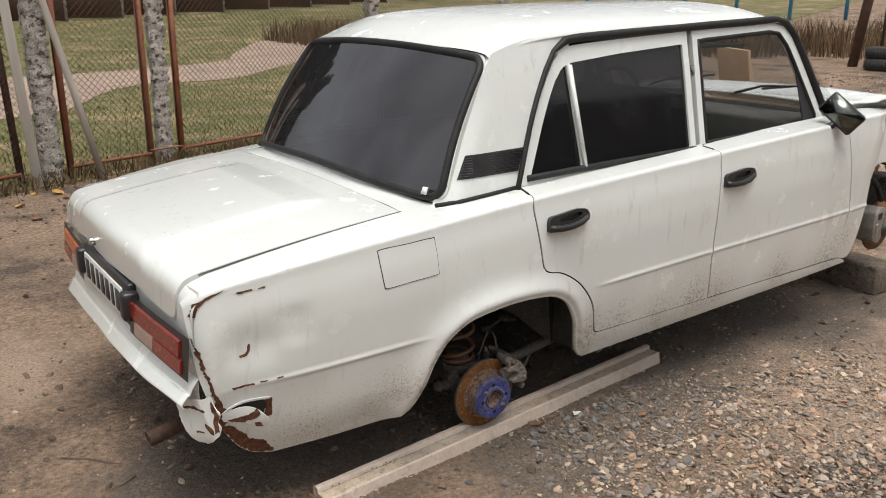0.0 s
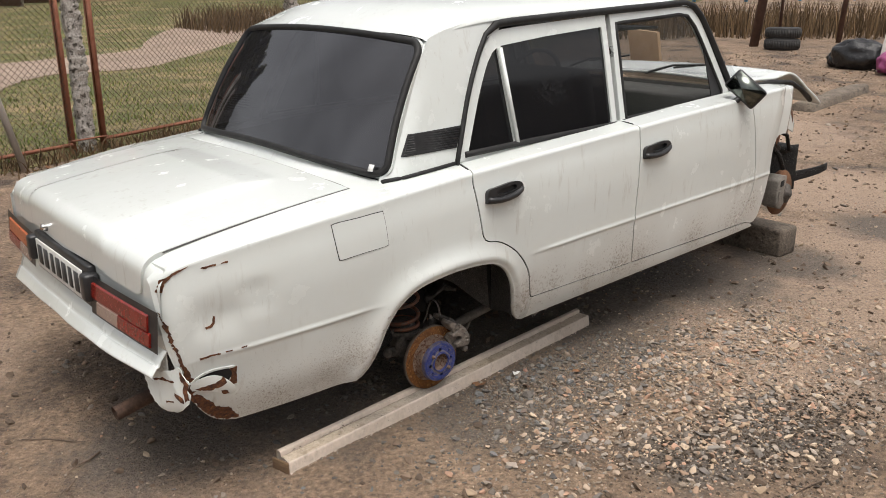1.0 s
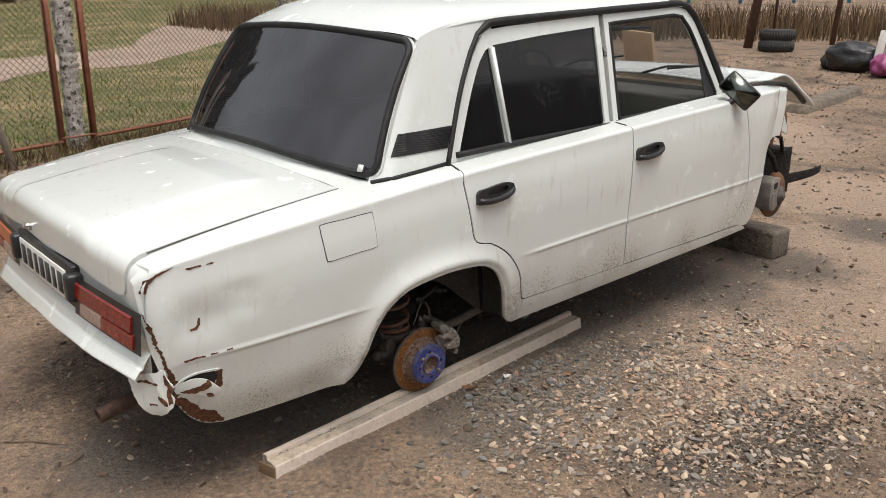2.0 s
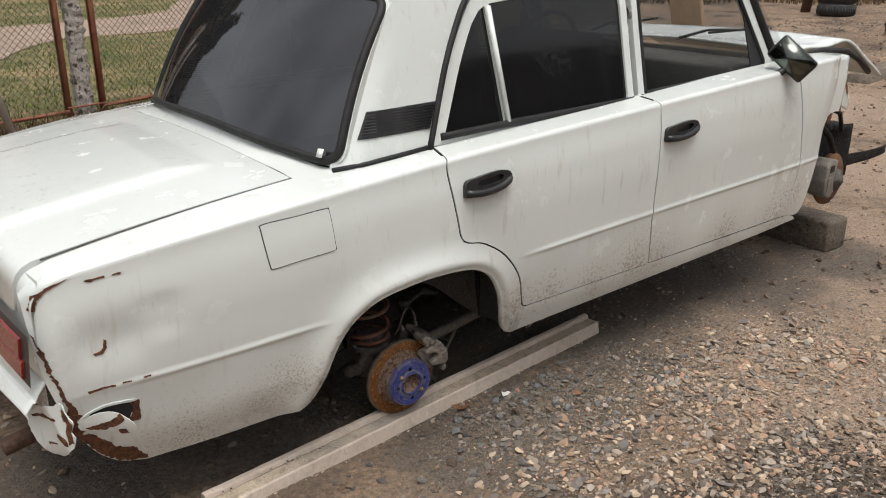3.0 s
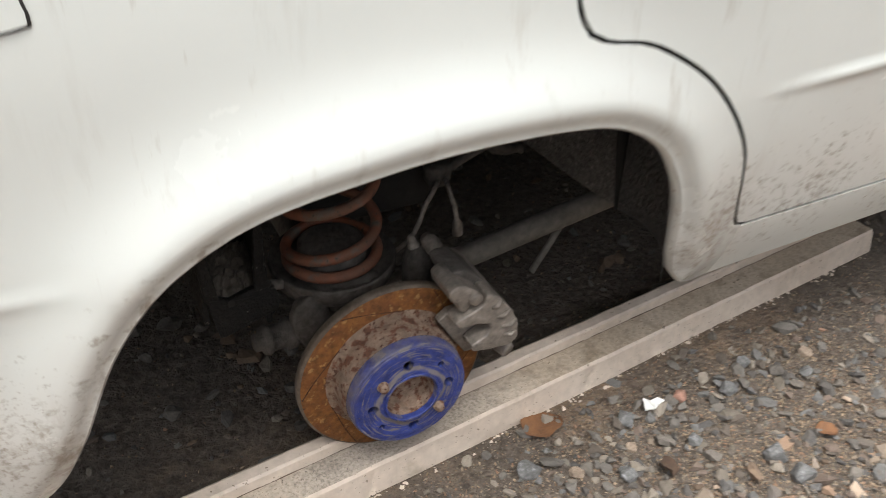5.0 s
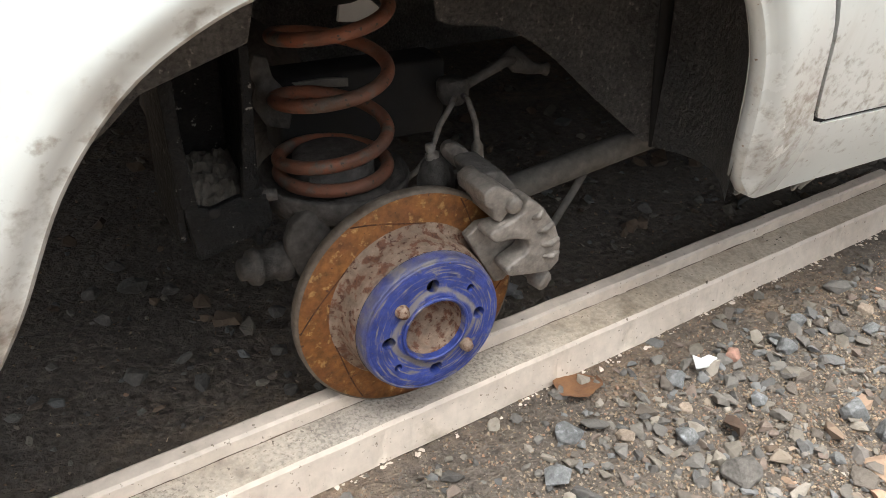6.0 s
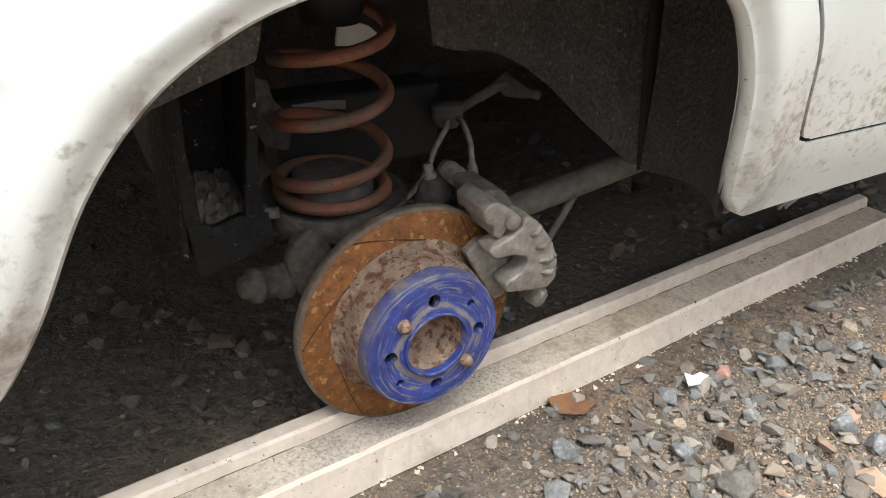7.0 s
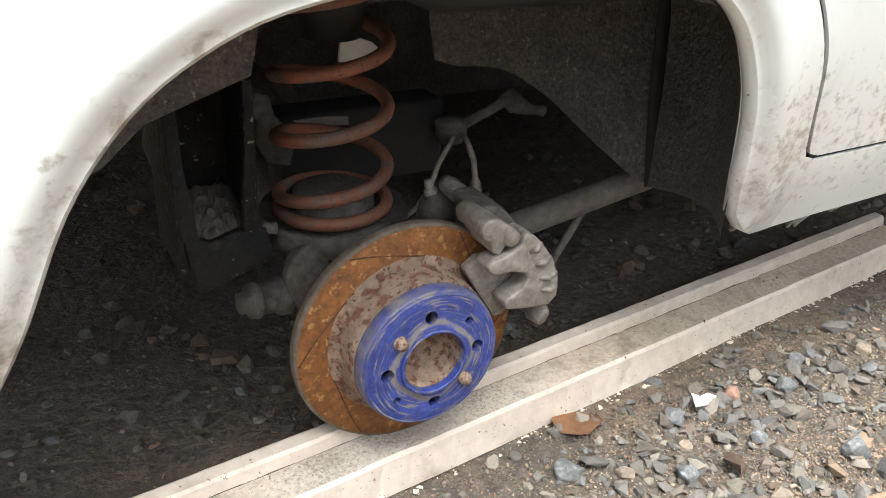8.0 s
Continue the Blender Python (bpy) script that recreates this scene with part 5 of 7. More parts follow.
part("slide_pin_boot", lathe(bmesh.new(), [(0, -0.004)] + boot_pts, (0.083, -0.620, 0.272), (-0.05, 1.0, 0.08), 20), CAST, cal, "ribbed rubber boot of the slide pin")
part("slide_bolt", lathe(bmesh.new(), [(0, 0.010), (0.0095, 0.010), (0.0112, 0.007), (0.0112, -0.008), (0.007, -0.010), (0.007, -0.05)], (0.140, -0.664, 0.157), (0.35, -0.9, -0.15), 6), CAST, cal, "hexagon slide bolt")
part("bleed_nipple", lathe(bmesh.new(), [(0, 0.020), (0.0045, 0.020), (0.0055, 0.014), (0.0045, 0.010), (0.0075, 0.009), (0.0075, 0.0), (0.010, -0.004), (0.0, -0.006)], (0.066, -0.560, 0.262), (-0.25, 0.1, 1), 10), CAST, cal)
part("calliper_body", lathe(bmesh.new(), [(0, 0.030), (0.010, 0.029), (0.017, 0.018), (0.021, 0.0), (0.020, -0.03), (0.012, -0.04), (0, -0.04)], (0.070, -0.560, 0.238), (0, 0, 1), 14), CASTDARK, cal)

# spring, its cups, axle and links
SC = Vector((-0.022, -0.50, 0.0))
turns, z0, z1 = 5.3, 0.243, 0.535
pts = []
for k in range(220):
    f = k / 219
    lift = 0.0 if f < 0.19 else (f - 0.19) / 0.81
    a = 2 * math.pi * turns * f + radians(150)
    pts.append(SC + Vector((0.0575 * math.cos(a), 0.0575 * math.sin(a), z0 + 0.014 * min(1, f / 0.19) + (z1 - z0 - 0.014) * lift)))
part("coil_spring", tube(bmesh.new(), pts, 0.0072, 12), SPRING, car, "faded orange coil spring")
part("spring_cup", lathe(bmesh.new(), [(0.0, 0.205), (0.055, 0.205), (0.074, 0.215), (0.0795, 0.225), (0.0815, 0.240), (0.0790, 0.244), (0.0755, 0.233), (0.066, 0.231), (0.045, 0.231), (0.043, 0.262), (0.036, 0.266), (0.0, 0.266)], SC, (0, 0, 1), 40), CASTDARK, car, "dusty lower spring cup")
part("upper_cup", lathe(bmesh.new(), [(0.075, 0.50), (0.06, 0.52), (0.0, 0.53)], SC, (0, 0, 1), 32), BITUMEN, car)
part("bump_stop", lathe(bmesh.new(), [(0.0, 0.42), (0.03, 0.425), (0.04, 0.47), (0.045, 0.52)], SC, (0, 0, 1), 20), BLACKTRIM, car)
part("axle_tube", tube(bmesh.new(), [(0.0, -0.62, 0.154), (0.0, -0.50, 0.154), (0.0, 0.62, 0.154)], 0.036, 18), CASTDARK, car, "dirty rear axle tube")
part("axle_flange", lathe(bmesh.new(), [(0.0, -0.10), (0.062, -0.10), (0.065, -0.085), (0.065, -0.07), (0.0, -0.07)], AX, n=24), CASTDARK, car)
part("spring_bracket", slab((-0.062, -0.55, 0.15), (0.018, -0.46, 0.21), 0.012), CASTDARK, car)
part("differential", lathe(bmesh.new(), [(0, -0.13), (0.07, -0.11), (0.12, -0.04), (0.12, 0.04), (0.07, 0.11), (0, 0.13)], (0.0, 0.0, 0.16), (1, 0, 0), 24), CASTDARK, car)
part("damper_bush", lathe(bmesh.new(), [(0, 0.030), (0.011, 0.030), (0.012, 0.020), (0.018, 0.019), (0.0195, 0.012), (0.016, 0.010), (0.0165, -0.01), (0.0205, -0.012), (0.0205, -0.022), (0.017, -0.024), (0.017, -0.04), (0, -0.04)], (-0.116, -0.548, 0.176), (-0.98, -0.15, 0.1), 20), CASTDARK, car, "rubber damper bush and bolt")
part("damper_arm", prism([(-0.093, 0.224), (-0.074, 0.237), (-0.056, 0.228), (-0.050, 0.199), (-0.055, 0.150), (-0.080, 0.150), (-0.097, 0.178), (-0.100, 0.203)], -0.566, -0.548, 0.005), CASTDARK, car)
part("damper_boss", lathe(bmesh.new(), [(0, 0.034), (0.019, 0.033), (0.023, 0.026), (0.023, -0.026), (0.018, -0.034), (0, -0.034)], (-0.012, -0.545, 0.213), (1.0, -0.12, 0.06), 18), CASTDARK, car)
part("trailing_link", tube(bmesh.new(), [(0.06, -0.43, 0.099), (0.282, -0.43, 0.134), (0.492, -0.43, 0.167), (0.66, -0.43, 0.193)], 0.0185, 14), LINK, car, "grey trailing link")
part("hand_cable", tube(bmesh.new(), [(0.335, -0.43, 0.055), (0.346, -0.43, 0.073), (0.366, -0.43, 0.104), (0.383, -0.43, 0.133)], 0.0055, 8), LINK, car)
reg = part("pressure_regulator", lathe(bmesh.new(), [(0, 0.016), (0.017, 0.016), (0.020, 0.012), (0.019, -0.004), (0.013, -0.014), (0, -0.016)], (0.156, -0.44, 0.285), (0, 0.1, 1), 18), CASTDARK, car, "dusty brake pressure regulator")
part("regulator_arm", tube(bmesh.new(), [(0.165, -0.44, 0.287), (0.181, -0.44, 0.294), (0.228, -0.44, 0.313), (0.240, -0.44, 0.314)], [0.0065, 0.006, 0.0065, 0.008], 10), CASTDARK, reg)
part("regulator_end", tube(bmesh.new(), [(0.236, -0.43, 0.322), (0.247, -0.44, 0.308), (0.262, -0.445, 0.302), (0.282, -0.44, 0.297), (0.289, -0.44, 0.296)], [0.012, 0.013, 0.008, 0.006, 0.009], 10), CASTDARK, reg)
part("brake_hose", tube(bmesh.new(), [(0.150, -0.455, 0.284), (0.137, -0.47, 0.281), (0.130, -0.47, 0.270), (0.123, -0.47, 0.259), (0.115, -0.47, 0.235), (0.107, -0.47, 0.220), (0.094, -0.47, 0.206), (0.075, -0.47, 0.195)], 0.0035, 8), CAST, car, "dusty brake hose")
part("brake_hose", tube(bmesh.new(), [(0.162, -0.452, 0.284), (0.150, -0.485, 0.291), (0.148, -0.50, 0.281), (0.153, -0.50, 0.268), (0.156, -0.50, 0.247), (0.157, -0.50, 0.240), (0.158, -0.50, 0.232), (0.158, -0.50, 0.222)], [0.0035, 0.0035, 0.0035, 0.0035, 0.0035, 0.007, 0.007, 0.008], 8), CAST, car, "dusty brake hose")

# bitumen-coated box bracket beside the spring
bk = part("damper_bracket", prism([(-0.193, 0.262), (-0.166, 0.250), (-0.138, 0.258), (-0.126, 0.255), (-0.112, 0.256), (-0.107, 0.232), (-0.110, 0.219), (-0.176, 0.198), (-0.183, 0.199)], -0.550, -0.540, 0.002), BRACKET, car, "black bitumen-coated box bracket")
part("bracket_side", prism([(-0.128, 0.405), (-0.1185, 0.405), (-0.1185, 0.33), (-0.122, 0.285), (-0.116, 0.256), (-0.136, 0.254), (-0.133, 0.30), (-0.1295, 0.34)], -0.552, -0.542, 0.002), BRACKET, bk)
part("bracket_side", slab((-0.125, -0.548, 0.20), (-0.118, -0.46, 0.47), 0.002), BRACKET, bk)
part("bracket_side", prism([(-0.202, 0.42), (-0.189, 0.42), (-0.186, 0.33), (-0.178, 0.255), (-0.194, 0.256), (-0.1985, 0.32)], -0.552, -0.542, 0.002), BRACKET, bk)
part("bracket_side", slab((-0.198, -0.548, 0.22), (-0.191, -0.46, 0.50), 0.002), BRACKET, bk)
part("bracket_back", slab((-0.195, -0.465, 0.20), (-0.115, -0.455, 0.50), 0.003), BRACKET, bk)
part("bracket_base", slab((-0.184, -0.541, 0.205), (-0.112, -0.46, 0.215), 0.003), BRACKET, bk)
rnd = random.Random(17)
mud_bm = bmesh.new()
bmesh.ops.create_grid(mud_bm, x_segments=18, y_segments=14, size=0.5)
for v in mud_bm.verts:
    x, y = v.co.x, v.co.y
    edge_k = max(0.0, 1 - (2 * abs(x)) ** 4) * max(0.0, 1 - (2 * abs(y)) ** 6)
    v.co = Vector((-0.155 + 0.066 * x, -0.507 + 0.080 * y, 0.243 + 0.030 * (y + 0.5) + 0.010 * edge_k + 0.006 * noise.noise((x * 9, y * 9, 2)) + 0.004 * noise.noise((x * 25, y * 25, 5))))
part("mud_cake", mud_bm, CAKE, bk, "cake of dried mud", smooth=False)
# drain holes: dark discs on the uncut face paint their shaded depth
for hx_, hz_, r_h in ((-0.164, 0.246, 0.0055), (-0.119, 0.262, 0.004)):
    part("bracket_hole_disc", lathe(bmesh.new(), [(r_h, 0.0), (r_h * 0.9, 0.0008), (0.0, 0.0008)], (hx_, -0.5503, hz_), n=12), DARK, bk, "dark disc standing in for a drain hole's depth")
part("bracket_bolt", lathe(bmesh.new(), [(0, 0.006), (0.006, 0.006), (0.0065, 0.0), (0.0065, -0.01)], (-0.106, -0.545, 0.252), (1, -0.3, 0), 8), CASTDARK, bk)
part("rail_flange", prism([(-0.30, 0.345), (-0.26, 0.362), (-0.225, 0.393), (-0.136, 0.424), (-0.128, 0.46), (-0.128, 0.52), (-0.34, 0.52), (-0.34, 0.36)], -0.612, -0.600, 0.003), BITUMEN, car, "black bitumen-coated rail flange")
shackle = prism([(-0.088, 0.335), (-0.080, 0.356), (-0.066, 0.352), (-0.060, 0.328), (-0.046, 0.312), (-0.040, 0.290), (-0.045, 0.268), (-0.070, 0.275), (-0.084, 0.300), (-0.078, 0.322)], -0.435, -0.425, 0.003)
part("axle_shackle", shackle, CASTDARK, car, "dark drilled steel plate behind the spring")
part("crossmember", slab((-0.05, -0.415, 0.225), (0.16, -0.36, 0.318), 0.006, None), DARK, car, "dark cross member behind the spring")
part("pale_debris", prism([(0.031, 0.402), (0.048, 0.398), (0.069, 0.390), (0.080, 0.380), (0.094, 0.370), (0.057, 0.368), (0.027, 0.371)], -0.403, -0.398, 0.001), PLATE, car, "scrap of white sheet behind the spring")
part("pale_debris", prism([(-0.036, 0.3155), (0.0, 0.3165), (0.030, 0.3135), (0.030, 0.303), (-0.028, 0.309)], -0.423, -0.419, 0.001), LINK, car, "scrap of pale sheet behind the spring")

# shreds of underseal hanging from the sill
SHRED = mat("grey_underseal", (0.22, 0.205, 0.185), (0.33, 0.31, 0.28), 60, 0.8, bump=0.5, bscale=120)
for x0, w_, drop, k in ((0.366, 0.020, 0.014, 3.0), (0.475, 0.030, 0.030, 5.0), (0.53, 0.014, 0.022, 7.0)):
    sh = patch_grid("underseal_shred", lambda u, v: (x0 + w_ * (u - 0.5) * (1 - 0.5 * v) + 0.006 * math.sin(k * v), -0.715 + 0.012 * v + 0.004 * math.sin(9 * u + k), 0.240 - drop * v * (0.6 + 0.4 * math.sin(k * u + 1) ** 2)), 8, 8, SHRED, car, "ragged shred of grey underseal")
    sh.modifiers.new("thickness", "SOLIDIFY").thickness = 0.003

# loose black pipes and sheet in the open front arch
for k_, pts in enumerate((((2.06, -0.60, 0.70), (2.16, -0.63, 0.66), (2.30, -0.64, 0.67), (2.42, -0.61, 0.62)), ((2.12, -0.60, 0.74), (2.22, -0.64, 0.70), (2.34, -0.66, 0.60), (2.40, -0.66, 0.52)), ((2.30, -0.62, 0.74), (2.44, -0.64, 0.69), (2.52, -0.62, 0.60)))):
    part("loose_pipe", tube(bmesh.new(), pts, 0.016 - 0.003 * k_, 10), BRACKET, car, "loose black pipe in the front arch")
arch_sheet = patch_grid("arch_lining", lambda u, v: (2.02 + 0.44 * u, -0.56 + 0.03 * math.sin(5 * u), 0.80 - (0.18 + 0.10 * math.sin(4 * u) ** 2) * v), 14, 8, BRACKET, car, "torn black front arch lining")
arch_sheet.modifiers.new("thickness", "SOLIDIFY").thickness = 0.004

# front right brake
FRONTDISC = mat("dull_rusty_disc", (0.17, 0.075, 0.03), (0.10, 0.045, 0.022), 30, 0.75, bump=0.3, bscale=250, grain=(110.0, 0.7, 1.3))
FX = Vector((2.43, -0.69, 0.385))
fb = part("front_brake_disc", lathe(bmesh.new(), [(0.04, -0.046), (0.121, -0.046), (0.1225, -0.052), (0.121, -0.058), (0.04, -0.058)], FX, n=64), FRONTDISC, car, "rusty front brake disc")
part("front_hub", lathe(bmesh.new(), [(0, 0.012), (0.018, 0.012), (0.022, -0.004), (0.050, -0.008), (0.053, -0.02), (0.053, -0.045)], FX, n=32), CASTDARK, car, "dark front hub")
fc = part("front_calliper", prism([(2.300, 0.335), (2.292, 0.40), (2.300, 0.470), (2.330, 0.500), (2.385, 0.492), (2.372, 0.430), (2.368, 0.380), (2.378, 0.345), (2.345, 0.315)], -0.700, -0.610, 0.008), LINK, car, "grey front calliper")
# dark plate on the solid casting paints the shaded opening
part("calliper_window_plate", prism([(2.318, 0.44), (2.318, 0.47), (2.350, 0.475), (2.350, 0.445)], -0.703, -0.699, 0.001), DARK, fc)
part("calliper_rib", prism([(2.305, 0.355), (2.305, 0.42), (2.325, 0.425), (2.325, 0.36)], -0.706, -0.699, 0.003), LINK, fc)
part("front_upright", tube(bmesh.new(), [(2.40, -0.60, 0.40), (2.40, -0.52, 0.42), (2.38, -0.30, 0.45)], 0.04, 12), CASTDARK, car)


# ---- rust, tears and scars on the right rear corner ----
def jagged(pts, seed, amp=0.006, step=0.008):
    """An outline through the points with a ragged edge."""
    rnd = random.Random(seed)
    out = []
    for a, b in zip(pts, pts[1:] + pts[:1]):
        for p in line(a, b, step)[:-1]:
            out.append((p[0] + rnd.uniform(-amp, amp), p[1] + rnd.uniform(-amp, amp)))
    return out


PATCHES = [
    ([(-1.003, 0.664), (-0.992, 0.700), (-0.962, 0.722), (-0.922, 0.733), (-0.930, 0.728), (-0.964, 0.713), (-0.984, 0.690), (-0.990, 0.664)], 0.002),
    ([(-0.892, 0.722), (-0.848, 0.727), (-0.85, 0.722), (-0.884, 0.717)], 0.002),
    ([(-0.834, 0.727), (-0.815, 0.729), (-0.817, 0.724), (-0.834, 0.724)], 0.002),
    ([(-0.895, 0.549), (-0.880, 0.552), (-0.873, 0.560), (-0.870, 0.578), (-0.865, 0.577), (-0.866, 0.558), (-0.875, 0.546), (-0.893, 0.543)], 0.0015),
    ([(-0.920, 0.463), (-0.885, 0.466), (-0.860, 0.465), (-0.860, 0.461), (-0.885, 0.461), (-0.918, 0.457)], 0.0015),
    ([(-0.845, 0.467), (-0.825, 0.467), (-0.825, 0.463), (-0.845, 0.463)], 0.0015),
    ([(-0.80, 0.468), (-0.782, 0.469), (-0.782, 0.466), (-0.80, 0.465)], 0.0015),
    ([(-1.004, 0.61), (-0.992, 0.575), (-0.978, 0.51), (-0.962, 0.453), (-0.938, 0.402), (-0.916, 0.372), (-0.938, 0.345), (-0.955, 0.345), (-0.963, 0.425), (-0.983, 0.509), (-0.999, 0.575)], 0.006),
    ([(-0.955, 0.352), (-0.915, 0.340), (-0.888, 0.312), (-0.868, 0.285), (-0.83, 0.272), (-0.79, 0.214), (-0.86, 0.234), (-0.91, 0.282)], 0.005),
    ([(-0.845, 0.405), (-0.812, 0.408), (-0.810, 0.350), (-0.838, 0.352), (-0.828, 0.375)], 0.003),
]
for i, (pts, amp) in enumerate(PATCHES):
    sheet("rust_patch", jagged(pts, 40 + i, amp * 0.6, 0.006), flank, RUST, car, "flaking brown rust", 0.02, 0.001, lift=0.0016)
# the panel stays whole here; a dark sheet on it paints the hole's shade
sheet("torn_hole_patch", jagged([(-0.925, 0.399), (-0.866, 0.413), (-0.835, 0.409), (-0.826, 0.39), (-0.835, 0.362), (-0.868, 0.372)], 60, 0.002, 0.006), flank, DARK, car, "dark patch laid on the panel as the depth of a torn hole", 0.02, 0.001, lift=0.0022)


def tongue(x, z):
    """A strip torn from the wing and bent outwards at its tip."""
    k = min(1.0, max(0.0, (x + 0.954) / 0.12))
    return tuple(Vector(flank(x, z)) + Vector((0, -0.004 - 0.034 * k * k - 0.010 * math.sin(40 * (z - 0.33)) * k, 0)))


curl = sheet("curled_metal", loop(spline([(-0.940, 0.388), (-0.904, 0.402), (-0.868, 0.398), (-0.838, 0.366), (-0.836, 0.345), (-0.850, 0.334), (-0.872, 0.344), (-0.897, 0.352), (-0.922, 0.358), (-0.942, 0.362), (-0.948, 0.374), (-0.940, 0.388)], 0.008)), tongue, PAINT, car, "curled strip of white metal", 0.01, 0.002)
for k, pts in enumerate(([(-0.935, 0.368), (-0.905, 0.372), (-0.874, 0.384), (-0.862, 0.396), (-0.857, 0.380), (-0.868, 0.366), (-0.893, 0.357), (-0.922, 0.361)], [(-0.868, 0.352), (-0.852, 0.352), (-0.846, 0.340), (-0.862, 0.340)])):
    sheet("rust_patch", jagged(pts, 70 + k, 0.002, 0.005), tongue, RUST, curl, "flaking brown rust", 0.02, 0.001, lift=0.0016)
sheet("lifted_edge", [(x, z) for x, z in spline([(-0.948, 0.388), (-0.92, 0.408), (-0.88, 0.418), (-0.82, 0.414), (-0.82, 0.409), (-0.88, 0.412), (-0.92, 0.402), (-0.944, 0.382), (-0.948, 0.388)], 0.01)], flank, PAINT, car, "", 0.02, 0.004, lift=0.005)
for pts in ([(2.075, 0.735), (2.11, 0.752), (2.12, 0.738), (2.10, 0.715), (2.085, 0.700), (2.075, 0.715)], [(2.385, 0.93), (2.36, 0.90), (2.372, 0.85), (2.40, 0.80), (2.41, 0.83), (2.392, 0.87)], [(2.20, 0.752), (2.24, 0.762), (2.30, 0.772), (2.30, 0.763), (2.24, 0.751)]):
    sheet("rust_patch", jagged(pts, 80, 0.003, 0.006), dented, RUST, car, "flaking brown rust", 0.02, 0.001, lift=0.002)


# ---- ground ----
def land(x, y):
    """The height of the ground: level by the car, rising slowly away from it."""
    far = 0.045 * min(40.0, max(0.0, x - 5.5)) + 0.012 * min(80.0, max(0.0, y - 6.0))
    near = 0.010 * noise.noise((x * 1.7, y * 1.7, 0.3)) + 0.005 * noise.noise((x * 5.1, y * 5.1, 4.0)) + 0.0025 * noise.noise((x * 17, y * 17, 9.0))
    return far + near - 0.008


def steps(lo, hi, fine, far):
    """Coordinates that are close together from lo to hi and grow apart out to far."""
    mid = list(np.arange(lo, hi + fine, fine))
    out, d = [], fine
    x = mid[-1]
    while x < far:
        d *= 1.22
        x += d
        out.append(x)
    left, d, x = [], fine, mid[0]
    while x > -far:
        d *= 1.22
        x -= d
        left.append(x)
    return left[::-1] + mid + out


def ground_mesh():
    xs, ys = steps(-2.0, 4.0, 0.04, 900), steps(-2.6, 1.2, 0.04, 900)
    verts = [(x, y, land(x, y)) for x in xs for y in ys]
    n = len(ys)
    faces = [(i * n + j, (i + 1) * n + j, (i + 1) * n + j + 1, i * n + j + 1) for i in range(len(xs) - 1) for j in range(n - 1)]
    me = bpy.data.meshes.new("ground")
    me.from_pydata(verts, [], faces)
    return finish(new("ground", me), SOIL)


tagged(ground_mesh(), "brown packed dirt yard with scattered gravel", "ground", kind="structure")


def stones(name, spots, sizes, material, label, seed, kinds=24, flat=0.62, corners=13):
    """Angular stones, each a small hull, joined into one mesh."""
    rnd = np.random.RandomState(seed)
    shapes = []
    for _ in range(kinds):
        bm = bmesh.new()
        for p in rnd.normal(size=(corners, 3)):
            p = p / np.linalg.norm(p) * rnd.uniform(0.8, 1.0)
            bm.verts.new((p[0], p[1] * rnd.uniform(0.75, 1), p[2] * flat))
        r = bmesh.ops.convex_hull(bm, input=bm.verts)
        bmesh.ops.delete(bm, geom=[v for v in bm.verts if not v.link_faces], context="VERTS")
        bm.verts.index_update()
        shapes.append((np.array([v.co[:] for v in bm.verts]), np.array([[v.index for v in f.verts] for f in bm.faces if len(f.verts) == 3])))
        bm.free()
    vs, fs, base = [], [], 0
    for (x, y), s in zip(spots, sizes):
        v, f = shapes[rnd.randint(kinds)]
        a, t = rnd.uniform(0, 6.283), rnd.normal(0, 0.25, 2)
        c, q = math.cos(a), math.sin(a)
        w = v * s * np.array([rnd.uniform(0.8, 1.3), rnd.uniform(0.7, 1.1), rnd.uniform(0.7, 1.1)])
        w = np.stack([w[:, 0] * c - w[:, 1] * q, w[:, 0] * q + w[:, 1] * c, w[:, 2] + t[0] * w[:, 0] + t[1] * w[:, 1]], 1)
        vs.append(w + [x, y, land(x, y) + s * flat * rnd.uniform(0.15, 0.65)])
        fs.append(f + base)
        base += len(v)
    me = bpy.data.meshes.new(name)
    me.from_pydata(np.vstack(vs).tolist(), [], np.vstack(fs).tolist())
    ob = finish(new(name, me), material, False)
    return tagged(ob, label, "gravel", kind="stuff")


def gravel_spots(n, seed, dense, thin=0.05):
    """Spots on the yard, thick on the gravel beside the car and thin elsewhere."""
    rnd = np.random.RandomState(seed)
    out = []
    while len(out) < n:
        x, y = rnd.uniform(-1.6, 4.2), rnd.uniform(-2.7, 1.0)
        if rnd.rand() < 0.4:
            x, y = rnd.normal(0.7, 0.65), rnd.normal(-1.15, 0.36)
        edge = -0.75 - 0.06 * noise.noise((x * 1.3, 2.0, 1.0)) + 0.08 * x - 0.24 * max(0.0, x - 0.75)
        k = thin
        if y < edge:
            bed = math.exp(-((x - 1.0) / 1.15) ** 2) * min(1.0, 0.35 + (edge - y) / 0.25)
            k = thin + dense * bed * (0.55 + 0.9 * noise.noise((x * 2.2, y * 2.2, 7.0)))
        if y > -0.66 + 0.09 * x and y < 0.8 and -1 < x < 2.3:
            k = max(0.22, thin)
        if -0.68 + 0.111 * x < y < -0.595 + 0.111 * x and -0.69 < x < 1.0:
            k = 0.0
        if rnd.rand() < k:
            out.append((x, y))
    return out


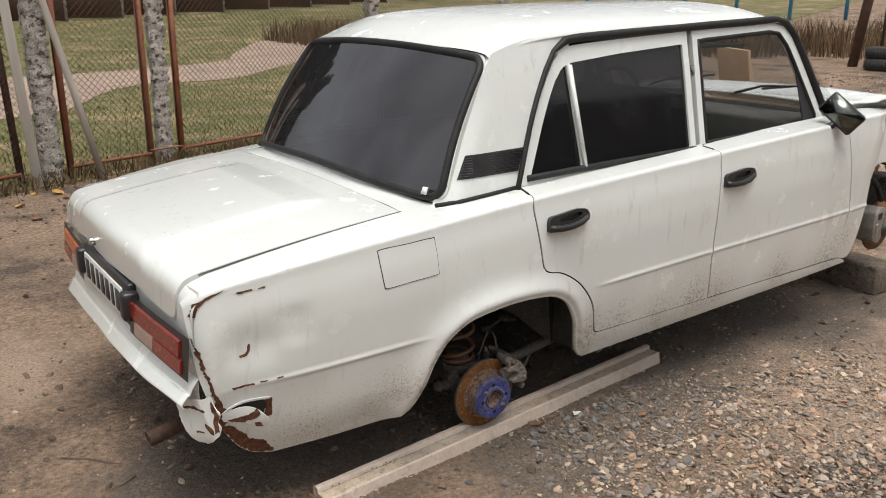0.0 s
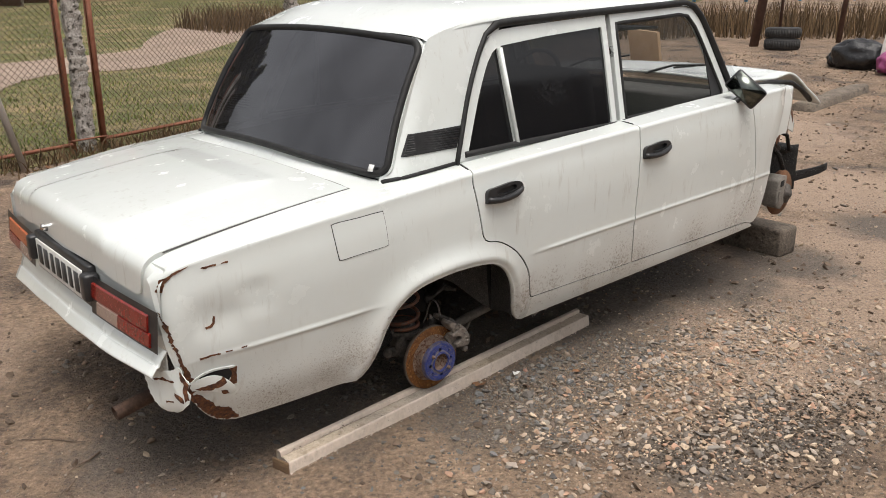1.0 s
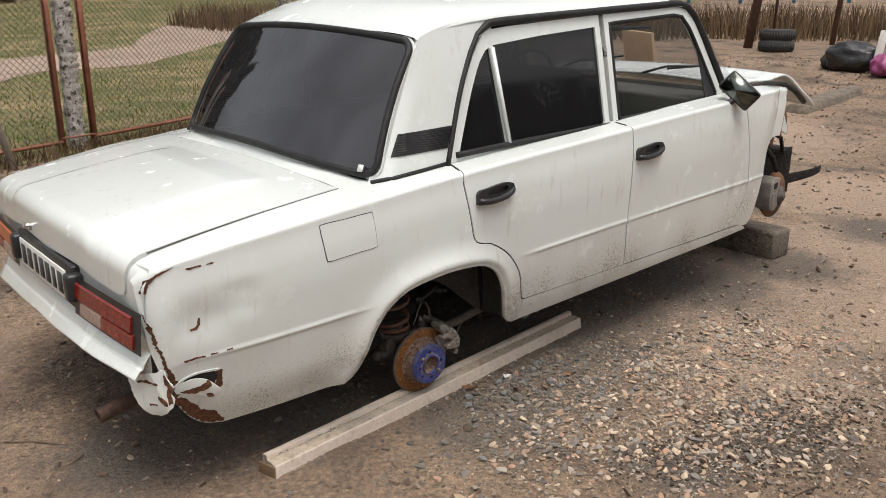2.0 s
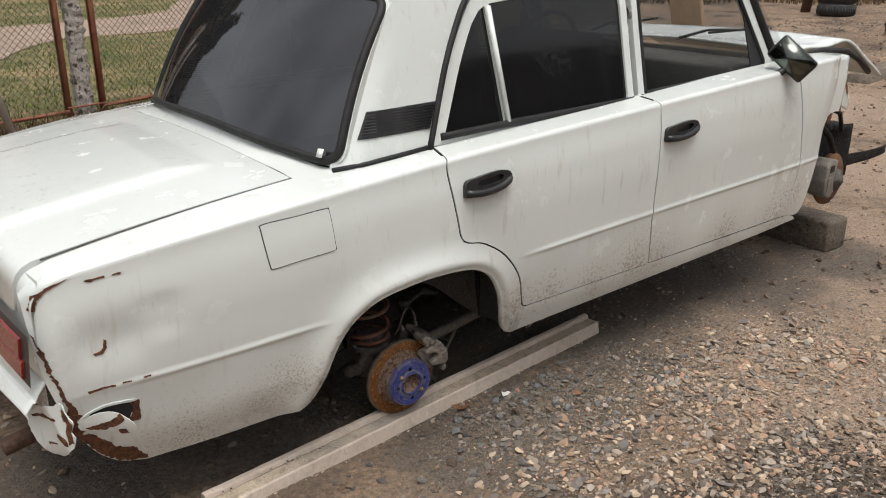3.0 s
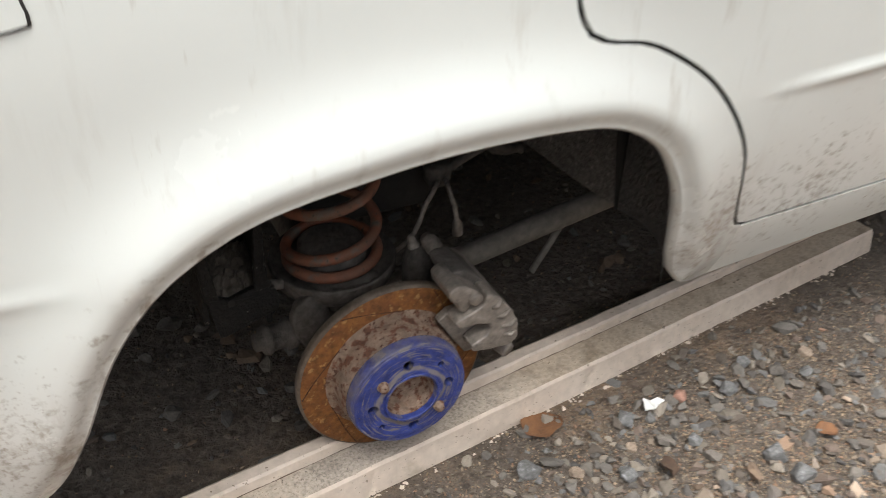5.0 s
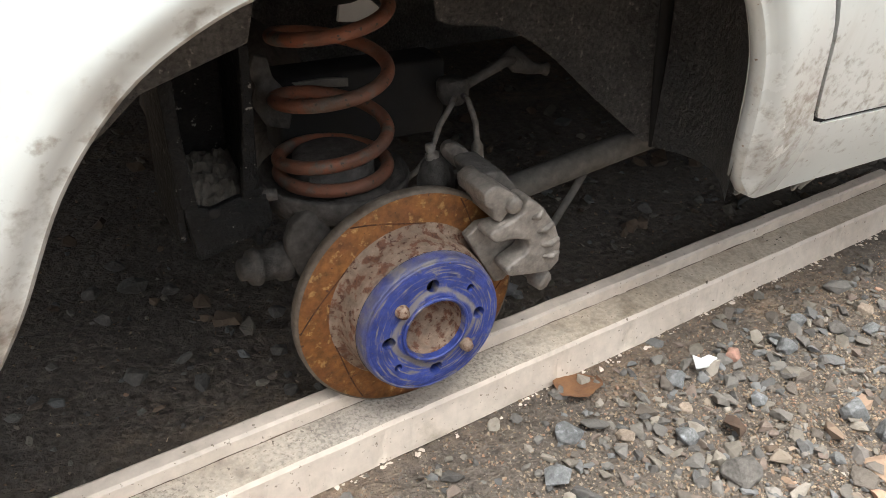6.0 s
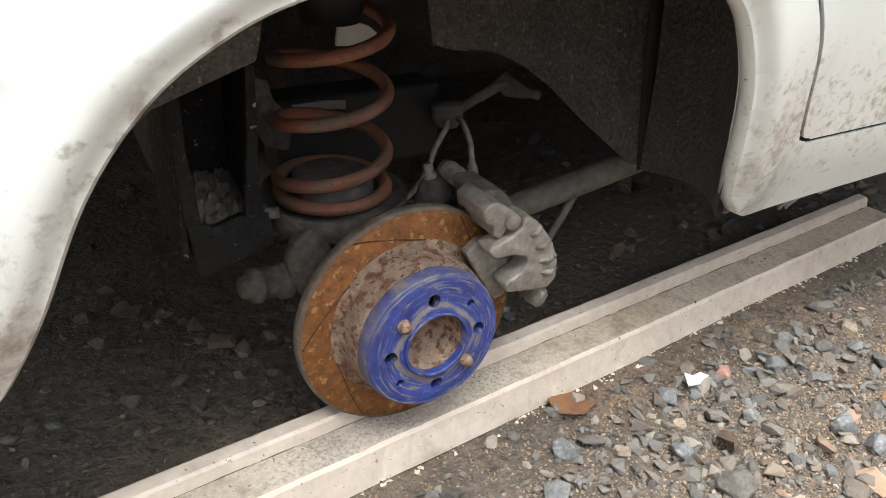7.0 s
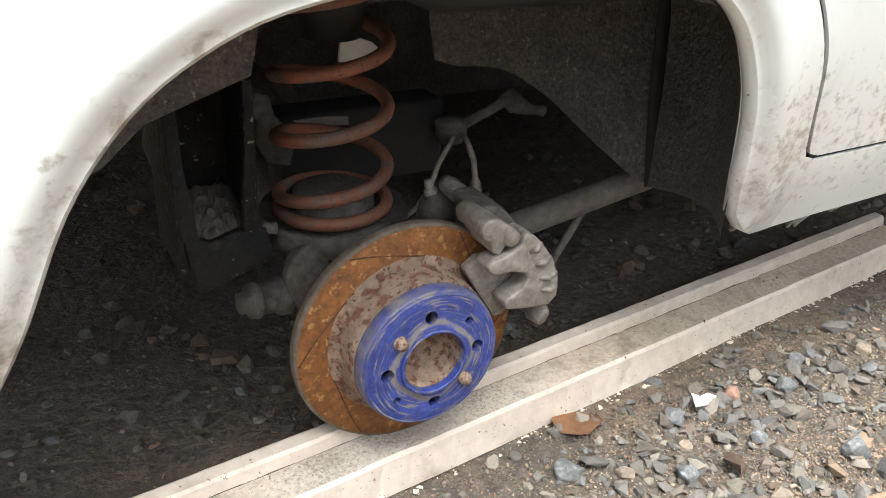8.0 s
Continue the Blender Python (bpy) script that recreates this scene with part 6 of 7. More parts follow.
# damp stone colours, lowered further to hold the shade beside the car
DAMP_SHADED = ((0.125, 0.121, 0.116), (0.165, 0.135, 0.108), (0.145, 0.133, 0.119), (0.21, 0.18, 0.145), (0.095, 0.088, 0.081), (0.18, 0.132, 0.104), (0.135, 0.134, 0.132), (0.16, 0.146, 0.13), (0.27, 0.235, 0.19), (0.15, 0.15, 0.15), (0.115, 0.106, 0.096), (0.14, 0.125, 0.108))
DARKGRAVEL = mat("dusty_shaded_gravel", (0.13, 0.112, 0.092), (0.095, 0.08, 0.066), 60, 0.85, bump=0.8, bscale=160, island=0.30, grain=(260.0, 0.55, 1.5), palette=DAMP_SHADED)


def two_beds(name, spots, sizes, label, seed, **kinds):
    """Damp stones beside the board, the car's shade in their colour too; dry pale ones further out."""
    rnd = np.random.RandomState(seed + 60)
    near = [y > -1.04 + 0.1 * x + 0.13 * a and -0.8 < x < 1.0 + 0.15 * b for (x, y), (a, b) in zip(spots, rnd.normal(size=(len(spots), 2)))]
    for keep, material, word in ((True, DARKGRAVEL, "damp shade-darkened "), (False, GRAVEL, "dry pale ")):
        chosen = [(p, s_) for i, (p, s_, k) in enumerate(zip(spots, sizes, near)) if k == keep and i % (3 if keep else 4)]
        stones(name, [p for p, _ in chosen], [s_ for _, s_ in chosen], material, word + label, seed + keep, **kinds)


rs = np.random.RandomState(5)
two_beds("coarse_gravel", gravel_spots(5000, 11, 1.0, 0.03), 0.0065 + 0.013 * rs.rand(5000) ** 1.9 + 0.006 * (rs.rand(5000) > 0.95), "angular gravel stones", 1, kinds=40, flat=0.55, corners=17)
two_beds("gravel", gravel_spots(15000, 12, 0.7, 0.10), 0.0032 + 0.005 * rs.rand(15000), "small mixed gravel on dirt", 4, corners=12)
stones("fine_gravel", gravel_spots(55000, 13, 0.30, 0.30), 0.0013 + 0.0022 * rs.rand(55000), GRIT, "grit on the dirt", 3, 12, corners=7)
CLOD = mat("dirt_clods", (0.17, 0.12, 0.083), (0.10, 0.07, 0.05), 20, 0.95, bump=0.6, island=0.4)
rk = np.random.RandomState(41)
clod_spots = np.stack([rk.uniform(-4.0, 12.5, 18000), rk.uniform(-2.5, 5.2, 18000)], 1)
clod_spots = clod_spots[~((np.abs(clod_spots[:, 1] + 0.66) < 0.16) & (clod_spots[:, 0] > -0.8) & (clod_spots[:, 0] < 1.1))]
stones("dirt_clods", clod_spots.tolist(), 0.003 + 0.022 * rk.rand(len(clod_spots)) ** 4, CLOD, "dark clods of dirt on the yard", 42)

rd2 = np.random.RandomState(48)
damp_spots = np.vstack([np.stack([rd2.normal(cx_, r_, n_), rd2.normal(cy_, 0.55 * r_, n_)], 1) for cx_, cy_, r_, n_ in ((0.40, -1.50, 0.13, 500), (0.78, -1.56, 0.16, 650), (1.05, -1.72, 0.15, 350), (0.62, -1.75, 0.18, 450))])
stones("damp_crumbs", damp_spots.tolist(), 0.003 + 0.008 * rd2.rand(len(damp_spots)) ** 2, mat("damp_soil", (0.075, 0.054, 0.036), (0.045, 0.033, 0.023), 30, 0.95, bump=0.6, island=0.4), "dark crumbs of damp soil between the stones", 49)

ry = np.random.RandomState(43)
stones("scattered_stones", np.stack([2.6 + 9.9 * ry.rand(4200), ry.uniform(-2.5, 6.0, 4200)], 1).tolist(), 0.005 + 0.024 * ry.rand(4200) ** 3, GRAVEL, "stones scattered over the far yard", 44)
stones("grit", np.stack([ry.normal(0.45, 0.35, 60000), ry.normal(-0.86, 0.14, 60000) - 0.02], 1).tolist(), 0.0008 + 0.0026 * ry.rand(60000) ** 2, GRIT, "fine grit beside the board", 45, 10, corners=6)

stones("yard_grit", np.stack([ry.uniform(-3.2, 7.0, 42000), ry.uniform(-2.7, 4.4, 42000)], 1).tolist(), 0.0016 + 0.0035 * ry.rand(42000) ** 2, GRIT, "grit and small stones over the yard", 46, 12, corners=6)

bed = np.stack([ry.normal(0.48, 0.26, 380), -0.70 - np.abs(ry.normal(0.10, 0.10, 380)) + 0.08 * ry.rand(380)], 1)
bed = bed[bed[:, 1] < -0.69 + 0.111 * bed[:, 0]]
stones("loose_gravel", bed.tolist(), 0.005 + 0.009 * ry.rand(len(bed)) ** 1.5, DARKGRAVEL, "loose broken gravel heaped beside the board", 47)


def rock(place, size, seed, material, name="stone", label="loose grey angular stone on the dirt"):
    """One larger stone: a rough hull with worn edges."""
    rnd = np.random.RandomState(seed)
    bm = bmesh.new()
    for p in rnd.normal(size=(16, 3)):
        p = p / np.linalg.norm(p)
        bm.verts.new(Vector(p) * Vector((rnd.uniform(0.85, 1.1), rnd.uniform(0.75, 1.0), 0.7)) * size)
    bmesh.ops.convex_hull(bm, input=bm.verts)
    bmesh.ops.delete(bm, geom=[v for v in bm.verts if not v.link_faces], context="VERTS")
    bmesh.ops.bevel(bm, geom=bm.edges[:], offset=size * 0.10, segments=1, affect="EDGES", clamp_overlap=True)
    bmesh.ops.triangulate(bm, faces=bm.faces)
    bmesh.ops.subdivide_edges(bm, edges=bm.edges[:], cuts=1)
    low = min(v.co.z for v in bm.verts)
    z = land(place[0], place[1]) - low - size * 0.22
    for v in bm.verts:
        v.co += v.co.normalized() * size * 0.06 * noise.noise(v.co * (2.5 / size) + Vector((seed, 0, 0)))
        v.co += Vector((place[0], place[1], z))
    return tagged(part(name, bm, material, None, smooth=False), label, "stone", "loose stones")


BLUESTONE = mat("blue_grey_stone", (0.165, 0.164, 0.16), (0.115, 0.115, 0.113), 50, 0.8, bump=0.6, bscale=170, c3=(0.24, 0.245, 0.25), s3=90, cover=0.56, grain=(260.0, 0.7, 1.35))
TANSTONE = mat("tan_stone", (0.30, 0.235, 0.175), (0.22, 0.17, 0.13), 50, 0.85, bump=0.6, bscale=170, grain=(260.0, 0.75, 1.3))
PINKSTONE = mat("pink_stone", (0.33, 0.18, 0.13), (0.25, 0.14, 0.105), 50, 0.8, bump=0.5, bscale=150, grain=(260.0, 0.8, 1.25))
DUSKSTONE = mat("dusty_dark_stone", (0.13, 0.115, 0.10), (0.09, 0.08, 0.07), 50, 0.9, bump=0.6, bscale=150, grain=(220.0, 0.7, 1.3))
BESIDE = [(0.150, -0.735, 0.020, 0), (0.262, -0.80, 0.017, 0), (0.275, -0.868, 0.025, 3), (0.462, -0.862, 0.022, 0), (0.470, -0.90, 0.021, 0), (0.490, -0.737, 0.017, 0), (0.582, -0.738, 0.014, 3), (0.322, -0.715, 0.017, 0),
                                   (0.380, -0.79, 0.014, 0), (0.10, -0.785, 0.017, 0), (0.65, -0.728, 0.014, 1), (0.42, -0.715, 0.013, 2), (0.55, -0.70, 0.014, 0), (0.392, -0.75, 0.011, 3), (0.205, -0.765, 0.013, 1), (0.30, -0.76, 0.010, 1), (0.62, -0.76, 0.013, 0)]
UNDER = [(-0.212, -0.245, 0.021, 3), (-0.058, -0.378, 0.014, 3), (-0.081, -0.453, 0.013, 3), (-0.249, -0.44, 0.016, 3), (-0.264, -0.232, 0.014, 3), (-0.259, -0.303, 0.013, 3), (-0.095, -0.531, 0.010, 3), (-0.223, -0.175, 0.014, 3), (-0.168, -0.265, 0.013, 3)]
for k, (x, y, s_, m_) in enumerate(BESIDE + UNDER):
    rock((x, y), s_, 100 + k, (BLUESTONE, TANSTONE, PINKSTONE, DUSKSTONE)[m_], "stone", ("loose blue-grey angular stone on the dirt", "loose tan stone on the gravel", "loose pinkish stone beside the board", "dusty dark stone on the soil")[m_])


def leaf(place, turn, size, material, label, seed, curl=0.18):
    """A dry curled leaf with a ridge along its middle."""
    rnd = random.Random(seed)
    bm = bmesh.new()
    rows_ = []
    m = pose(place[0], place[1], land(place[0], place[1]) + 0.006, rnd.uniform(-12, 12), rnd.uniform(-12, 12), turn)
    for i in range(9):
        f = i / 8
        w = 0.42 * math.sin(math.pi * min(1, f * 0.94 + 0.06)) ** 0.7 * (1 + 0.15 * math.sin(9 * f))
        rows_.append([bm.verts.new(m @ Vector(((f - 0.5) * size, o * w * size, size * (curl * abs(o) ** 1.5 + 0.5 * curl * math.sin(3 * f + o)) - 0.03 * size))) for o in (-1, -0.5, 0, 0.5, 1)])
    for a, b in zip(rows_, rows_[1:]):
        for k in range(4):
            bm.faces.new((a[k], a[k + 1], b[k + 1], b[k]))
    return tagged(part("leaf", bm, material, None), label, "leaf", "fallen leaves")


LEAF = mat("dry_brown_leaf", (0.20, 0.095, 0.04), (0.13, 0.06, 0.028), 60, 0.8, bump=0.4, bscale=120)
CURLED = mat("dark_curled_leaf", (0.09, 0.055, 0.035), (0.055, 0.035, 0.024), 60, 0.85, bump=0.5, bscale=120)
YLEAF = mat("yellow_leaf", (0.42, 0.26, 0.06), (0.34, 0.19, 0.04), 40, 0.8, bump=0.3, bscale=120)
leaf((0.210, -0.674), 14, 0.066, LEAF, "dry brown leaf against the board", 1, 0.06)
leaf((0.315, -0.815), 80, 0.030, CURLED, "crumpled dark brown leaf among the stones", 2, 0.28)
leaf((0.555, -0.86), 140, 0.030, LEAF, "orange-brown leaf on the gravel", 3)
rl = random.Random(9)
for k in range(46):
    kk = rl.uniform(-0.9, 2.4)
    leaf((-0.42 + 0.937 * kk + rl.gauss(0, 0.12), 4.30 + 0.349 * kk - abs(rl.gauss(0, 0.45))), rl.uniform(0, 360), rl.uniform(0.05, 0.10), YLEAF if rl.random() < 0.65 else LEAF, "fallen yellow leaf by the fence foot", 200 + k)
chip = bmesh.new()
chip.faces.new([chip.verts.new((0.368 + x, -0.716 + y, land(0.368, -0.716) + 0.010 + z)) for x, y, z in ((-0.017, -0.004, 0), (-0.003, -0.010, 0.003), (0.004, -0.005, 0.001), (0.019, -0.002, 0.002), (0.012, 0.006, 0.004), (-0.002, 0.005, 0.004), (-0.010, 0.012, 0.007))])
r_ = bmesh.ops.extrude_face_region(chip, geom=chip.faces[:])
bmesh.ops.translate(chip, verts=[v for v in r_["geom"] if isinstance(v, bmesh.types.BMVert)], vec=(0, 0, 0.002))
bmesh.ops.recalc_face_normals(chip, faces=chip.faces)
tagged(part("paint_chip", chip, PLATE, None, smooth=False), "white flake of paint on the dirt", "flake")


rt = random.Random(66)
twigs = bmesh.new()
for k in range(130):
    x, y, a, l = rt.uniform(-3.5, 6), rt.uniform(-2.4, 4.4), rt.uniform(0, 6.28), rt.uniform(0.04, 0.22)
    if -0.9 < x < 2.9 and -0.9 < y < 0.9:
        continue
    pts = [(x + f * l * math.cos(a) + 0.01 * rt.gauss(0, 1), y + f * l * math.sin(a) + 0.01 * rt.gauss(0, 1), land(x, y) + 0.006) for f in (0, 0.35, 0.7, 1)]
    tube(twigs, pts, [0.003, 0.0025, 0.002, 0.001], 5)
tagged(part("twigs", twigs, CLOD, None), "small dry twigs scattered on the dirt", "twigs", kind="stuff")


# ---- painted board under the disc ----
BOARD_A, BOARD_B = Vector((-0.668, -0.7502, 0.0)), Vector((0.985, -0.5661, 0.0))
BOARD_D = (BOARD_B - BOARD_A).normalized()
BOARD_N = Vector((-BOARD_D.y, BOARD_D.x, 0))


def on_board(f, o):
    """The spot a share f along the board and o metres in from its outer edge."""
    return BOARD_A.lerp(BOARD_B, f) + BOARD_N * o


def board():
    prof = [(0.0, -0.012), (0.0005, -0.002), (0.002, 0.008), (0.0055, 0.029), (0.0085, 0.0335), (0.048, 0.0352), (0.0505, 0.0342), (0.0525, 0.0475), (0.0555, 0.0505), (0.070, 0.0515), (0.0747, 0.048), (0.0747, -0.012)]
    bm = bmesh.new()
    rows_ = []
    m = 330
    for k in range(m + 1):
        f = k / m
        p = on_board(f, 0.0)
        j = 0.0012 * noise.noise((f * 30, 0, 0))
        row = []
        for i, (o, h) in enumerate(prof):
            # the foot of the face is broken and flaking, the arrises are nicked
            chip = 0.006 * max(0.0, noise.noise((f * 60, 2.0, 1.0)) + 0.3 * noise.noise((f * 220, 5.0, 1.0))) if i in (1, 2) else 0.0
            nick = 0.0022 * max(0.0, noise.noise((f * 90, i * 3.0, 6.0)) - 0.25) if i in (3, 4, 7, 8, 9) else 0.0
            slant = -0.010 * (o / 0.0747) if k == m else (0.012 * (o / 0.0747) if k == 0 else 0.0)
            row.append(bm.verts.new(p + BOARD_N * (o + j + chip) + BOARD_D * slant + Vector((0, 0, h - nick))))
        rows_.append(row)
    for r, q in zip(rows_, rows_[1:]):
        for i in range(len(prof)):
            k = (i + 1) % len(prof)
            fc = bm.faces.new((r[i], r[k], q[k], q[i]))
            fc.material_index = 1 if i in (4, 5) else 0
    bm.faces.new(rows_[0][::-1])
    bm.faces.new(rows_[-1])
    bmesh.ops.recalc_face_normals(bm, faces=bm.faces)
    ob = tagged(part("board", bm, PLANK, None, smooth=False), "cream painted wooden board with a rebate, dirty and chipped", "board")
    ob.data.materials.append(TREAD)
    return ob


bd = board()
BAREWOOD = mat("bare_wood_end", (0.20, 0.125, 0.07), (0.13, 0.08, 0.045), 30, 0.9, bump=0.6, bscale=90, stretch=(1, 1, 3))
part("bare_end", slab((-0.006, 0.003, -0.004), (0.002, 0.071, 0.034), 0.002, Matrix.Translation(BOARD_A) @ pose(0, 0, 0, 0, 0, 14.5)), BAREWOOD, bd, "bare brown wood of the sawn end")

crumb_spots = []
rc = np.random.RandomState(77)
while len(crumb_spots) < 900:
    f, o = (rc.normal(0.36, 0.06) if rc.rand() < 0.55 else rc.uniform(0.02, 0.98)), (rc.uniform(0.008, 0.05) if rc.rand() < 0.4 else 0.0495 - abs(rc.normal(0.0, 0.005)))
    crumb_spots.append(tuple(on_board(f, o))[:2])
crumbs = stones("soil_crumbs", crumb_spots, 0.0007 + 0.0030 * rc.rand(900) ** 3, mat("dark_soil", (0.05, 0.036, 0.026), (0.08, 0.056, 0.04), 40, 0.95), "dark crumbs of soil on the board", 8, 10)
crumbs.location.z = 0.0425

rf = np.random.RandomState(55)
ff = rf.rand(240)
flakes = stones("paint_flakes", [tuple(on_board(f, -o))[:2] for f, o in zip(ff, 0.002 + 0.010 * rf.rand(240) ** 3)], 0.0014 + 0.0042 * rf.rand(240) ** 3, PLANK, "white paint flakes along the board", 9, 10, flat=0.25)

# soil caught along the board's rebate
rd_ = random.Random(4)
line_pts, line_r = [], []
for k in range(220):
    f = 0.01 + 0.98 * k / 219
    p = on_board(f, 0.0500 + 0.0012 * noise.noise((f * 40, 0, 0)))
    line_pts.append((p.x, p.y, 0.0346))
    line_r.append(max(0.0002, 0.0003 + 0.0022 * noise.noise((f * 30, 3, 0)) + rd_.uniform(-0.0003, 0.0003)))
part("soil_line", tube(bmesh.new(), line_pts, line_r, 6), CLOD, bd, "dark soil caught in the rebate")

# ---- concrete block under the front brake ----
bm = slab((2.54, -0.63, -0.02), (2.72, 0.10, 0.145), 0.02)
tagged(part("concrete_block", bm, BLOCKC, None), "worn concrete kerb block under the front brake", "block")


# ---- wire fence ----
F0, F1 = Vector((-0.42, 4.62, 0)), Vector((0.60, 5.0, 0))
FD = (F1 - F0).normalized()


def fence_at(k):
    p = F0 + FD * k
    return Vector((p.x, p.y, land(p.x, p.y)))


def mesh_panel(k0, k1, top=2.0, cell=0.058):
    """Woven wire: zigzag strands side by side."""
    bm_v, bm_f = [], []
    w = 0.003
    nrm = Vector((FD.y, -FD.x, 0))
    k, strand = k0, 0
    while k < k1:
        z, j = 0.10, strand % 2
        while z < top:
            a = fence_at(k + (cell * 0.52 if j % 2 else 0.0)) + Vector((0, 0, z)) + nrm * (0.003 if j % 2 else -0.003)
            b = fence_at(k + (0.0 if j % 2 else cell * 0.52)) + Vector((0, 0, z + cell / 2)) + nrm * (-0.003 if j % 2 else 0.003)
            i = len(bm_v)
            for p in (a, b):
                bm_v += [tuple(p + FD * w), tuple(p - FD * w * 0.5 + nrm * w), tuple(p - FD * w * 0.5 - nrm * w)]
            bm_f += [(i, i + 1, i + 4, i + 3), (i + 1, i + 2, i + 5, i + 4), (i + 2, i, i + 3, i + 5)]
            z += cell / 2
            j += 1
        k += cell * 0.52
        strand += 1
    me = bpy.data.meshes.new("wire_mesh")
    me.from_pydata(bm_v, [], bm_f)
    return finish(new("wire_mesh", me), WIRE)


fence = thing("wire_fence", tuple(F0), "rusty woven-wire fence in red-brown iron frames", "fence")


def under(ob, owner):
    ob.parent = owner
    ob.location = -origin(owner)
    return ob


for k0, k1 in ((-2.2, -0.16), (0.23, 1.02), (1.37, 7.0)):
    under(mesh_panel(k0, k1), fence)


def angle_post(k, mat_, lean=0.0, h=2.1):
    p = fence_at(k)
    q = fence_at(k + lean)
    m = Matrix.Translation(p)
    bm = bmesh.new()
    box(bm, (-0.025, -0.003, -0.1), (0.025, 0.003, h), 0, m)
    box(bm, (-0.025, -0.003, -0.1), (-0.019, 0.045, h), 0, m)
    for v in bm.verts:
        v.co.x += (q.x - p.x) * v.co.z
    return part("frame_post", bm, mat_, fence)


angle_post(-0.20, DARKIRON, -0.04)
angle_post(0.23, REDIRON, -0.01)
angle_post(1.02, REDIRON, 0.0)
angle_post(1.36, REDIRON, 0.0)
for k0, k1 in ((0.23, 1.02), (1.36, 7.0), (-2.2, -0.2)):
    a, b = fence_at(k0), fence_at(k1)
    part("bottom_rail", tube(bmesh.new(), [a + Vector((0, 0, 0.10)), b + Vector((0, 0, 0.10))], 0.018, 4), REDIRON, fence)
bm = tube(bmesh.new(), [fence_at(1.0) + Vector((0, -0.05, 0.14)), fence_at(1.38) + Vector((0, -0.05, 0.13))], 0.008, 8)
part("tie_bar", bm, REDIRON, fence)


def concrete_post(k, w, name="concrete_post"):
    p = fence_at(k)
    bm = bmesh.new()
    rows_ = []
    for i in range(121):
        z = -0.1 + 2.3 * i / 120
        ring_ = []
        for cx_, cy_ in ((-1, -1), (-0.5, -1.05), (0, -1), (0.5, -1.05), (1, -1), (1, 0), (1, 1), (0, 1), (-1, 1), (-1, 0)):
            j = 0.014 * noise.noise((cx_ * 3 + k, z * 9, cy_)) + 0.022 * noise.noise((cx_ * 7 + k, z * 26, cy_ * 5))
            ring_.append(bm.verts.new((p.x + cx_ * (w + j), p.y + 0.03 + cy_ * (w * 0.8 + j), z)))
        rows_.append(ring_)
    for a, b in zip(rows_, rows_[1:]):
        for j in range(10):
            bm.faces.new((a[j], a[(j + 1) % 10], b[(j + 1) % 10], b[j]))
    bm.faces.new(rows_[-1])
    return tagged(part(name, bm, CONCRETE, None), "rough crumbling concrete fence post", "post", "concrete fence posts")


concrete_post(0.06, 0.08)
concrete_post(1.18, 0.065)
for k in (4.2, 7.2):
    concrete_post(k, 0.065)
tagged(part("leaning_pole", tube(bmesh.new(), [(0.0, 4.50, -0.02), (-0.16, 4.52, 0.75), (-0.33, 4.54, 1.55), (-0.42, 4.56, 1.95)], 0.028, 10), GREYWOOD, None), "pale weathered pole leaning on the post", "pole")
tagged(part("grey_plank", slab((-0.035, -0.012, 0.0), (0.035, 0.012, 2.0), 0.003, pose(-0.50, 4.50, 0.0, 0, -3, 0)), GREYWOOD, None), "grey weathered plank fixed to the post", "plank")

# ---- field behind the fence ----
path_out = loop(spline([(-14, 7.6), (-4, 8.2), (-0.2, 8.5), (0.6, 8.9), (1.4, 10.4), (2.3, 11.5), (3.8, 11.6), (5.5, 13.3), (8.5, 16.0), (14, 20), (22, 25)], 0.5), spline([(20, 27), (13, 23.0), (8.5, 20.3), (6.2, 17.2), (5.1, 15.2), (3.2, 14.2), (1.4, 13.7), (-2, 13.3), (-14, 13.0)], 0.5))
tagged(sheet("footpath", path_out, lambda x, y: (x, y, land(x, y) + 0.025), ASPHALT, None, "", 0.6, 0.02), "worn pale footpath across the grass", "path", kind="structure")


lawn_out = loop(line((-30, 4.6 - 11.4), (60, 4.95 + 22.5), 2.0), line((60, 27.45), (60, 60), 4.0), line((60, 60), (-30, 60), 4.0), line((-30, 60), (-30, -6.8), 4.0))
tagged(sheet("lawn", lawn_out, lambda x, y: (x, y, land(x, y) + 0.012), LAWN, None, "", 1.0, 0.01), "thin green and straw-coloured lawn", "grass", kind="structure")


def blades(name, spots, height, width, material, label, seed, category="grass", lean=0.35):
    rnd = np.random.RandomState(seed)
    v, f = [], []
    for x, y in spots:
        z = land(x, y) - 0.01
        a = rnd.uniform(0, 6.283)
        h = height * rnd.uniform(0.5, 1.3)
        dx, dy = math.cos(a) * width, math.sin(a) * width
        lx, ly = rnd.normal(0, lean, 2) * h
        i = len(v)
        v += [(x - dx, y - dy, z), (x + dx, y + dy, z), (x + lx * 0.4 + dx * 0.6, y + ly * 0.4 + dy * 0.6, z + h * 0.6), (x + lx * 0.4 - dx * 0.6, y + ly * 0.4 - dy * 0.6, z + h * 0.6), (x + lx, y + ly, z + h)]
        f += [(i, i + 1, i + 2, i + 3), (i + 3, i + 2, i + 4)]
    me = bpy.data.meshes.new(name)
    me.from_pydata(v, [], f)
    return tagged(finish(new(name, me), material, False), label, category, kind="stuff")


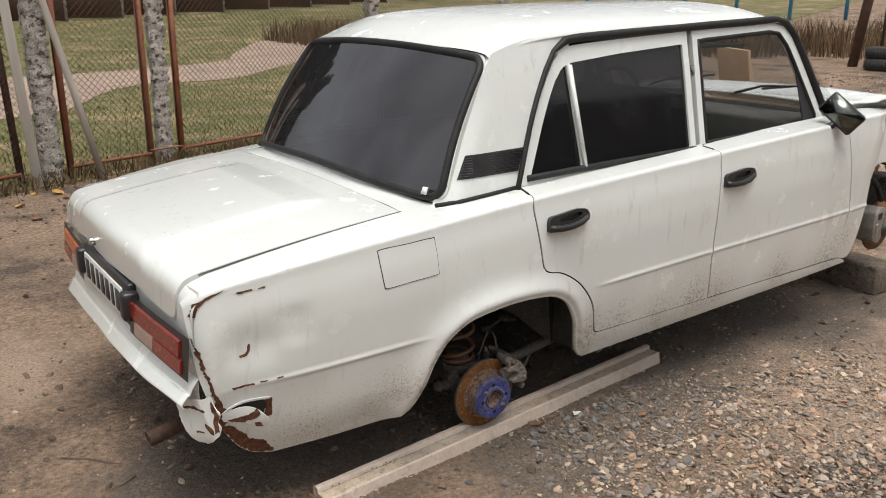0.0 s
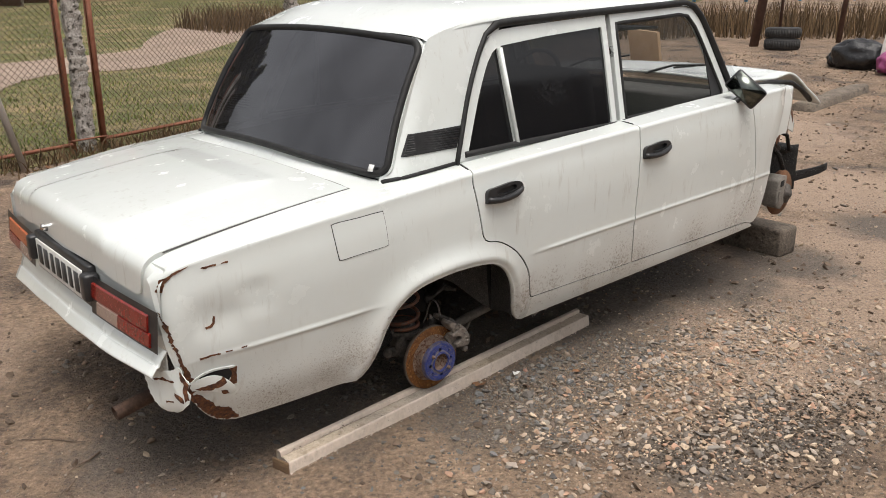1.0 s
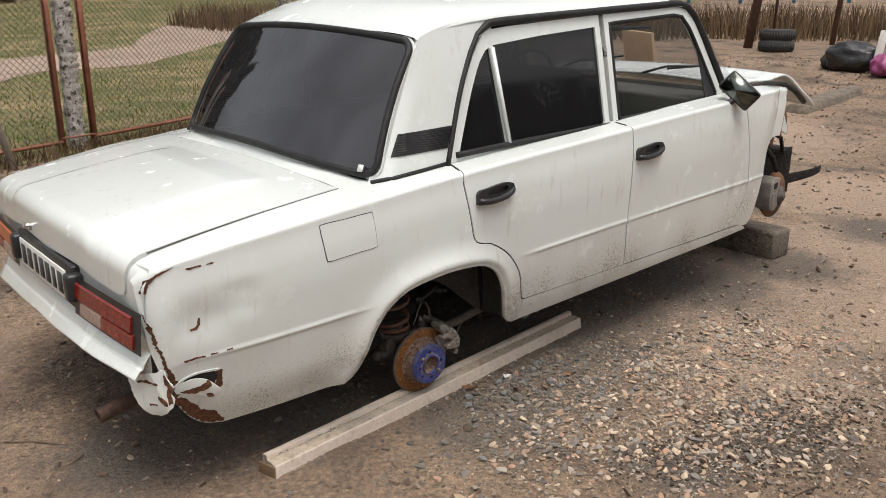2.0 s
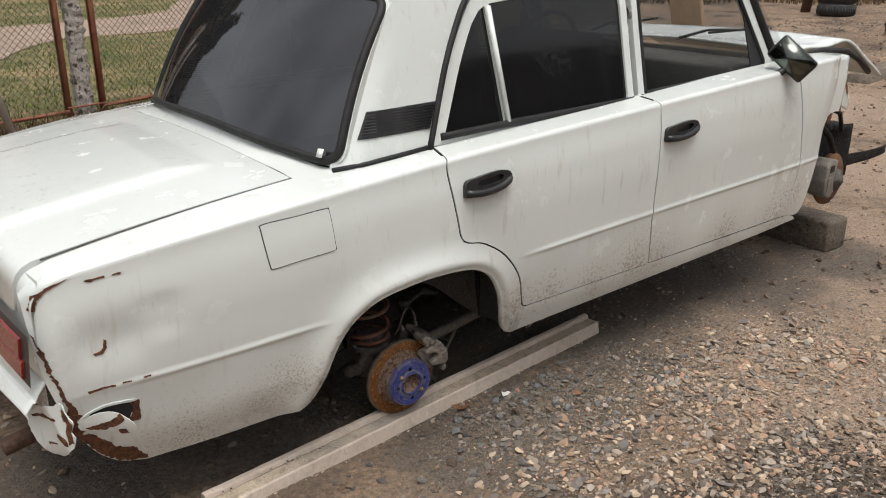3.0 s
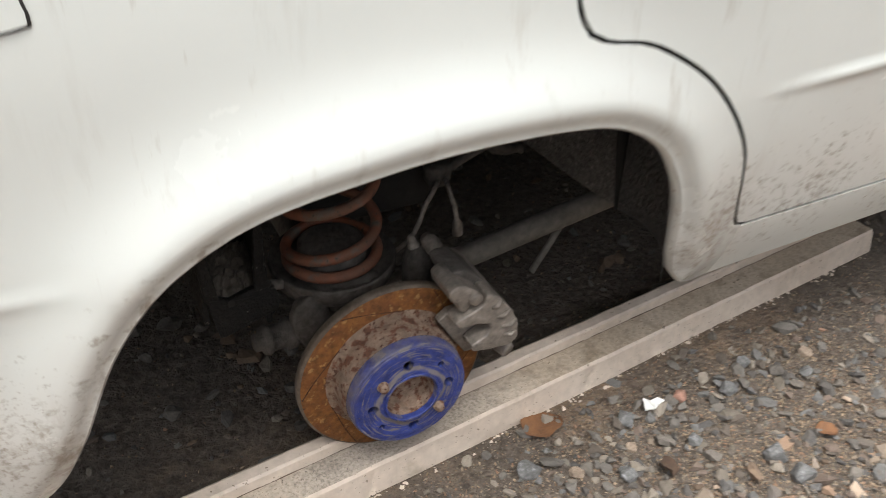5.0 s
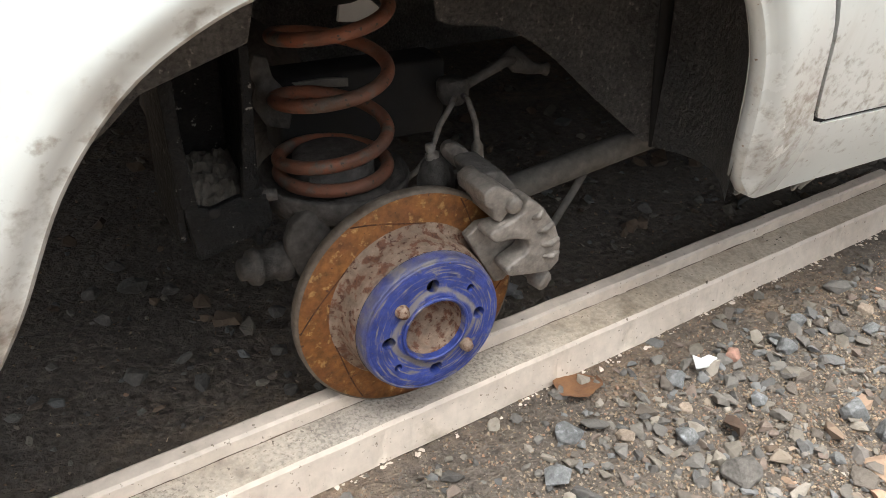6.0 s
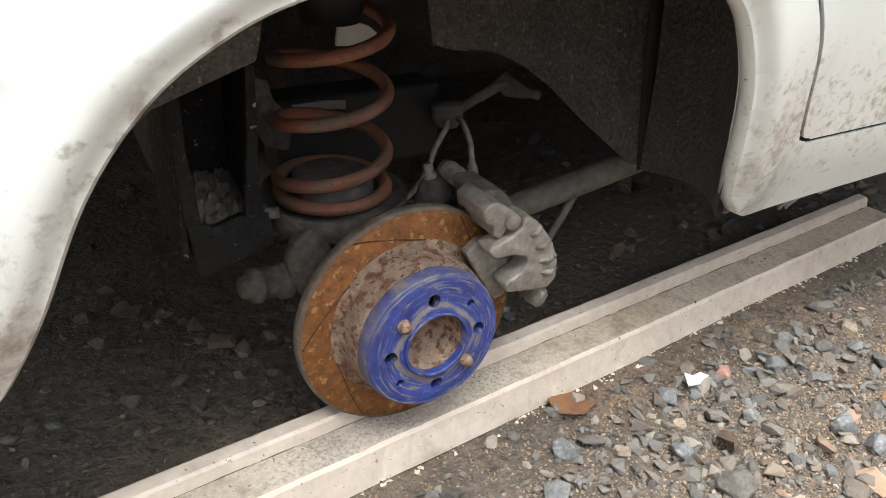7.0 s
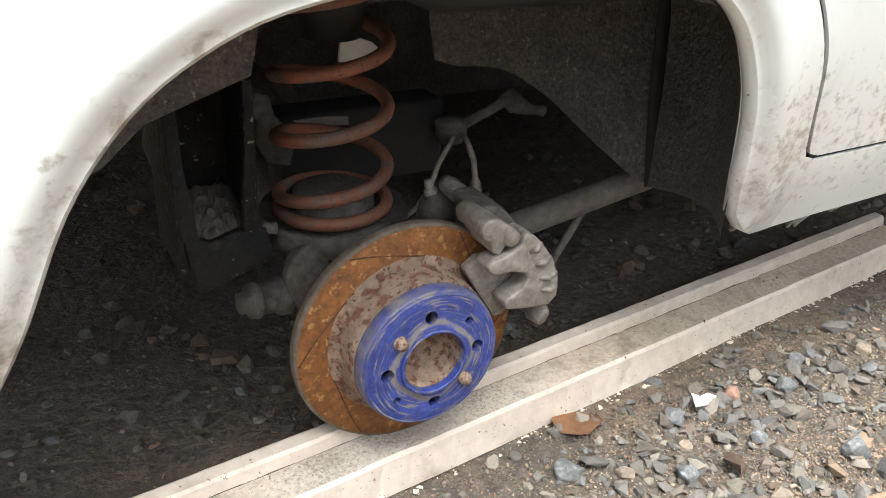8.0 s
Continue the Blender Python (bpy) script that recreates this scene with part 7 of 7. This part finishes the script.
def field_spots(n, seed):
    rnd = np.random.RandomState(seed)
    pts = np.stack([rnd.uniform(-4, 16, n), 4.4 + 30 * rnd.rand(n) ** 2.0], 1)
    keep = (~inside(path_out, pts)) & (pts[:, 1] > 4.75 + 0.38 * pts[:, 0])
    return pts[keep].tolist()


blades("grass", field_spots(60000, 21), 0.07, 0.009, GRASS, "short green and straw autumn grass", 22)
rr_ = np.random.RandomState(31)
reeds = [(x, y) for x, y in np.stack([rr_.uniform(8.0, 21, 42000), rr_.uniform(0, 20, 42000)], 1).tolist() if 17.2 + 1.2 * noise.noise((x * 0.5, y * 0.5, 0)) < x + 0.55 * y < 21.0]
blades("dry_reeds", reeds, 0.56, 0.012, REED, "tall brown dry weeds", 32, "weeds", 0.2)
wd = np.random.RandomState(33)
blades("weeds", [((F0 + FD * k).x + wd.normal(0, 0.12), (F0 + FD * k).y - 0.1 + wd.normal(0, 0.12)) for k in wd.uniform(-1.5, 6, 2600)], 0.14, 0.006, REED, "dry weeds along the fence foot", 34, "weeds", 0.5)

# far fence with posts
back = thing("panel_fence", (10, 37, land(10, 37)), "brown panel fence with pale posts in the distance", "fence")
for i in range(-6, 14):
    x, y = 10 + 2.4 * i, 37 + 0.1 * 2.4 * i
    part("fence_panel", slab((x - 1.15, y - 0.02, land(x, y) + 0.1), (x + 1.15, y + 0.02, land(x, y) + 2.0)), DARKIRON, back)
    part("fence_post", slab((x - 1.3, y - 0.12, land(x, y) - 0.1), (x - 1.1, y - 0.03, land(x, y) + 2.2)), CONCRETE, back)

# tall trees behind the far fence, mirrored in the rear window
BARK = mat("dark_bark", (0.05, 0.04, 0.032), (0.08, 0.065, 0.052), 6, 0.9, bump=0.6, bscale=20)
AUTUMN = mat("dull_autumn_leaves", (0.05, 0.055, 0.02), (0.075, 0.065, 0.025), 3, 0.9, island=0.4)


def tall_tree(place, h, seed):
    rnd = random.Random(seed)
    t = thing("tree", place, "tall dark autumn tree behind the far fence", "tree", "trees behind the far fence")
    base_ = Vector(place)
    trunk = tube(bmesh.new(), [base_ + Vector((0.15 * math.sin(k), 0.1 * math.cos(2 * k), h * k / 8 - 0.2)) for k in range(9)], [0.26 - 0.028 * k for k in range(9)], 8)
    tips = []
    for k in range(26):
        z = h * rnd.uniform(0.04, 0.92)
        a, l = rnd.uniform(0, 6.283), (0.8 + 2.0 * (1 - z / h)) * rnd.uniform(0.6, 1.1)
        b0 = base_ + Vector((0, 0, z))
        b1 = b0 + Vector((math.cos(a) * l * 0.5, math.sin(a) * l * 0.5, l * 0.35))
        b2 = b0 + Vector((math.cos(a) * l, math.sin(a) * l, l * 1.0))
        tube(trunk, [b0, b1, b2], [0.07, 0.045, 0.015], 5)
        tips += [b0.lerp(b1, 0.6), b1, b1.lerp(b2, 0.5), b2]
    part("trunk", trunk, BARK, t)
    crown = bmesh.new()
    for p in tips:
        for _ in range(110):
            c = p + Vector((rnd.gauss(0, 0.42), rnd.gauss(0, 0.42), rnd.gauss(0, 0.55)))
            e1 = Vector((rnd.gauss(0, 1), rnd.gauss(0, 1), rnd.gauss(0, 1))).normalized() * rnd.uniform(0.26, 0.50)
            e2 = e1.orthogonal().normalized() * rnd.uniform(0.20, 0.36)
            crown.faces.new([crown.verts.new(c + e1), crown.verts.new(c + e2), crown.verts.new(c - e1), crown.verts.new(c - e2 * 0.8)])
    part("crown", crown, AUTUMN, t)
    return t


first_tree = tall_tree((-7.5, 42.0, land(-7.5, 42.0)), 17.0, 71)
for i in range(1, 11):
    x, y = -7.5 + 2.5 * i, 42.0 + 0.9 * math.sin(3 * i)
    copy_thing(first_tree, pose(x, y, land(x, y), 0, 0, 67 * i))

# blue railings beyond the weeds
BLUERAIL = mat("blue_rail_paint", (0.03, 0.16, 0.30), (0.05, 0.22, 0.38), 3, 0.6)
rails = thing("blue_railing", (30, 14, 0), "blue painted pipe railing beyond the weeds", "railing")
for i in range(14):
    x, y = 19 + 0.9 * i, 18.5 - 1.3 * i
    part("rail_post", tube(bmesh.new(), [(x, y, 0.4), (x, y, 3.6)], 0.06, 8), BLUERAIL, rails)
for h in (2.0, 3.2):
    part("rail", tube(bmesh.new(), [(19, 18.5, h), (19 + 0.9 * 13, 18.5 - 1.3 * 13, h)], 0.04, 6), BLUERAIL, rails)


# ---- things at the far edge of the yard ----
def tyre(place, turn):
    t = thing("tyre", place, "worn black car tyre in a stack of two", "tyre", "stacked tyres")
    prof = [(0.20, -0.085), (0.245, -0.095), (0.285, -0.085), (0.298, -0.06), (0.300, 0.0), (0.298, 0.06), (0.285, 0.085), (0.245, 0.095), (0.20, 0.085), (0.19, 0.07), (0.235, 0.06), (0.25, 0.0), (0.235, -0.06), (0.19, -0.07), (0.20, -0.085)]
    part("carcass", lathe(bmesh.new(), prof, place, (0.02, turn, 1), 40), TYRE, t)
    for k in range(40):
        a = 2 * math.pi * k / 40
        part("tread_block", slab((0.296, -0.012, -0.055), (0.305, 0.012, 0.055), 0, Matrix.Translation(place) @ pose(0, 0, 0, 0, 0, math.degrees(a))), TYRE, t)
    return t


TX, TY = 12.8, 4.95
tz = land(TX, TY)
tyre((TX, TY, tz + 0.09), 0.0)
tyre((TX + 0.02, TY + 0.01, tz + 0.285), 0.02)


def bag(place, size, material, name, label, seed):
    rnd = random.Random(seed)
    bm = bmesh.new()
    bmesh.ops.create_icosphere(bm, subdivisions=4, radius=1.0)
    for v in bm.verts:
        n = v.co.normalized()
        k = 1 + 0.22 * noise.noise(n * 2.2 + Vector((seed, 0, 0))) + 0.10 * abs(noise.noise(n * 6 + Vector((seed, 2, 0))))
        v.co = Vector((n.x * size[0], n.y * size[1], max(-0.75, n.z) * size[2])) * k + Vector(place)
    return tagged(part(name, bm, material, None), label, "rubbish")


BX, BY = 11.05, 2.8
bz = land(BX, BY)
bag((BX, BY, bz + 0.17), (0.22, 0.42, 0.24), BAG, "rubbish_bag", "full black plastic rubbish bag", 3)
bag((BX + 0.1, BY + 0.36, bz + 0.10), (0.16, 0.14, 0.14), BAG, "rubbish_bag", "black plastic rubbish bag", 8)
PINK = mat("purple_bag", (0.22, 0.04, 0.12), (0.30, 0.07, 0.18), 5, 0.4, bump=0.5, bscale=20)
WHITEBAG = mat("white_bag", (0.55, 0.53, 0.50), (0.48, 0.46, 0.43), 5, 0.5, bump=0.5, bscale=20)
bag((BX - 0.35, BY - 0.62, bz + 0.13), (0.2, 0.2, 0.17), PINK, "rubbish_bag", "purple plastic bag of rubbish", 12)
bag((BX + 0.1, BY - 0.60, bz + 0.2), (0.2, 0.22, 0.2), WHITEBAG, "rubbish_bag", "white plastic bag of rubbish", 15)
tagged(part("cardboard_sheet", slab((-0.01, -0.28, 0.0), (0.01, 0.28, 0.42), 0.002, pose(BX + 0.45, BY - 0.55, bz + 0.22, 0, -14, 8)), CARD, None), "brown cardboard sheet on the rubbish heap", "cardboard")
tagged(part("rubbish_board", slab((-0.012, -0.05, 0.0), (0.012, 0.05, 0.62), 0.002, pose(BX - 0.25, BY - 0.42, bz, 0, 16, 0)), WHITEBAG, None), "pale board leaning on the bags", "board")
tagged(part("cardboard_box", slab((-0.02, -0.50, 0.0), (0.02, 0.50, 0.74), 0.004, pose(8.3, 4.5, land(8.3, 4.6) - 0.02, 0, -10, -30)), CARD, None), "torn brown cardboard propped up", "cardboard")


def pole_post(p, h, lean, r, material, label):
    bm = tube(bmesh.new(), [(p[0], p[1], land(*p) - 0.1), (p[0] + lean[0], p[1] + lean[1], land(*p) + h)], r, 8)
    return tagged(part("post", bm, material, None), label, "post", "posts at the edge of the yard")


pole_post((12.97, 5.6), 2.6, (0.1, -0.25), 0.085, DARKIRON, "dark leaning timber post")
pole_post((13.4, 5.35), 2.6, (0.0, -0.02), 0.03, DARKIRON, "thin dark iron post")
pole_post((14.3, 4.65), 2.6, (0.0, -0.15), 0.05, DARKIRON, "rusty iron post in the weeds")

# broken kerb in the yard
bm = bmesh.new()
rows_ = []
for k in range(25):
    f = k / 24
    x, y = 7.4 + 1.7 * f, 1.75 + 0.15 * f
    z = land(x, y)
    rows_.append([bm.verts.new((x + o * -0.1, y + o * 1.0, z + h + 0.02 * noise.noise((f * 9, o * 5, 0)))) for o, h in ((-0.12, -0.05), (-0.11, 0.07), (-0.07, 0.09), (0.09, 0.085), (0.13, 0.06), (0.14, -0.05))])
for a, b in zip(rows_, rows_[1:]):
    for j in range(5):
        bm.faces.new((a[j], a[j + 1], b[j + 1], b[j]))
bm.faces.new(rows_[0][::-1])
bm.faces.new(rows_[-1])
bmesh.ops.recalc_face_normals(bm, faces=bm.faces)
tagged(part("kerb", bm, BLOCKC, None), "broken concrete kerb half buried in dirt", "kerb", kind="structure")

# unseen plain wall, added opposite the fence to shape reflections and side light
WALLC = mat("dull_plaster", (0.165, 0.156, 0.142), (0.150, 0.141, 0.128), 0.25, 0.95, bump=0.3, bscale=14)
tagged(part("reflection_wall", slab((-34, -15.3, -0.2), (44, -15.0, 4.6), 0.02), WALLC, None), "unseen plain wall added to shape reflections and side light", "wall", kind="structure")
